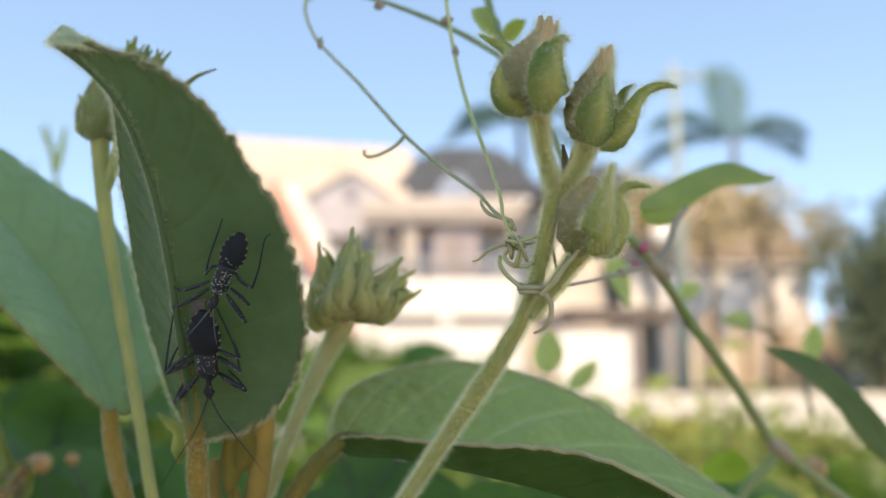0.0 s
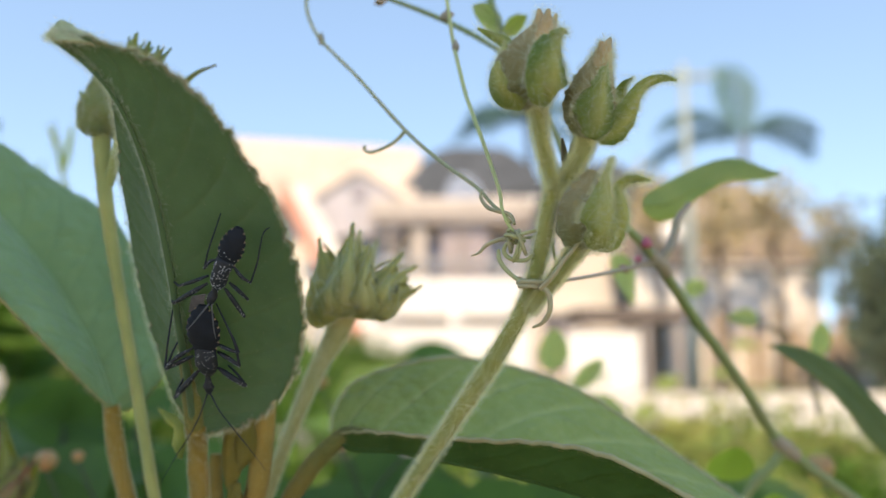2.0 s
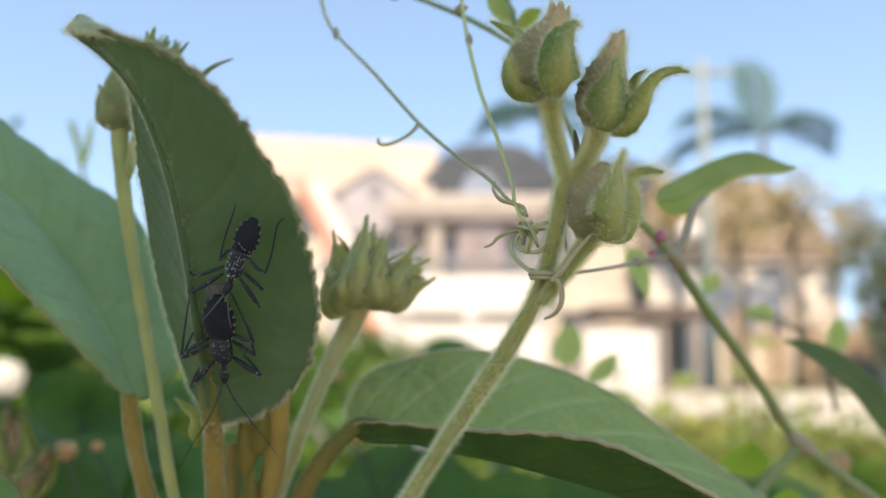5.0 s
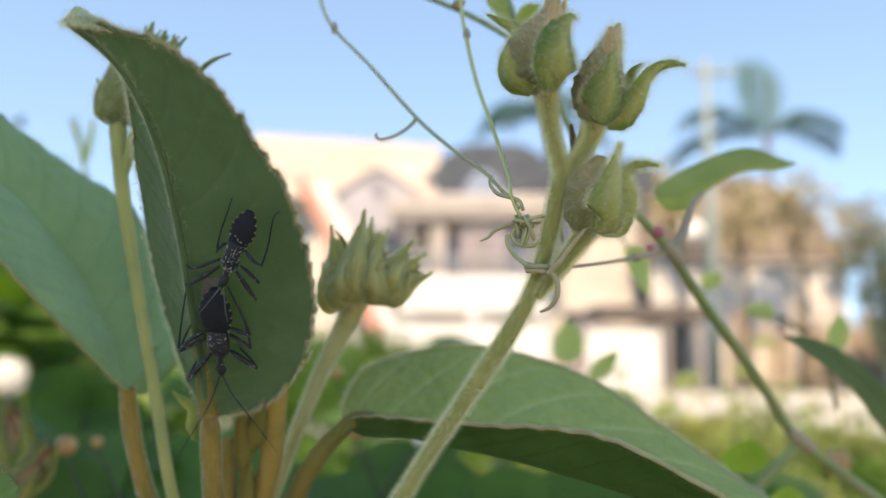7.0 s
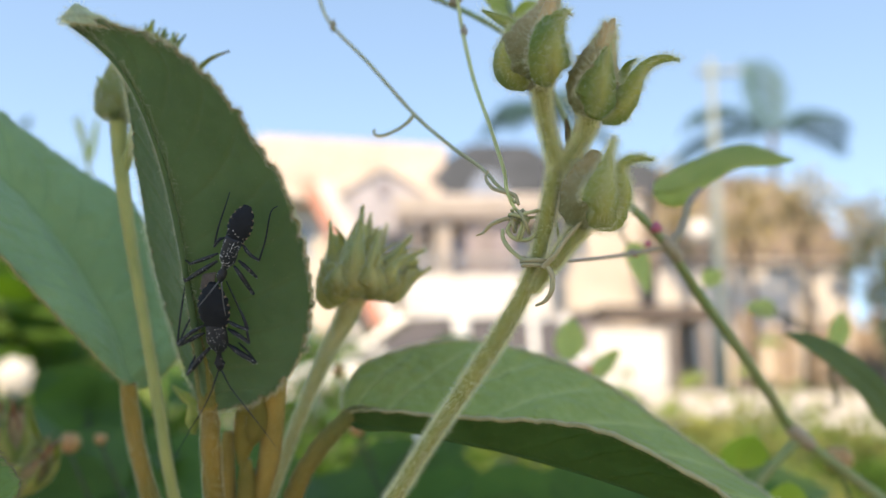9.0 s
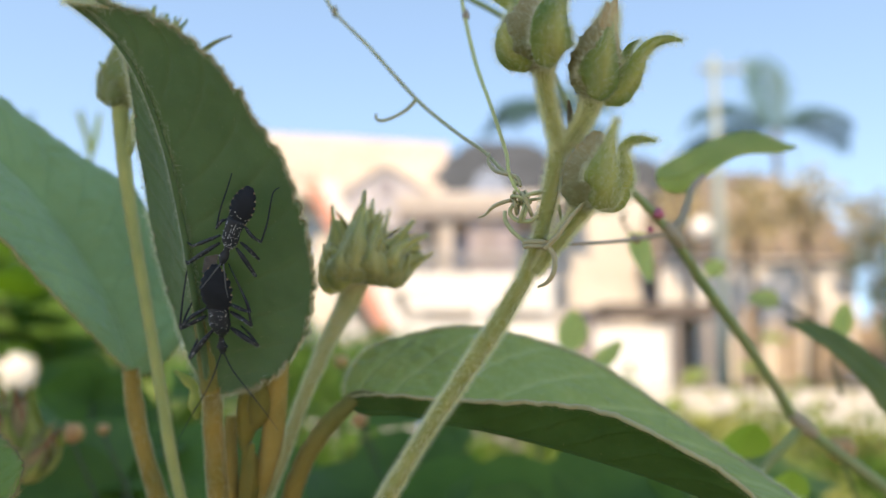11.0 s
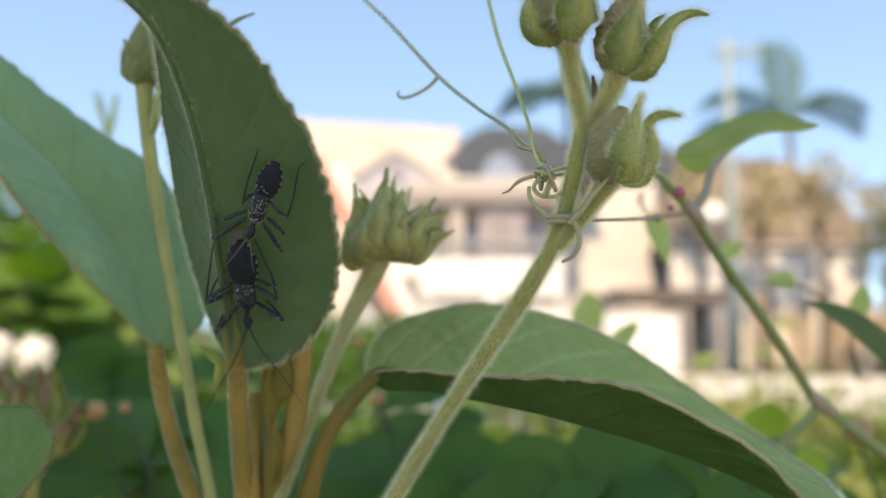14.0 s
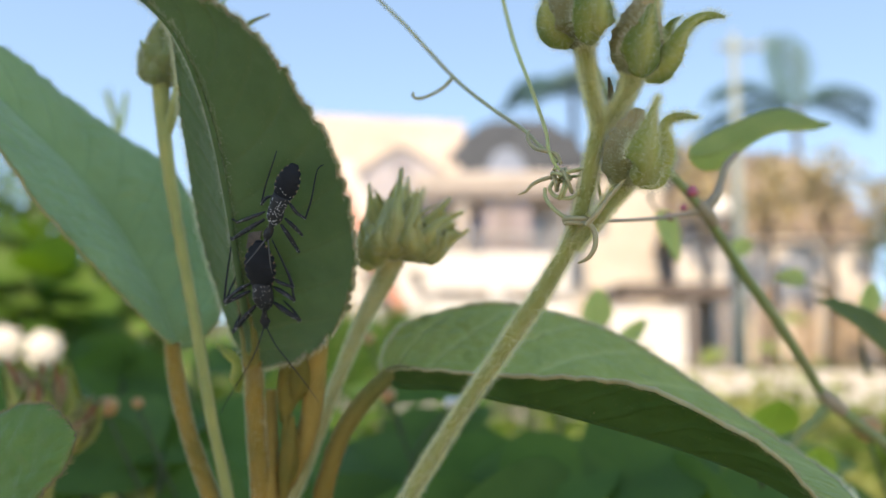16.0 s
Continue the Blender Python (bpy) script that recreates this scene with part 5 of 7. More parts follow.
def upper_bug():
    rng = random.Random(6)
    bug = thing("assassin_bug", mm((-39.7, 139.6, 14.1)), "slimmer black assassin bug with white dots, above the other one", "insect", "mating bugs")
    belly, fat = [(-35.0, 131.7, 19.8), (-35.7, 132.4, 18.3), (-36.9, 133.7, 16.3), (-38.4, 135.6, 13.9)], [0.7, 1.6, 2.0, 2.2, 2.1, 1.75, 1.5]
    part("abdomen", lathe_body(belly, fat, 0.55, bumps=0.05, scallops=6), BLACK_BLUE, bug, "blue-black abdomen")
    side_marks(belly, fat, 6, ORANGE, bug, 0.2)
    thorax, wide = [(-38.1, 134.6, 14.6), (-38.9, 135.5, 13.1), (-39.7, 136.7, 11.5), (-40.7, 138.5, 9.9)], [1.6, 1.65, 1.5, 1.6, 1.45, 0.7]
    part("thorax", lathe_body(thorax, wide, 0.7, bumps=0.08), BLACK, bug)
    dotted(thorax, wide, 80, rng, bug, 0.09)
    dotted(belly[2:], [2.2, 1.7], 16, rng, bug, 0.09)
    skull, narrow = [(-40.7, 138.4, 10.1), (-41.4, 139.3, 8.9), (-41.9, 139.7, 8.1), (-42.5, 140.6, 6.9)], [0.7, 0.55, 0.9, 0.8, 0.35]
    head = part("head", lathe_body(skull, narrow, 0.9), BLACK, bug)
    specks("eye", [((-42.4, 139.5, 8.3), 0.38), ((-41.3, 139.6, 7.9), 0.38)], BLACK, head)
    dotted(skull, narrow, 12, rng, head, 0.1)
    for pts in ([(-42.3, 139.7, 7.1), (-43.3, 139.7, 5.8), (-45.1, 141.2, 4.2), (-47.4, 143.3, 2.4)], [(-41.9, 139.8, 6.9), (-41.7, 140.2, 4.8), (-41.8, 141.3, 2.8), (-41.8, 142.9, 0.8)]):
        bm = bmesh.new()
        tube(bm, spline([mm(p) for p in pts], 24), [0.00017, 0.00015, 0.00013, 0.00008], 6)
        part("antenna", bm, GREY_FEELER, bug, "thin grey antenna")
    legs = [([(-41.9, 137.3, 12.0), (-44.8, 138.4, 11.1), (-48.6, 141.5, 10.5)], [(-48.6, 141.5, 10.5), (-49.5, 142.2, 11.1), (-50.4, 142.9, 11.5)], 0.5),
            ([(-42.3, 138.3, 10.7), (-45.7, 139.9, 9.1), (-50.4, 144.1, 7.5)], [(-50.4, 144.1, 7.5), (-50.8, 144.6, 7.9), (-51.0, 145.0, 8.6)], 0.62),
            ([(-40.1, 135.4, 14.7), (-41.2, 135.6, 14.3), (-42.5, 136.8, 13.2)], [(-42.5, 136.8, 13.2), (-41.4, 135.4, 16.5), (-39.7, 134.0, 20.5), (-38.8, 133.2, 22.7)], 0.42),
            ([(-36.9, 135.6, 13.5), (-35.6, 136.1, 11.7), (-34.2, 137.3, 10.7)], [(-34.2, 137.3, 10.7), (-32.7, 135.6, 14.2), (-31.3, 133.5, 19.0), (-30.1, 133.4, 20.1)], 0.45),
            ([(-38.2, 137.7, 10.8), (-36.6, 138.1, 9.4), (-35.4, 140.3, 7.9)], [(-35.4, 140.3, 7.9), (-36.3, 141.6, 8.4), (-37.1, 142.2, 9.1)], 0.5),
            ([(-39.1, 138.2, 9.8), (-37.7, 139.3, 7.6), (-36.6, 142.8, 4.9)], [(-36.6, 142.8, 4.9), (-37.3, 143.6, 5.8), (-38.1, 143.9, 6.9)], 0.6)]
    for femur, tibia, thick in legs:
        bug_leg(bug, femur, tibia, thick, 14, rng)


lower_bug()
upper_bug()


def egg_patch():
    eggs = thing("egg_cluster", mm((-46.6, 145.2, 7.7)), "small patch of pinkish brown eggs stuck to the leaf", "egg cluster")
    bm = bmesh.new()
    for i in range(9):
        for j in range(8):
            p = Vector((-47.9, 146.3, 6.3)) + Vector((2.5, -0.8, 0.35)) * ((i + 0.5 * (j % 2)) / 8) + Vector((1.0, -1.9, 2.5)) * (j / 7)
            bmesh.ops.create_icosphere(bm, subdivisions=1, radius=0.00026, matrix=Matrix.Translation(mm(tuple(p + LEAF_OUT * 0.4))) @ Matrix.Diagonal((1, 1.6, 1, 1)))
    ob = part("egg_mass", bm, EGG, eggs)
    ob["kind"] = "stuff"


egg_patch()


# ---- lower left: reddish bud cluster and leaf ----
def red_cluster():
    plant = thing("flower_head", mm((-142.9, 244.9, -60.9)), "greenish bud cluster with reddish tips low in the shrub", "flower head", "shrub flower stems")
    skin = stem("stem", [(-148.1, 249.1, -93.5), (-145.5, 246.2, -71.2), (-142.6, 243.5, -50.6), (-142.1, 242.6, -43.7)], [2.0, 2.0, 2.0, 3.2], STEM, plant, 30, 12)
    for base, tip, r, seed in (((-138.0, 242.0, -48.4), (-136.3, 234.0, -23.1), 6.6, 51), ((-143.7, 243.0, -47.8), (-155.0, 238.0, -22.2), 6.2, 53), ((-134.4, 240.0, -48.0), (-122.8, 232.0, -34.0), 5.0, 55), ((-143.6, 238.0, -46.1), (-141.4, 230.0, -27.2), 5.4, 52), ((-134.5, 236.0, -48.7), (-122.2, 226.0, -38.1), 4.6, 56), ((-144.9, 250.0, -48.8), (-152.3, 250.0, -24.6), 5.0, 54)):
        rng = random.Random(seed)
        bud(plant, base, tip, r, [(rng.uniform(-20, 20) + 72 * k + 270, rng.uniform(0.95, 1.1), rng.uniform(-0.2, 0.05), rng.uniform(0.85, 1.0)) for k in range(5)], 3, 500, seed, fuzz=0.4, tipmat=RED_TIP)
    leaf = thing("leaf", mm((-98.7, 148.6, -41.8)), "green felted leaf with a pale hairy rim", "leaf", "shrub leaves")
    bm, rims, face, rib = loft([(-115.4, 150.8, -58.3), (-101.4, 147.2, -46.3), (-89.5, 144.9, -36.8), (-79.7, 143.1, -30.7)], [(-115.4, 150.7, -57.8), (-112.2, 152.2, -38.7), (-99.3, 150.8, -27.8), (-87.8, 147.5, -25.5), (-79.4, 143.1, -30.3)],
                               [(-114.9, 150.8, -58.9), (-99.0, 146.1, -53.7), (-86.5, 142.7, -43.0), (-81.1, 142.9, -36.3), (-79.4, 143.2, -31.1)], 70, 14, veins=6, relief=0.4, cup=0.8, teeth=0.7, pitch=24, seed=55)
    solid(part("blade", bm, LEAF_YOUNG, leaf), 0.5, RIM)
    rolled_edge(rims, 0.3, RIM, leaf)
    hairs("rim_hair", rims[0] + rims[1], 6000, 0.7, HAIR_TAN, leaf, 0.00003, 0.8)
    stem("petiole", [(-115.4, 150.8, -58.3), (-122.4, 153.7, -65.5), (-131.2, 159.2, -77.0)], [1.4, 1.6, 1.8], STEM_TAN, leaf, 16, 10)


red_cluster()


def coloured_buds():
    """Small orange-pink buds on thin stalks among the dark leaves."""
    for p, size in (((-149.2, 292.0, -45.4), 3.6), ((-139.2, 296.0, -42.9), 2.0), ((-41.5, 307.7, -40.0), 2.8), ((-56.1, 345.2, -18.0), 2.6), ((154.6, 329.7, -54.4), 5.0)):
        plant = thing("small_bud", mm(p), "small orange-pink flower bud on a thin stalk", "flower bud", "small buds")
        c = mm(p)
        bm = bmesh.new()
        tube(bm, spline([c + Vector((0.02, 0.01, -0.05)), c + Vector((0.008, 0.004, -0.02)), c], 10), [0.0008, 0.0007, 0.0006], 6)
        part("stalk", bm, SHOOT_STEM, plant)
        for k in range(6):
            d = Vector((math.cos(k * 1.05), math.sin(k * 1.05) * 0.8, 0.5)) * size * 0.0006
            bm = bmesh.new()
            tube(bm, spline([c, c + d + Vector((0, 0, size * 0.0006)), c + d * 0.8 + Vector((0, 0, size * 0.0016))], 8), [size * 0.0003, size * 0.0006, size * 0.0006, size * 0.0002], 8)
            part("petal", bm, BUD_ORANGE, plant)


coloured_buds()


def pale_bud():
    """One cream-pink bud hanging under the trough-shaped leaf."""
    c = mm((-16.0, 300.0, -40.9))
    plant = thing("small_bud", c, "small cream-pink flower bud on a thin stalk", "flower bud", "small buds")
    bm = bmesh.new()
    tube(bm, spline([c + Vector((-0.02, 0.012, -0.06)), c + Vector((-0.014, 0.006, -0.02)), c], 12), [0.0009, 0.0008, 0.0006], 6)
    part("stalk", bm, SHOOT_STEM, plant)
    for k in range(5):
        d = Vector((math.cos(k * 1.257), 0.7 * math.sin(k * 1.257), 0.3)) * 0.0022
        bm = bmesh.new()
        tube(bm, spline([c, c + d + Vector((0.001, 0, 0.001)), c + d * 0.7 + Vector((0.004, 0, 0.001))], 8), [0.0008, 0.002, 0.0018, 0.0006], 8)
        part("petal", bm, BLOSSOM, plant)


pale_bud()


def bright_gap_discs():
    """Two small white petalled discs, added to stand for bright light in a gap of the dark leaves."""
    for p in ((-717.1, 1100.0, -46.5), (-657.5, 1100.0, -52.5)):
        plant = thing("bright_gap_disc", mm(p), "white petalled disc on a thin green stalk, standing in for a bright gap", "flower", "white blossoms")
        c = mm(p)
        bm = bmesh.new()
        tube(bm, spline([c + Vector((0.03, 0.05, -1.1)), c + Vector((0.01, 0.02, -0.5)), c], 20), [0.004, 0.003, 0.002], 6)
        part("stalk", bm, SHOOT_STEM, plant)
        for k in range(9):
            a = k * 0.698
            d = Vector((math.cos(a), -0.6 + 0.25 * (k % 2), math.sin(a)))
            bm, sk = petal_sheet([c, c + d * 0.012, c + d * 0.024, c + d * 0.029], [0.005, 0.012, 0.013, 0.005], lambda q: Vector((0, -0.6, 1)), 8, 3, seed=k)
            solid(part("petal", bm, BLOSSOM, plant), 0.3)
        # White ball added to fill out the bright spot.
        bm = bmesh.new()
        bmesh.ops.create_uvsphere(bm, u_segments=18, v_segments=12, radius=1, matrix=Matrix.LocRotScale(c + Vector((0, -0.012, 0)), None, Vector((0.025, 0.016, 0.025))))
        part("disc_heart", bm, BLOSSOM, plant, "rounded white heart filling the bright disc")


bright_gap_discs()


def far_twig():
    twig = thing("twig", mm((-210.0, 415.7, 60.5)), "thin green twig with narrow leaves", "twig")
    stem("stem", [(-207.8, 421.2, 17.6), (-209.1, 415.7, 60.5), (-212.2, 410.9, 97.3), (-216.5, 407.5, 123.4)], [0.8, 0.8, 0.6, 0.3], VINE, twig, 20, 8)
    rng = random.Random(77)
    for a, b in (((-211.6, 411.7, 91.2), (-214.0, 408.3, 117.3)), ((-210.3, 410.9, 97.3), (-206.0, 406.9, 128.0)), ((-212.8, 410.3, 101.9), (-219.6, 407.1, 126.5)), ((-209.7, 412.7, 83.5), (-212.2, 410.9, 97.3))):
        p, q = mm(a), mm(b)
        broad_leaf(p, q - p, (q - p).length, 0.0026, VINE_LEAF, twig, rng, "leaf_blade", Vector((0.3, -1, 0.2)))


# ---- garden shoots behind: stems with broad leaves ----
def broad_leaf(place, way, length, width, material, parent, rng, name="leaf_blade", face_up=None):
    """A simple curved leaf blade in metres from place along way."""
    way = way.normalized()
    side = way.cross(face_up or Vector((rng.gauss(0, 0.3), -0.6, 0.8))).normalized()
    up = side.cross(way).normalized()
    n, m = 12, 4
    bm = bmesh.new()
    rows = []
    droop = rng.uniform(0.1, 0.5)
    for i in range(n + 1):
        s = i / n
        c = place + way * length * s - Vector((0, 0, 1)) * length * droop * s * s
        w = width * (math.sin(math.pi * s ** 0.75) ** 0.8) * 0.5 + 0.0005
        rows.append([bm.verts.new(c + side * w * j / m + up * (w * 0.35 * abs(j / m) + 0.03 * w * math.cos(s * 40 - abs(j)))) for j in range(-m, m + 1)])
    for a, b in zip(rows, rows[1:]):
        for j in range(2 * m):
            bm.faces.new((a[j], a[j + 1], b[j + 1], b[j]))
    return part(name, bm, material, parent)


far_twig()


def shoot(x, y, top, count, rng, material, long=0.07, label="leafy green garden shoot with broad leaves"):
    """A leafy shoot from the ground to height top, leaves on its upper part."""
    plant = thing("garden_shoot", (x, y, 0), label, "plant", "garden shoots")
    lean = Vector((rng.uniform(-0.08, 0.08), rng.uniform(-0.05, 0.05), 0))
    line = spline([Vector((x, y, 0)), Vector((x, y, top * 0.5)) + lean * 0.6, Vector((x, y, top)) + lean], 20)
    bm = bmesh.new()
    tube(bm, line, [0.005, 0.004, 0.003, 0.002], 8)
    part("stem", bm, SHOOT_STEM, plant)
    for k in range(count):
        s = 1 - 0.55 * (k / count) ** 1.2
        p = line[min(20, int(s * 20))]
        a = k * 2.4 + rng.uniform(-0.4, 0.4)
        d = Vector((math.cos(a), math.sin(a), rng.uniform(0.1, 0.7)))
        size = long * rng.uniform(0.6, 1.25)
        broad_leaf(p, d, size, size * rng.uniform(0.45, 0.62), material, plant, rng)
    return plant


def garden_shoots():
    rng = random.Random(11)
    # x, y in metres, top over the ground, leaves, length, light or dark
    rows = [(-0.16, 0.36, 1.13, 12, 0.09, 0), (-0.24, 0.42, 1.15, 12, 0.1, 0), (-0.09, 0.40, 1.11, 12, 0.09, 0), (-0.02, 0.38, 1.10, 12, 0.09, 0), (0.05, 0.36, 1.09, 12, 0.09, 0), (0.12, 0.42, 1.09, 12, 0.09, 0),
            (-0.32, 0.55, 1.1, 12, 0.1, 0), (-0.2, 0.6, 1.15, 12, 0.1, 0), (-0.06, 0.58, 1.13, 12, 0.1, 0), (0.02, 0.62, 1.12, 12, 0.1, 0), (0.16, 0.6, 1.08, 12, 0.09, 1), (0.22, 0.5, 1.07, 10, 0.07, 1),
            (0.3, 0.62, 1.06, 10, 0.07, 1), (-0.05, 0.9, 1.19, 14, 0.11, 0), (-0.3, 0.95, 1.18, 14, 0.12, 0), (-0.62, 1.2, 1.1, 14, 0.1, 1), (0.12, 0.95, 1.1, 12, 0.1, 1), (0.35, 0.9, 1.06, 12, 0.08, 1), (0.55, 1.0, 0.98, 12, 0.08, 1), (-0.4, 0.62, 1.12, 14, 0.1, 0), (-0.5, 0.8, 1.12, 14, 0.1, 0), (-0.36, 0.5, 1.11, 14, 0.1, 0), (-0.64, 1.3, 1.16, 16, 0.1, 0), (-0.44, 1.25, 1.12, 14, 0.1, 0), (-0.14, 1.2, 1.12, 14, 0.12, 0), (-0.72, 1.3, 1.16, 18, 0.11, 1)]
    for k in range(18):
        rows.append((-0.3 + 0.034 * k + rng.uniform(-0.02, 0.02), rng.uniform(0.29, 0.46), 1.065 - 0.002 * k - (0.04 if k < 6 else 0) + rng.uniform(-0.04, 0.02), 14, 0.1, k % 5 == 4 and k > 8))
    for x, y, top in ((0.5, 1.6, 1.2), (0.66, 1.8, 1.14), (0.8, 2.0, 1.1), (0.38, 1.5, 1.12)):
        shoot(x, y, top, 12, rng, SHRUB_LIGHT, 0.055, "thin yellowish green shoot with small leaves")
    for x, y, top, count, long, light in rows:
        shoot(x, y, top, count, rng, SHRUB_LIGHT if light else SHRUB_LEAF, long)
    rng = random.Random(19)
    for x, y, top in ((-0.84, 1.27, 1.4), (-0.76, 1.3, 1.34), (-0.7, 1.24, 1.22), (-0.92, 1.36, 1.42)):
        shoot(x, y, top, 22, rng, SHRUB_LEAF, 0.17)


garden_shoots()


def low_shoots():
    """Low shoots close under the shrub, each with a few large smooth leaves."""
    rng = random.Random(14)
    for p in ((35.0, 281.2, -68.5), (61.0, 292.8, -80.3), (89.7, 314.8, -94.8), (3.2, 281.7, -72.5), (-26.5, 302.3, -75.7), (-135.6, 310.7, -63.0), (-177.7, 330.7, -61.4), (-218.8, 349.7, -52.8)):
        top = mm(p)
        plant = thing("garden_shoot", (top.x, top.y + 0.03, 0), "low garden shoot with large smooth green leaves", "plant", "garden shoots")
        bm = bmesh.new()
        tube(bm, spline([Vector((top.x, top.y + 0.03, 0)), Vector((top.x, top.y + 0.025, top.z * 0.6)), top], 20), [0.004, 0.003, 0.002], 8)
        part("stem", bm, SHOOT_STEM, plant)
        a = rng.uniform(0, 6.28)
        for k in range(4):
            d = Vector((math.cos(a + k * 1.6), 0.5 * math.sin(a + k * 1.6), rng.uniform(0.15, 0.5)))
            broad_leaf(top - Vector((0, 0, 0.008 * k)), d, rng.uniform(0.045, 0.07), rng.uniform(0.032, 0.045), SHRUB_LEAF, plant, rng, face_up=Vector((0, -0.7, 0.7)))
    foot = mm((-197.5, 400.0, -39.6))
    plant = thing("garden_shoot", (foot.x, foot.y, 0), "low garden shoot with long smooth dark leaves", "plant", "garden shoots")
    bm = bmesh.new()
    tube(bm, spline([Vector((foot.x, foot.y, 0)), Vector((foot.x + 0.01, foot.y, 0.6)), foot], 20), [0.004, 0.003, 0.002], 8)
    part("stem", bm, SHOOT_STEM, plant)
    for tip, wide in (((-224.5, 395.0, -11.3), 0.034), ((-210.4, 370.0, -34.9), 0.03), ((-165.7, 410.0, -45.9), 0.03)):
        way = mm(tip) - foot
        broad_leaf(foot, way + Vector((0, 0, way.length * 0.25)), way.length, wide, SHRUB_LEAF, plant, rng, face_up=Vector((0.2, -0.9, 0.4)))


low_shoots()


def round_leaves():
    """Single light leaves on thin stalks, out of the sharp zone."""
    rng = random.Random(12)
    rows = [((90.2, 262.0, -43.9), (94.2, 255.0, -27.0), 0.017, 0.015), ((104.1, 262.0, -60.3), (106.1, 258.0, -39.8), 0.02, 0.013), ((64.3, 297.9, 35.6), (72.0, 299.6, 22.4), 0.016, 0.009), ((48.0, 364.5, -11.2), (49.8, 361.6, 11.1), 0.024, 0.014), ((59.9, 365.5, -19.1), (70.5, 363.8, -6.0), 0.02, 0.008),
            ((157.0, 333.5, -5.5), (159.9, 330.7, 16.2), 0.022, 0.009), ((132.7, 331.4, 10.2), (123.0, 331.0, 13.8), 0.014, 0.008), ((103.5, 330.0, 21.1), (107.2, 328.8, 30.7), 0.014, 0.008), ((90.1, 408.8, -41.7), (63.6, 406.1, -21.2), 0.04, 0.02), ((-46.0, 606.9, -36.0), (-10.6, 605.5, -25.0), 0.04, 0.02), ((-81.3, 609.2, -56.0), (-46.0, 605.2, -26.0), 0.045, 0.025)]
    for k, (a, b, length, width) in enumerate(rows):
        p, q = mm(a), mm(b)
        leaf = thing("vine_leaf", p, "small light green leaf on a thin stalk", "leaf", "vine leaves")
        bm = bmesh.new()
        tube(bm, spline([p + (p - q) * 0.9 + Vector((0.006, 0.004, -0.004)), p + (p - q) * 0.4, p], 12), [0.0009, 0.0007, 0.0005], 6)
        part("stalk", bm, SHOOT_STEM, leaf)
        broad_leaf(p, q - p, max(length, (q - p).length), width, LEAF_LIME if k < 2 else VINE_DARK if k > 8 else VINE_LEAF, leaf, rng, "blade", Vector((0.2, -1, 0.3)))


round_leaves()


# ---- mid garden shrubs ----
def clump(name, place, rx, ry, rz, leaves, size, material, rng, label, category, group, stems=6):
    """A shrub: several twigs and a crown of many small leaves."""
    plant = thing(name, place, label, category, group)
    centre = Vector(place) + Vector((0, 0, rz))
    for k in range(stems):
        a = 2 * math.pi * k / stems
        end = centre + Vector((rx * 0.6 * math.cos(a), ry * 0.6 * math.sin(a), rz * rng.uniform(0.0, 0.6)))
        bm = bmesh.new()
        tube(bm, spline([Vector(place), Vector(place).lerp(end, 0.5) + Vector((0, 0, rz * 0.15)), end], 8), [0.03 * rz, 0.02 * rz, 0.008 * rz], 6)
        part("branch", bm, BARK, plant)
    verts, faces = [], []
    for _ in range(leaves):
        d = Vector((rng.gauss(0, 1), rng.gauss(0, 1), rng.gauss(0, 1))).normalized()
        k = rng.random() ** 0.45 * (0.78 + 0.75 * noise.noise(d * 2.4 + Vector(place) * 3))
        p = centre + Vector((d.x * rx * k, d.y * ry * k, d.z * rz * k))
        w = (d + Vector((rng.gauss(0, 0.6), rng.gauss(0, 0.6), rng.gauss(0, 0.6)))).normalized()
        s = w.orthogonal().normalized()
        s.rotate(Matrix.Rotation(rng.uniform(0, 6.28), 3, w))
        up = w.cross(s)
        l = size * rng.uniform(0.6, 1.3)
        i = len(verts)
        verts += [p, p + w * l * 0.5 + s * l * 0.25 + up * l * 0.06, p + w * l, p + w * l * 0.5 - s * l * 0.25 + up * l * 0.06, p + w * l * 0.5 - up * l * 0.03]
        faces += [(i, i + 1, i + 4), (i + 1, i + 2, i + 4), (i + 2, i + 3, i + 4), (i + 3, i, i + 4)]
    me = bpy.data.meshes.new("crown")
    me.from_pydata([tuple(v) for v in verts], [], faces)
    me.materials.append(material)
    ob = new("crown", me)
    ob.parent, ob.matrix_parent_inverse = plant, plant.matrix_world.inverted()
    ob["kind"] = "stuff"
    return plant


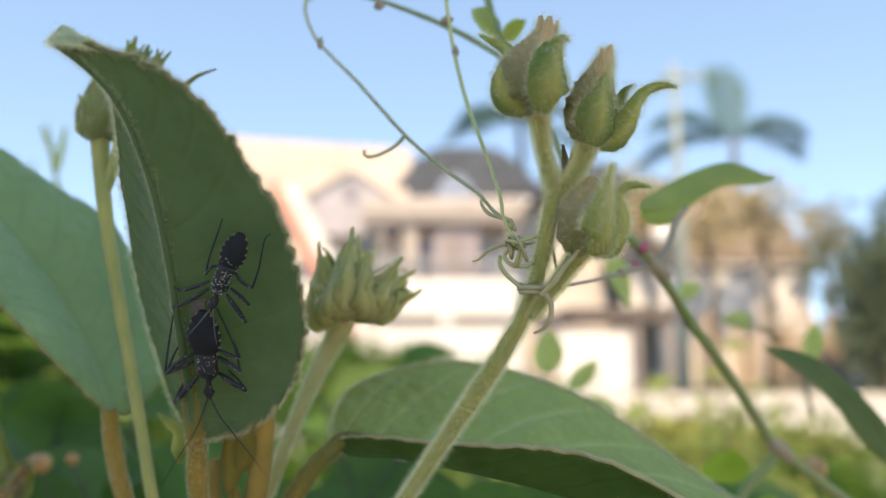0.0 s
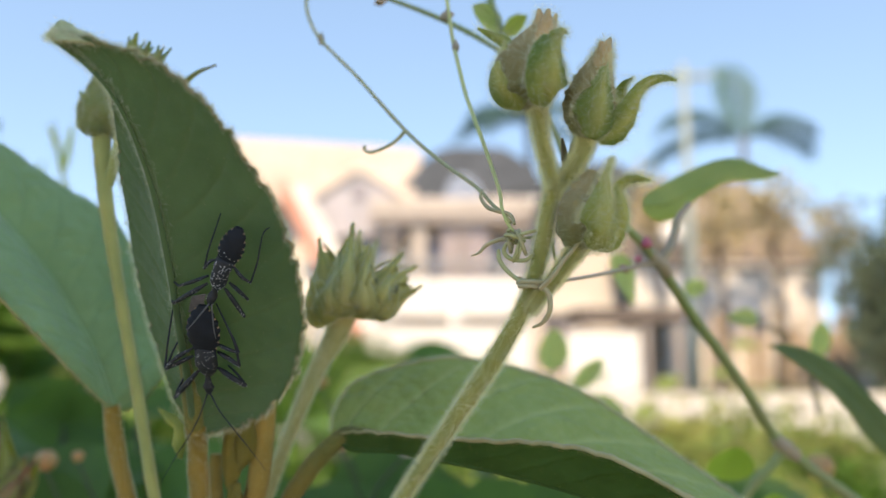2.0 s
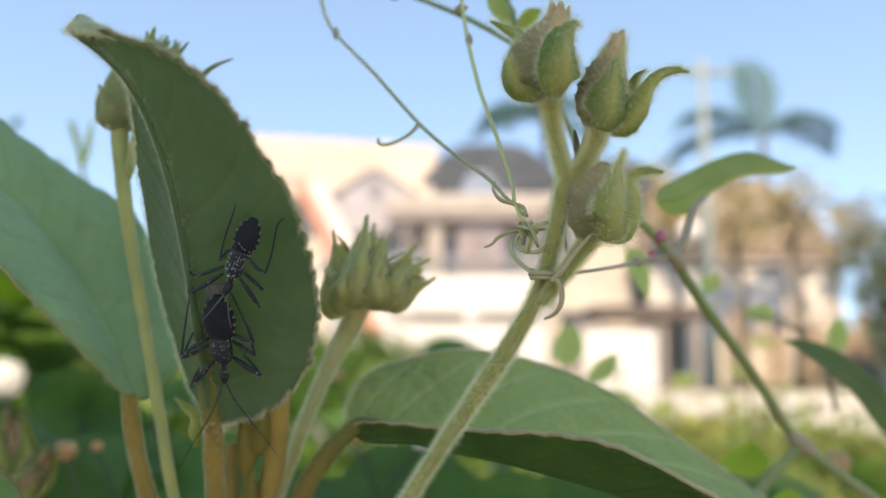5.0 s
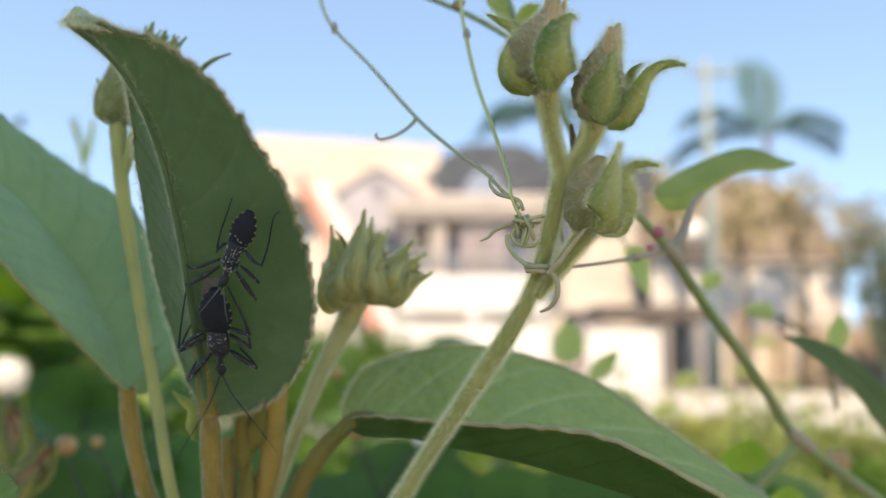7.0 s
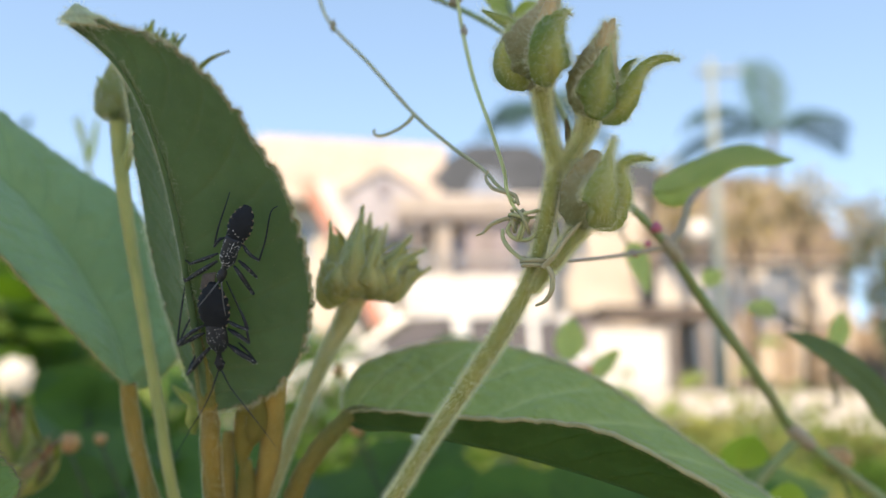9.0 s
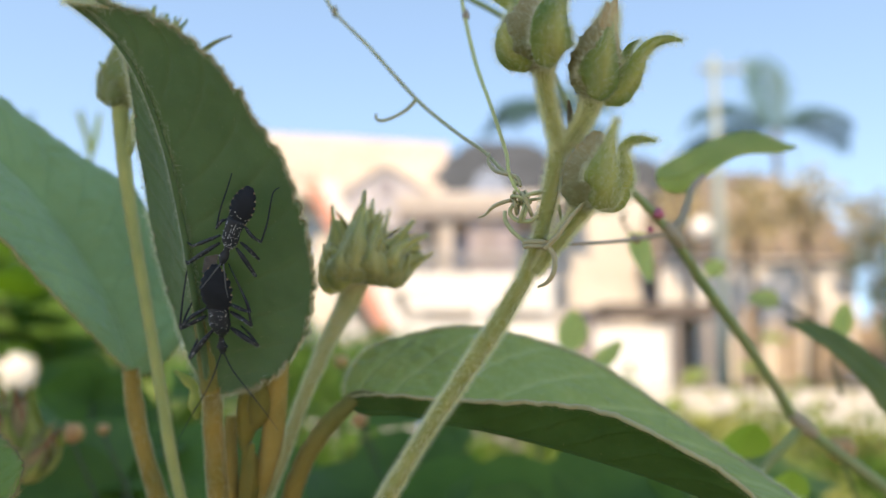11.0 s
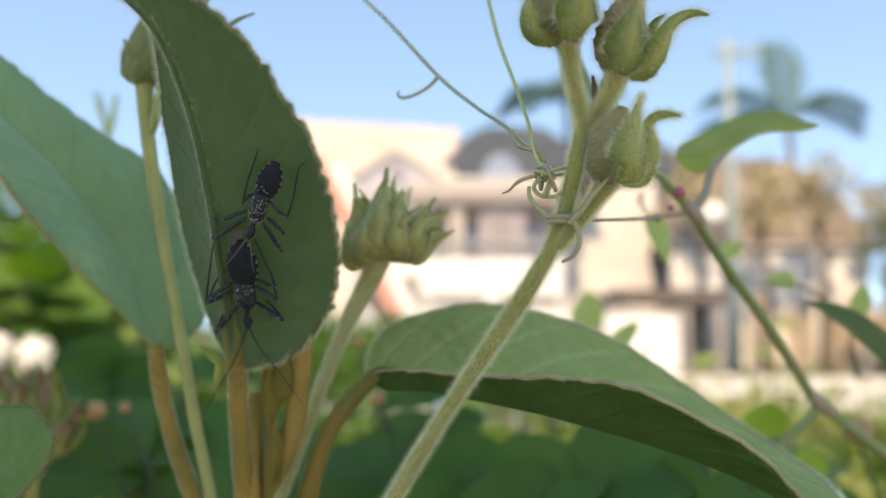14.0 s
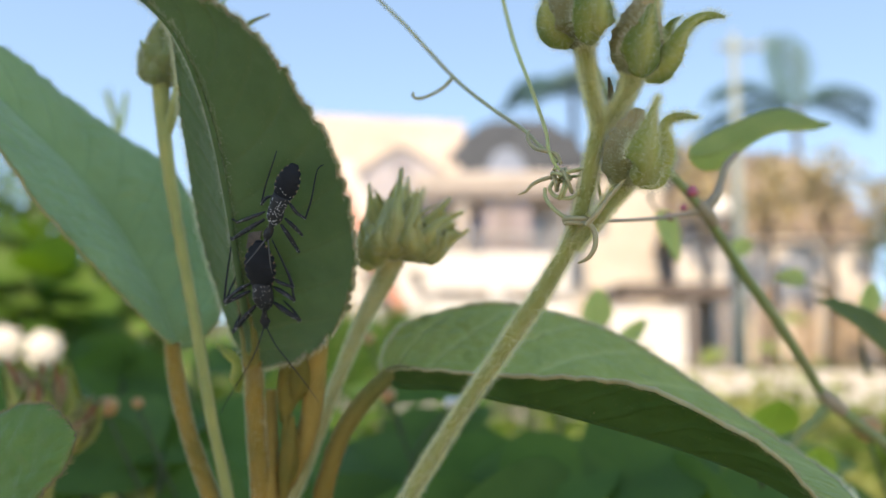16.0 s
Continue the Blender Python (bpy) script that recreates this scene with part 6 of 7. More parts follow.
def garden():
    rng = random.Random(21)
    for x, y, rx, rz, light in ((-1.0, 1.55, 0.36, 0.76, 0), (-1.32, 1.8, 0.4, 0.88, 0), (-0.9, 2.2, 0.5, 0.6, 0), (1.75, 4.9, 0.5, 0.43, 3), (2.15, 5.4, 0.55, 0.42, 4), (2.6, 5.8, 0.6, 0.4, 3), (3.1, 6.2, 0.6, 0.38, 4), (2.35, 6.6, 0.6, 0.45, 3), (-2.35, 3.6, 0.95, 0.98, 0), (-1.75, 2.6, 0.5, 0.85, 0), (-0.85, 1.6, 0.3, 0.7, 0), (-1.12, 1.9, 0.4, 0.74, 1), (-0.25, 2.0, 0.4, 0.58, 0), (0.25, 2.6, 0.4, 0.5, 1), (0.75, 2.4, 0.3, 0.4, 1), (-2.2, 4.4, 1.2, 1.0, 0), (-0.9, 4.6, 0.9, 0.65, 0), (0.3, 5.0, 0.9, 0.55, 0), (1.4, 4.6, 0.7, 0.28, 1), (2.4, 5.2, 0.7, 0.24, 0),
                                (-4.2, 6.9, 1.5, 0.9, 0), (-3.0, 4.4, 1.0, 1.15, 0), (-2.9, 13.2, 1.9, 0.62, 0), (0.2, 14.0, 2.0, 0.55, 0), (2.6, 8.1, 0.75, 0.2, 2), (3.7, 8.3, 0.7, 0.13, 1), (1.95, 5.6, 0.5, 0.3, 1), (0.7, 3.4, 0.34, 0.44, 1), (0.95, 3.1, 0.26, 0.38, 2), (1.25, 3.5, 0.3, 0.42, 1), (1.5, 3.9, 0.4, 0.3, 2), (1.15, 4.6, 0.4, 0.46, 2), (0.58, 2.9, 0.24, 0.38, 2), (0.8, 2.7, 0.2, 0.33, 1), (1.75, 4.2, 0.4, 0.26, 1), (-4.5, 20.5, 2.0, 0.8, 0), (-2.55, 20.9, 1.2, 0.84, 0), (-0.9, 20.6, 0.9, 0.68, 0)):
        clump("shrub", (x, y, 0), rx, rx * 0.8, rz, 4200 if x < -0.7 and y < 4 else 300 if light > 2 else 1500, 0.1 if light > 2 else 0.06 if y < 4.5 else 0.09 if y < 6 else 0.16, (SHRUB_LEAF, SHRUB_LIGHT, SHRUB_STRAW, SHRUB_STRAW, SHRUB_LIGHT)[light], rng, "yellowish green garden shrub" if light else "dense dark green garden shrub", "shrub", "garden shrubs")
    for x, y, h, r in ((11.5, 20.0, 4.9, 1.5), (12.9, 21.0, 4.4, 1.7), (14.4, 19.0, 4.6, 1.8), (16.2, 22.0, 6.5, 2.4)):
        tree = clump("tree", (x, y, 0), r, r, h / 2, 3200, 0.3, TREE_LEAF, rng, "grey-green leafy tree beside the drive", "tree", "garden trees", 7)
        bm = bmesh.new()
        tube(bm, spline([Vector((x, y, 0)), Vector((x + 0.1, y, h * 0.35)), Vector((x - 0.1, y, h * 0.7))], 10), [0.18, 0.12, 0.05], 10, 0.2)
        part("trunk", bm, BARK, tree)


garden()


DRY_LEAF = surface("dry_leaf", (0.46, 0.37, 0.24), (0.27, 0.23, 0.14), 0.7, 1, 30, 0.2, 0.002, 0, 0.2, spread=0.4)


def dry_trees():
    rng = random.Random(23)
    for x, y, h, r in ((6.4, 24.0, 7.6, 0.8), (11.9, 23.8, 6.2, 0.8), (8.0, 23.0, 6.6, 1.0), (9.6, 22.8, 7.0, 1.2)):
        tree = clump("tree", (x, y, h * 0.56), r, r, h * 0.2, 260, 0.36, DRY_LEAF, rng, "thin brownish tree with sparse dry leaves", "tree", "dry trees", 5)
        bm = bmesh.new()
        tube(bm, spline([Vector((x, y, 0)), Vector((x + 0.15, y, h * 0.4)), Vector((x - 0.1, y, h * 0.8))], 10), [0.16, 0.1, 0.04], 10, 0.2)
        part("trunk", bm, BARK, tree)


dry_trees()


def palm(x, y, height, spread, fronds, rng, aims=()):
    """A palm: ringed trunk and arching fronds with hanging leaflets."""
    tree = thing("palm_tree", (x, y, 0), "tall palm with drooping dark haze-blue fronds behind the house", "palm tree", "palms")
    bm = bmesh.new()
    tube(bm, spline([Vector((x, y, 0)), Vector((x + 0.15, y, height * 0.5)), Vector((x, y, height))], 30), [0.24, 0.18, 0.16, 0.15], 10, 0.1)
    part("trunk", bm, BARK, tree)
    top = Vector((x, y, height))
    for k in range(fronds):
        if k < len(aims):
            a, rise = aims[k]
        else:
            a, rise = 2 * math.pi * k / fronds + rng.uniform(-0.3, 0.3), rng.uniform(-0.2, 0.9)
        d = Vector((math.cos(a), math.sin(a), 0))
        long = spread * rng.uniform(0.85, 1.1)
        pts = [top, top + d * long * 0.35 + Vector((0, 0, long * (0.28 * rise + 0.12))), top + d * long * 0.75 + Vector((0, 0, long * (0.42 * rise))), top + d * long * (1.0 - 0.15 * max(0, rise)) + Vector((0, 0, long * (0.45 * rise - 0.25)))]
        if rise > 1.5:
            pts = [top, top + d * 0.1 * long + Vector((0, 0, long * 0.4)), top + d * 0.2 * long + Vector((0, 0, long * 0.8)), top + d * 0.35 * long + Vector((0, 0, long))]
        line = spline(pts, 26)
        bm = bmesh.new()
        tube(bm, line, [0.05, 0.035, 0.012], 5)
        for i in range(2, 26):
            s = i / 26
            ahead = (line[i + 1] - line[i - 1]).normalized() if i < 26 else d
            side = ahead.cross(Vector((0, 0, 1))).normalized()
            l = long * 0.3 * math.sin(math.pi * (0.12 + 0.82 * s))
            for sgn in (-1, 1):
                w = (side * sgn + ahead * 0.7 - Vector((0, 0, 0.45))).normalized()
                a0, mid, end = line[i], line[i] + w * l * 0.5, line[i] + w * l - Vector((0, 0, 0.25 * l))
                across = ahead * 0.04 * long * 0.5
                v = [bm.verts.new(q) for q in (a0 - across * 0.4, a0 + across * 0.4, mid + across, end, mid - across)]
                bm.faces.new(v)
        part("frond", bm, PALM_LEAF, tree, smooth=False)
    return tree


rng = random.Random(31)
palm(13.2, 34.0, 10.7, 4.6, 6, rng, [(0.1, 0.55), (1.4, 2.0), (3.0, 0.6), (2.7, 0.0), (0.3, 0.2), (1.9, 1.8)])
palm(3.2, 31.0, 10.6, 3.2, 9, rng, [(3.1, 0.45), (2.9, 0.1), (0.2, -0.4)])


# ---- house across the garden ----
def window(x0, x1, z0, z1, y, parent, blind=False):
    """A framed window set in a wall's face at y."""
    w = block("window", x0, x1, y + 0.1, y + 0.14, z0, z1, BLUE_GREY if blind else glass, parent, "bluish window")
    t = 0.08
    for a, b, c, d in ((x0 - t, x0, z0 - t, z1 + t), (x1, x1 + t, z0 - t, z1 + t), (x0, x1, z1, z1 + t), (x0, x1, z0 - t, z0), ((x0 + x1) / 2 - 0.03, (x0 + x1) / 2 + 0.03, z0, z1)):
        block("frame", a, b, y - 0.03, y + 0.12, c, d, WHITE, w, bevel=0.008)
    return w


def wall_with_openings(name, x0, x1, y0, y1, z0, z1, holes, material, parent, label=""):
    """A wall along x with rectangular holes (x0, x1, z0, z1) through it."""
    xs = sorted({x0, x1, *[h[0] for h in holes], *[h[1] for h in holes]})
    zs = sorted({z0, z1, *[h[2] for h in holes], *[h[3] for h in holes]})
    bm = bmesh.new()
    for a, b in zip(xs, xs[1:]):
        for c, d in zip(zs, zs[1:]):
            if not any(h[0] <= (a + b) / 2 <= h[1] and h[2] <= (c + d) / 2 <= h[3] for h in holes):
                box(bm, a, b, y0, y1, c, d)
    bmesh.ops.remove_doubles(bm, verts=bm.verts, dist=0.001)
    seen, gone = {}, []
    for f in bm.faces:
        key = tuple(round(c, 3) for c in f.calc_center_median())
        if key in seen:
            gone += [f, seen[key]]
        seen[key] = f
    bmesh.ops.delete(bm, geom=list(set(gone)), context="FACES")
    return part(name, bm, material, parent, label, smooth=False)


def sloped_roof(name, corners, thick, material, parent, label="", rows=0):
    """A roof plane from four corners (eaves left, eaves right, ridge right, ridge left), with rolls of tiles."""
    a, b, c, d = (Vector(p) for p in corners)
    n = (b - a).cross(d - a).normalized()
    bm = bmesh.new()
    lo = [bm.verts.new(p) for p in (a, b, c, d)]
    hi = [bm.verts.new(p + n * thick) for p in (a, b, c, d)]
    bm.faces.new(lo[::-1])
    bm.faces.new(hi)
    for k in range(4):
        bm.faces.new((lo[k], lo[(k + 1) % 4], hi[(k + 1) % 4], hi[k]))
    rolls = []
    for k in range(rows):
        s = (k + 0.5) / rows
        rolls.append([a.lerp(b, s) + n * thick, d.lerp(c, s) + n * thick])
    roof = part(name, bm, material, parent, label, smooth=False)
    for roll in rolls:
        bm = bmesh.new()
        tube(bm, roll, [0.07, 0.07], 6)
        part("tile_roll", bm, material, roof)
    return roof


def hip_roof(name, x0, x1, y0, y1, z0, z1, inset, material, parent, label, sag=0.25):
    """A thick thatched hip roof with a slightly sagging, shaggy slope."""
    bm = bmesh.new()
    n = 10
    rings = []
    for i in range(n + 1):
        s = i / n
        e = inset * s
        dy = (y1 - y0) / 2 * s * 0.97
        z = z0 + (z1 - z0) * (s + sag * s * (s - 1))
        ring = []
        for k in range(40):
            t = k / 40 * 4
            side, f = int(t), t - int(t)
            xa, xb, ya, yb = x0 + e, x1 - e, y0 + dy, y1 - dy
            p = ((xa + (xb - xa) * f, ya), (xb, ya + (yb - ya) * f), (xb - (xb - xa) * f, yb), (xa, yb - (yb - ya) * f))[side]
            ring.append(bm.verts.new((p[0], p[1], z + 0.1 * noise.noise(Vector((p[0] * 2, p[1] * 2, z * 3))))))
        rings.append(ring)
    for a, b in zip(rings, rings[1:]):
        for k in range(40):
            bm.faces.new((a[k], a[(k + 1) % 40], b[(k + 1) % 40], b[k]))
    bm.faces.new(rings[0][::-1])
    bm.faces.new(rings[-1])
    return part(name, bm, material, parent, label)


def house():
    home = thing("house", (-2.5, 28, 0), "cream two-storey house with a balcony and pale tiled roof", "house")
    ground_holes = [(-6.6, -5.4, 0.8, 2.0), (-2.8, -1.4, 0.1, 2.2), (0.2, 1.6, 0.8, 2.1)]
    upper_holes = [(-6.8, -5.6, 4.0, 5.3), (-3.2, -2.2, 3.4, 5.1), (-1.0, 0.6, 3.7, 5.0), (1.0, 1.8, 3.7, 5.0)]
    wall_with_openings("wall", -8.2, 2.6, 26.0, 26.3, 0, 2.95, ground_holes, CREAM, home)
    wall_with_openings("wall", -8.2, 2.6, 26.0, 26.3, 2.95, 6.0, upper_holes, CREAM, home)
    for x0, x1 in ((-8.2, -7.9), (2.3, 2.6)):
        block("wall", x0, x1, 26.3, 33.7, 0, 6.0, CREAM, home)
    block("wall", -8.2, 2.6, 33.7, 34.0, 0, 6.0, CREAM, home)
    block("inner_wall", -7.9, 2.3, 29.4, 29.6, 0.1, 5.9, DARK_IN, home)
    block("floor_slab", -7.9, 2.3, 26.3, 33.7, 2.85, 3.05, WHITE, home)
    for h in ground_holes + upper_holes:
        window(h[0] + 0.09, h[1] - 0.09, h[2] + 0.09, h[3] - 0.09, 26.05, home, blind=h[0] == -1.0)
    # balcony: slab, rail with balusters, columns, beam
    block("balcony_slab", -4.6, 2.4, 24.4, 26.0, 2.8, 3.4, WHITE, home, "white balcony edge")
    block("balcony_skirt", -2.3, 2.35, 24.42, 24.52, 2.2, 2.8, WHITE, home, "white panel under the balcony edge")
    rail = block("balcony_rail", -4.5, 2.3, 24.45, 24.53, 4.0, 4.08, METAL, home)
    for k in range(46):
        x = -4.45 + k * 0.15
        block("baluster", x, x + 0.03, 24.47, 24.5, 3.4, 4.0, METAL, rail, bevel=0.0)
    for x in (-4.4, -2.1, 0.2, 2.15):
        block("column", x, x + 0.28, 24.5, 24.78, 0, 2.8, WHITE, home)
        block("column", x, x + 0.16, 24.5, 24.66, 3.4, 5.25, BEAM, home)
    block("pier", -0.35, 1.2, 24.7, 25.0, 3.4, 5.2, MAUVE_SHADE, home, "broad balcony pier in shade-mauve colour")
    block("pier", -1.3, -0.8, 24.62, 24.9, 3.4, 5.2, FASCIA, home, "grey-brown balcony pier")
    block("balcony_beam", -2.6, 2.6, 24.4, 26.0, 5.2, 5.5, BEAM, home, "weathered brown fascia beam")
    block("balcony_parapet", -2.6, 2.6, 24.35, 26.0, 5.5, 6.0, FASCIA, home, "weathered grey-brown parapet over the beam")
    # pale tiled roof over the west part, with a dormer in shade-grey colour
    sloped_roof("roof", ((-8.6, 25.0, 5.95), (-1.2, 25.0, 5.95), (-1.2, 29.5, 8.85), (-8.6, 29.5, 9.35)), 0.15, ROOF_PALE, home, "pale cream tiled roof", 28)
    sloped_roof("roof", ((-1.2, 34.5, 5.95), (-8.6, 34.5, 5.95), (-8.6, 29.5, 9.35), (-1.2, 29.5, 8.85)), 0.15, ROOF_PALE, home)
    bm = bmesh.new()
    v = [bm.verts.new(p) for p in ((-1.25, 25.2, 6.0), (-1.25, 34.3, 6.0), (-1.25, 29.5, 8.8), (-1.45, 25.2, 6.0), (-1.45, 34.3, 6.0), (-1.45, 29.5, 8.8))]
    for f in ((0, 1, 2), (5, 4, 3), (0, 3, 4, 1), (1, 4, 5, 2), (2, 5, 3, 0)):
        bm.faces.new([v[k] for k in f])
    part("gable", bm, CREAM, home, smooth=False)
    dormer = block("dormer", -4.5, -1.6, 24.9, 28.5, 4.9, 5.95, LILAC_SHADE, home, "gable in shade-coloured lilac-grey with a small dark window")
    bm = bmesh.new()
    v = [bm.verts.new(p) for y in (24.9, 28.5) for p in ((-4.7, y, 5.95), (-1.4, y, 5.95), (-3.05, y, 7.0))]
    for f in ((0, 1, 2), (5, 4, 3), (0, 3, 4, 1), (1, 4, 5, 2), (2, 5, 3, 0)):
        bm.faces.new([v[k] for k in f])
    part("gable", bm, LILAC_SHADE, dormer, smooth=False)
    for x, z in ((-4.95, 5.9), (-1.15, 5.9)):
        bm = bmesh.new()
        tube(bm, [Vector((x, 24.8, z)), Vector((-3.05, 24.8, 7.12))], [0.11, 0.11], 6)
        part("bargeboard", bm, ROOF_PALE, dormer, smooth=False)
    block("dormer_window", -3.3, -2.8, 24.84, 24.9, 6.1, 6.6, DARK_IN, dormer)
    # flat roof and dark thatch over the east part
    block("roof_slab", -1.2, 2.9, 24.9, 34.2, 5.95, 6.15, WHITE, home)
    hip_roof("roof", -1.95, 3.6, 25.3, 31.5, 6.16, 8.75, 1.75, THATCH, home, "dark rounded thatch over the balcony", -0.5)
    bm = bmesh.new()
    arch = [(0.06, 0.0), (0.14, 0.4), (0.3, 0.68), (0.5, 0.78), (0.7, 0.66), (0.86, 0.36), (0.94, 0.0)]
    front, rear = ([bm.verts.new((-0.35 + 1.5 * u, y, 6.17 + 1.05 * w)) for u, w in arch] for y in (25.0, 26.4))
    bm.faces.new(front)
    bm.faces.new(rear[::-1])
    for k in range(7):
        bm.faces.new((front[k], rear[k], rear[(k + 1) % 7], front[(k + 1) % 7]))
    part("roof_gable", bm, GABLE_BLUE, home, "small arched gable in shade-blue colour under the thatch", smooth=False)
    # outer stair with pink coping
    stair = thing("stair", (-4.1, 24.0, 0), "white outer stair with a pink coping", "stair")
    bm = bmesh.new()
    v = [bm.verts.new(p) for y in (23.7, 24.1) for p in ((-5.35, y, 6.3), (-4.6, y, 6.3), (-2.9, y, 3.2), (-1.8, y, 1.0), (-2.55, y, 1.0), (-3.7, y, 3.2))]
    for f in ((0, 1, 2, 5), (2, 3, 4, 5)):
        bm.faces.new([v[k] for k in f][::-1])
        bm.faces.new([v[k + 6] for k in f])
    for k in range(6):
        bm.faces.new((v[k], v[(k + 1) % 6], v[(k + 1) % 6 + 6], v[k + 6]))
    part("string_wall", bm, WHITE, stair, smooth=False)
    bm = bmesh.new()
    tube(bm, [Vector((-5.35, 23.72, 6.3)), Vector((-4.0, 23.72, 3.75)), Vector((-2.85, 23.72, 1.55))], [0.24, 0.24, 0.26], 6)
    part("coping", bm, BRICK_PINK, stair, "pink coping", smooth=False)
    for k in range(17):
        block("step", -2.7 - k * 0.14, -2.4 - k * 0.14, 24.1, 25.0, 0.0 if k < 1 else 0.17 * k, 0.17 * (k + 1), WHITE, stair, bevel=0.01)


house()


def pavilions():
    one = thing("thatched_house", (6.8, 37, 0), "tall cream house with a dark thatched roof", "house")
    block("wall", 4.4, 9.2, 35.4, 38.6, 0, 8.1, CREAM, one)
    hip_roof("roof", 4.0, 9.8, 34.8, 39.4, 7.8, 10.3, 1.7, THATCH, one, "dark thatched roof", -0.4)
    two = thing("white_wing", (3.6, 27, 0), "tall cream wing with a flat roof", "house")
    wall_with_openings("wall", 2.7, 5.85, 27.0, 27.3, 0, 6.4, [(3.2, 4.4, 0.2, 2.4)], CREAM, two)
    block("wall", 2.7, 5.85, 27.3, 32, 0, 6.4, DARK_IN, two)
    block("parapet", 2.6, 5.9, 26.9, 32, 6.4, 6.7, BEAM, two)
    three = thing("pavilion", (9.0, 26, 0), "cream pavilion under a large brown thatched roof", "house")
    holes = [(9.6, 10.4, 1.0, 2.2)]
    wall_with_openings("wall", 5.9, 12.0, 25.15, 25.4, 0, 4.0, holes, WHITE, three)
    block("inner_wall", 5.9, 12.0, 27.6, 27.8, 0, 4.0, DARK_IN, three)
    hip_roof("roof", 5.5, 12.5, 25.05, 32.0, 3.75, 7.5, 2.0, THATCH_WARM, three, "brown rounded thatched roof", -0.55)
    for x in (6.2, 8.2, 10.2, 11.8):
        block("post", x, x + 0.16, 24.9, 25.06, 0, 3.9, CREAM, three)
    window(9.7, 10.3, 1.1, 2.1, 25.2, three)
    pergola = thing("pergola", (5.8, 23, 0), "low dark timber pergola beside a white wall", "pergola")
    block("roof", 3.7, 6.8, 22.4, 24.6, 1.95, 2.4, DARK_WOOD, pergola)
    block("rear_wall", 5.35, 7.7, 24.4, 24.6, 0, 1.95, WHITE, pergola)
    for x in (3.8, 5.6, 6.5, 7.5):
        block("post", x, x + 0.18, 22.5, 22.68, 0, 2.0, BEAM, pergola)
    for x0, x1, y, z in ((-2.0, 2.2, 21.5, 1.82), (3.3, 5.35, 22.0, 1.66)):
        wall = thing("garden_wall", (x0, y, 0), "white plastered garden wall with a shadow-grey flat coping", "wall", "garden walls")
        block("body", x0, x1, y, y + 0.22, 0, z, WHITE, wall)
        # The coping takes a grey-brown colour to draw the shadow line of the wall top.
        block("coping", x0 - 0.05, x1 + 0.05, y - 0.05, y + 0.27, z, z + 0.09, FASCIA, wall)
    pole = thing("utility_pole", (6.95, 22.2, 0), "tall pale painted pole with a crossarm", "utility pole")
    bm = bmesh.new()
    tube(bm, [Vector((6.95, 22.2, 0)), Vector((6.95, 22.2, 5)), Vector((6.95, 22.2, 9.7))], [0.17, 0.14, 0.11], 12)
    part("shaft", bm, POLE, pole)
    block("crossarm", 6.5, 7.8, 22.12, 22.28, 9.2, 9.38, POLE, pole)
    # Arm and white globe are made up, to give the disc of a glint.
    block("glint_arm", 6.45, 6.9, 22.17, 22.23, 4.87, 4.93, POLE, pole)
    bm = bmesh.new()
    bmesh.ops.create_uvsphere(bm, u_segments=20, v_segments=12, radius=0.32, matrix=Matrix.Translation((6.42, 22.2, 4.52)))
    globe = part("glint_globe", bm, WHITE, pole, "white globe under the arm, added for a bright glint")
    bm = bmesh.new()
    tube(bm, [Vector((6.42, 22.2, 4.82)), Vector((6.42, 22.2, 4.88)), Vector((6.5, 22.2, 4.9))], [0.09, 0.06, 0.03], 10)
    part("glint_neck", bm, METAL, globe)
    pillar = thing("garden_pillar", (0.1, 23.6, 0), "white round-topped plaster pillar before the balcony", "pillar")
    bm = bmesh.new()
    tube(bm, spline([Vector((0.1, 23.6, 0)), Vector((0.1, 23.6, 1.6)), Vector((0.1, 23.6, 3.15))], 24), [0.26, 0.23, 0.22, 0.22, 0.23, 0.24, 0.2, 0.08], 18, 0.02)
    part("shaft", bm, WHITE, pillar)
    bm = bmesh.new()
    box(bm, -0.22, 0.42, 23.28, 23.92, 0, 0.3, 0.02)
    part("plinth", bm, CREAM, pillar, smooth=False)
    rng = random.Random(44)
    screen = thing("timber_screen", (8.0, 23.6, 0), "weathered brown plank screen with pale posts beside the drive", "fence")
    x = 8.0
    while x < 14.2:
        w = rng.uniform(0.14, 0.3)
        if rng.random() < 0.86:
            block("plank", x, x + w, 23.6, 23.64, 0.1, rng.uniform(1.5, 2.5), TIMBER, screen, bevel=0.0)
        x += w + 0.02
    for x in (8.2, 9.6, 11.0, 12.4, 13.0, 14.1):
        block("post", x, x + 0.2, 23.4, 23.6, 0, 2.6, BRICK_PINK if x == 13.0 else CREAM, screen)
    block("rail", 8.0, 14.3, 23.64, 23.74, 1.7, 1.8, BEAM, screen)


pavilions()


# ---- the car that drives past on the road ----
CAR_Y, ROAD_TOP = 10.0, 0.09


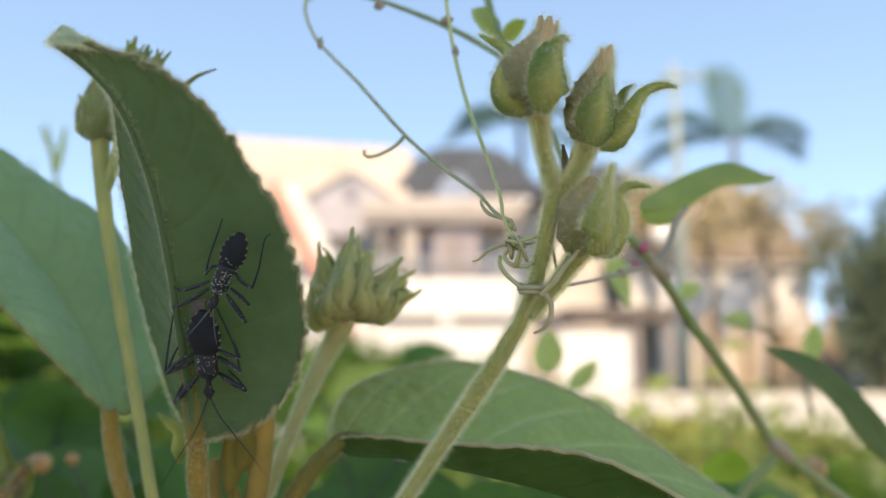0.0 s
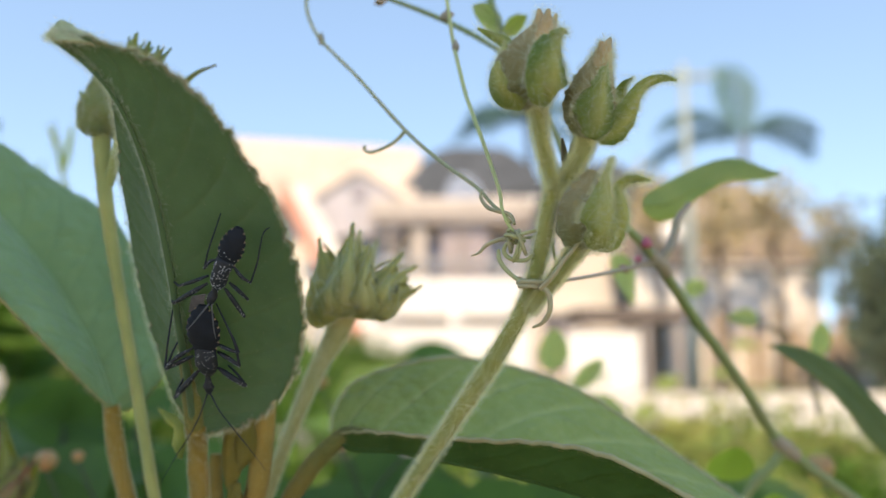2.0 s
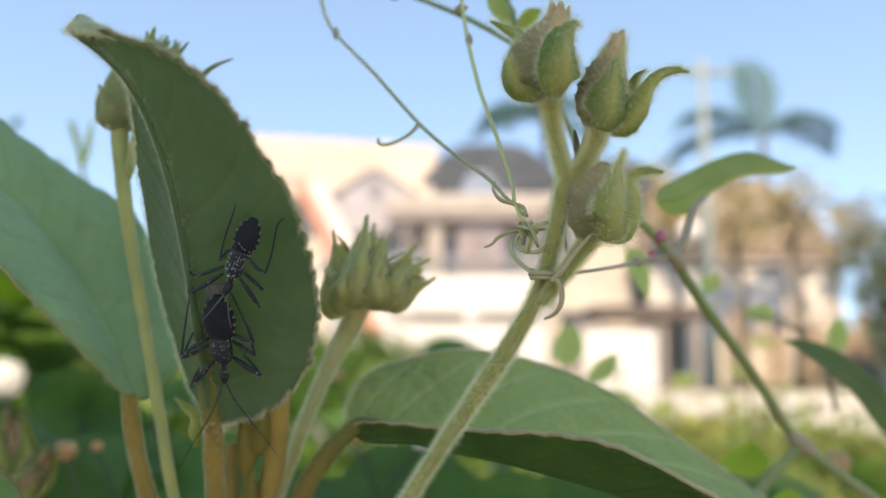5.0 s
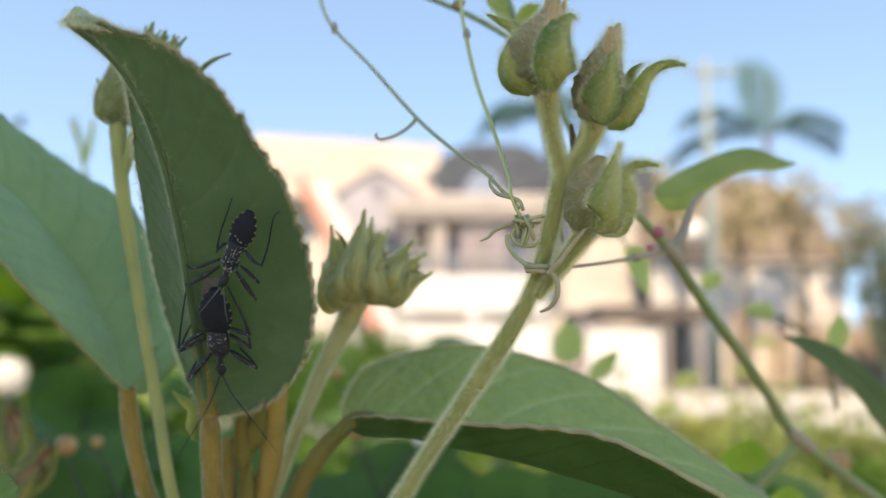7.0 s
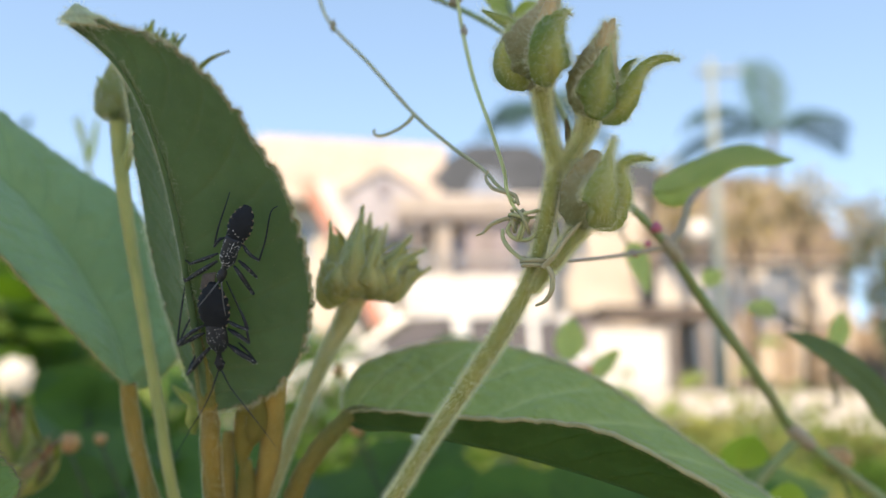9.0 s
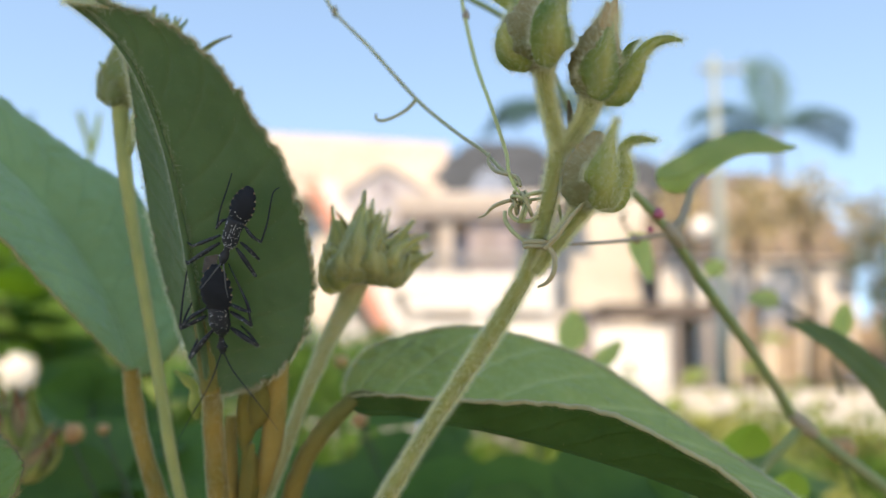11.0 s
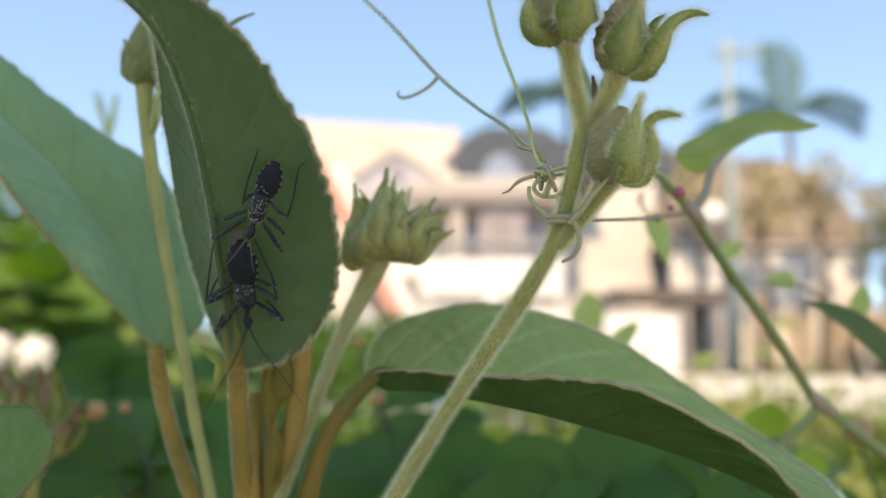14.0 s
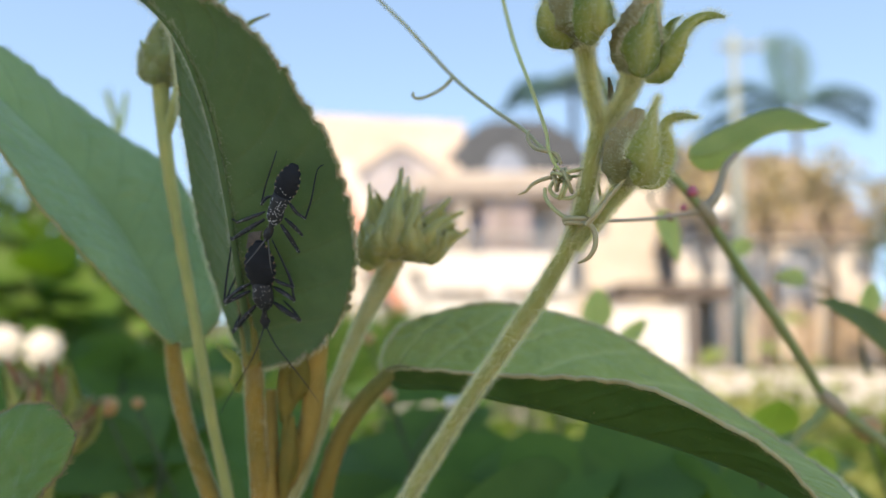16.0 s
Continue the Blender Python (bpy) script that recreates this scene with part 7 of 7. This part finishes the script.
def car():
    """A small hatchback heading west, built with its middle pillar at x = 0."""
    it = thing("car", (0, CAR_Y, ROAD_TOP), "white compact hatchback with tinted windows driving past", "car")
    at = lambda x, y, z: Vector((x, CAR_Y + y, ROAD_TOP + z))

    def hull(name, rows, material, label=""):
        """A rounded shell through rows of (x, half width, low, high)."""
        bm, rings = bmesh.new(), []
        for x, hw, low, high in rows:
            ring = []
            for k in range(24):
                a = 2 * math.pi * k / 24
                c, d = math.cos(a), math.sin(a)
                ring.append(bm.verts.new(at(x, hw * math.copysign(abs(c) ** 0.4, c), (low + high) / 2 + (high - low) / 2 * math.copysign(abs(d) ** 0.5, d))))
            rings.append(ring)
        for a, b in zip(rings, rings[1:]):
            for k in range(24):
                bm.faces.new((a[k], a[(k + 1) % 24], b[(k + 1) % 24], b[k]))
        bm.faces.new(rings[0][::-1])
        bm.faces.new(rings[-1])
        return part(name, bm, material, it, label)

    def panel(name, corners, material, parent, thick=4.0):
        bm = bmesh.new()
        bm.faces.new([bm.verts.new(at(*p)) for p in corners])
        ob = part(name, bm, material, parent, smooth=False)
        solid(ob, thick)
        return ob

    body = hull("body", [(-2.5, 0.5, 0.42, 0.6), (-2.45, 0.68, 0.27, 0.68), (-2.25, 0.79, 0.2, 0.78), (-1.9, 0.84, 0.18, 0.86), (-1.45, 0.85, 0.18, 0.92), (-0.6, 0.86, 0.18, 0.94),
                         (0.4, 0.86, 0.18, 0.95), (1.05, 0.85, 0.2, 0.96), (1.4, 0.8, 0.25, 0.95), (1.52, 0.66, 0.36, 0.88)], CAR_PAINT)
    hull("roof", [(-0.72, 0.52, 1.42, 1.45), (-0.6, 0.6, 1.42, 1.48), (-0.1, 0.63, 1.43, 1.52), (0.6, 0.63, 1.42, 1.51), (1.15, 0.6, 1.38, 1.46), (1.3, 0.5, 1.36, 1.4)], CAR_PAINT)
    hull("cabin", [(-1.2, 0.6, 0.88, 0.96), (-0.62, 0.58, 0.88, 1.4), (1.1, 0.58, 0.88, 1.38), (1.36, 0.6, 0.88, 0.98)], RUBBER, "dark cabin lining")
    panel("windscreen", [(-1.42, -0.7, 0.93), (-1.42, 0.7, 0.93), (-0.68, 0.56, 1.44), (-0.68, -0.56, 1.44)], CAR_GLASS, it)
    panel("rear_window", [(1.44, 0.68, 0.97), (1.44, -0.68, 0.97), (1.26, -0.56, 1.38), (1.26, 0.56, 1.38)], CAR_GLASS, it)
    for g in (-1, 1):
        side = lambda x, z: (x, g * (0.79 - 0.3 * (z - 0.94)), z)
        for a, b, c, d in ((-1.2, -0.12, -0.12, -0.6), (0.12, 0.82, 0.8, 0.12), (0.94, 1.36, 1.2, 0.92)):
            panel("side_window", [side(a, 0.95), side(b, 0.95), side(c, 1.42), side(d, 1.42)], CAR_GLASS, it)
        for a, b, r in ((-1.4, -0.68, 0.05), (0.0, 0.0, 0.11), (0.88, 0.86, 0.06), (1.46, 1.24, 0.08)):
            bm = bmesh.new()
            tube(bm, [at(*side(a, 0.9)), at(*side((a + b) / 2, 1.2)), at(*side(b, 1.46))], [r, r, r], 8, flat=0.8)
            part("pillar", bm, CAR_PAINT, it, smooth=False)
        part("headlight", bmesh_ball(at(-2.36, g * 0.62, 0.62), (0.14, 0.16, 0.09)), HEADLIGHT, it, "clear headlight")
        part("tail_light", bmesh_ball(at(1.44, g * 0.7, 0.8), (0.09, 0.09, 0.14)), TAIL_RED, it, "red tail light")
        mirror = part("wing_mirror", bmesh_ball(at(-0.95, g * 0.95, 1.0), (0.07, 0.1, 0.075)), CAR_PAINT, it)
        bm = bmesh.new()
        tube(bm, [at(-0.95, g * 0.82, 0.93), at(-0.95, g * 0.88, 0.97), at(-0.95, g * 0.93, 1.0)], [0.03, 0.025, 0.02], 8)
        part("mirror_arm", bm, RUBBER, mirror)
        for x in (-0.25, 0.66):
            part("door_handle", box(bmesh.new(), x, x + 0.16, CAR_Y + g * 0.868 - 0.012, CAR_Y + g * 0.868 + 0.012, ROAD_TOP + 0.8, ROAD_TOP + 0.83, 0.006), CAR_PAINT, it, smooth=False)
        part("sill", box(bmesh.new(), -1.35, 0.5, CAR_Y + g * 0.845 - 0.02, CAR_Y + g * 0.845 + 0.02, ROAD_TOP + 0.2, ROAD_TOP + 0.3, 0.01), RUBBER, it, "black plastic sill", smooth=False)
        for x in (-1.75, 0.9):
            wheel = part("wheel", wheel_drum(at(x, g * 0.78, 0.31), 0.3, 0.1), RUBBER, it)
            part("tyre", wheel_drum(at(x, g * 0.78, 0.31), 0.31, 0.2), RUBBER, wheel, "black rubber tyre")
            part("rim", wheel_drum(at(x, g * 0.8, 0.31), 0.2, 0.185), RIM_GREY, wheel, "grey wheel rim")
    part("grille", box(bmesh.new(), -2.512, -2.46, CAR_Y - 0.42, CAR_Y + 0.42, ROAD_TOP + 0.4, ROAD_TOP + 0.52, 0.01), RUBBER, it, "black grille", smooth=False)
    return it


def bmesh_ball(centre, radii):
    bm = bmesh.new()
    bmesh.ops.create_uvsphere(bm, u_segments=16, v_segments=10, radius=1, matrix=Matrix.LocRotScale(centre, None, Vector(radii)))
    return bm


def wheel_drum(centre, radius, wide):
    bm = bmesh.new()
    bmesh.ops.create_cone(bm, cap_ends=True, segments=28, radius1=radius, radius2=radius, depth=wide, matrix=Matrix.Translation(centre) @ Matrix.Rotation(math.pi / 2, 4, "X"))
    bmesh.ops.bevel(bm, geom=[e for e in bm.edges if len(e.link_faces) == 2 and any(len(f.verts) > 4 for f in e.link_faces)], offset=0.025, segments=2, affect="EDGES")
    return bm


passing_car = car()


def motions():
    """The car drives past from east to west; the bugs and plants hold still."""
    walk(passing_car, [(t, pose(-0.17 - 16.2 * (t - 9.0), CAR_Y, ROAD_TOP)) for t in (0.0, 1.0, 2.0, 3.0, 4.0, 5.0, 6.0, 7.0, 8.0, 8.5, 9.0, 9.5, 10.0, 11.0, 12.0, 13.0, 14.0, 15.0, 16.0)])


motions()
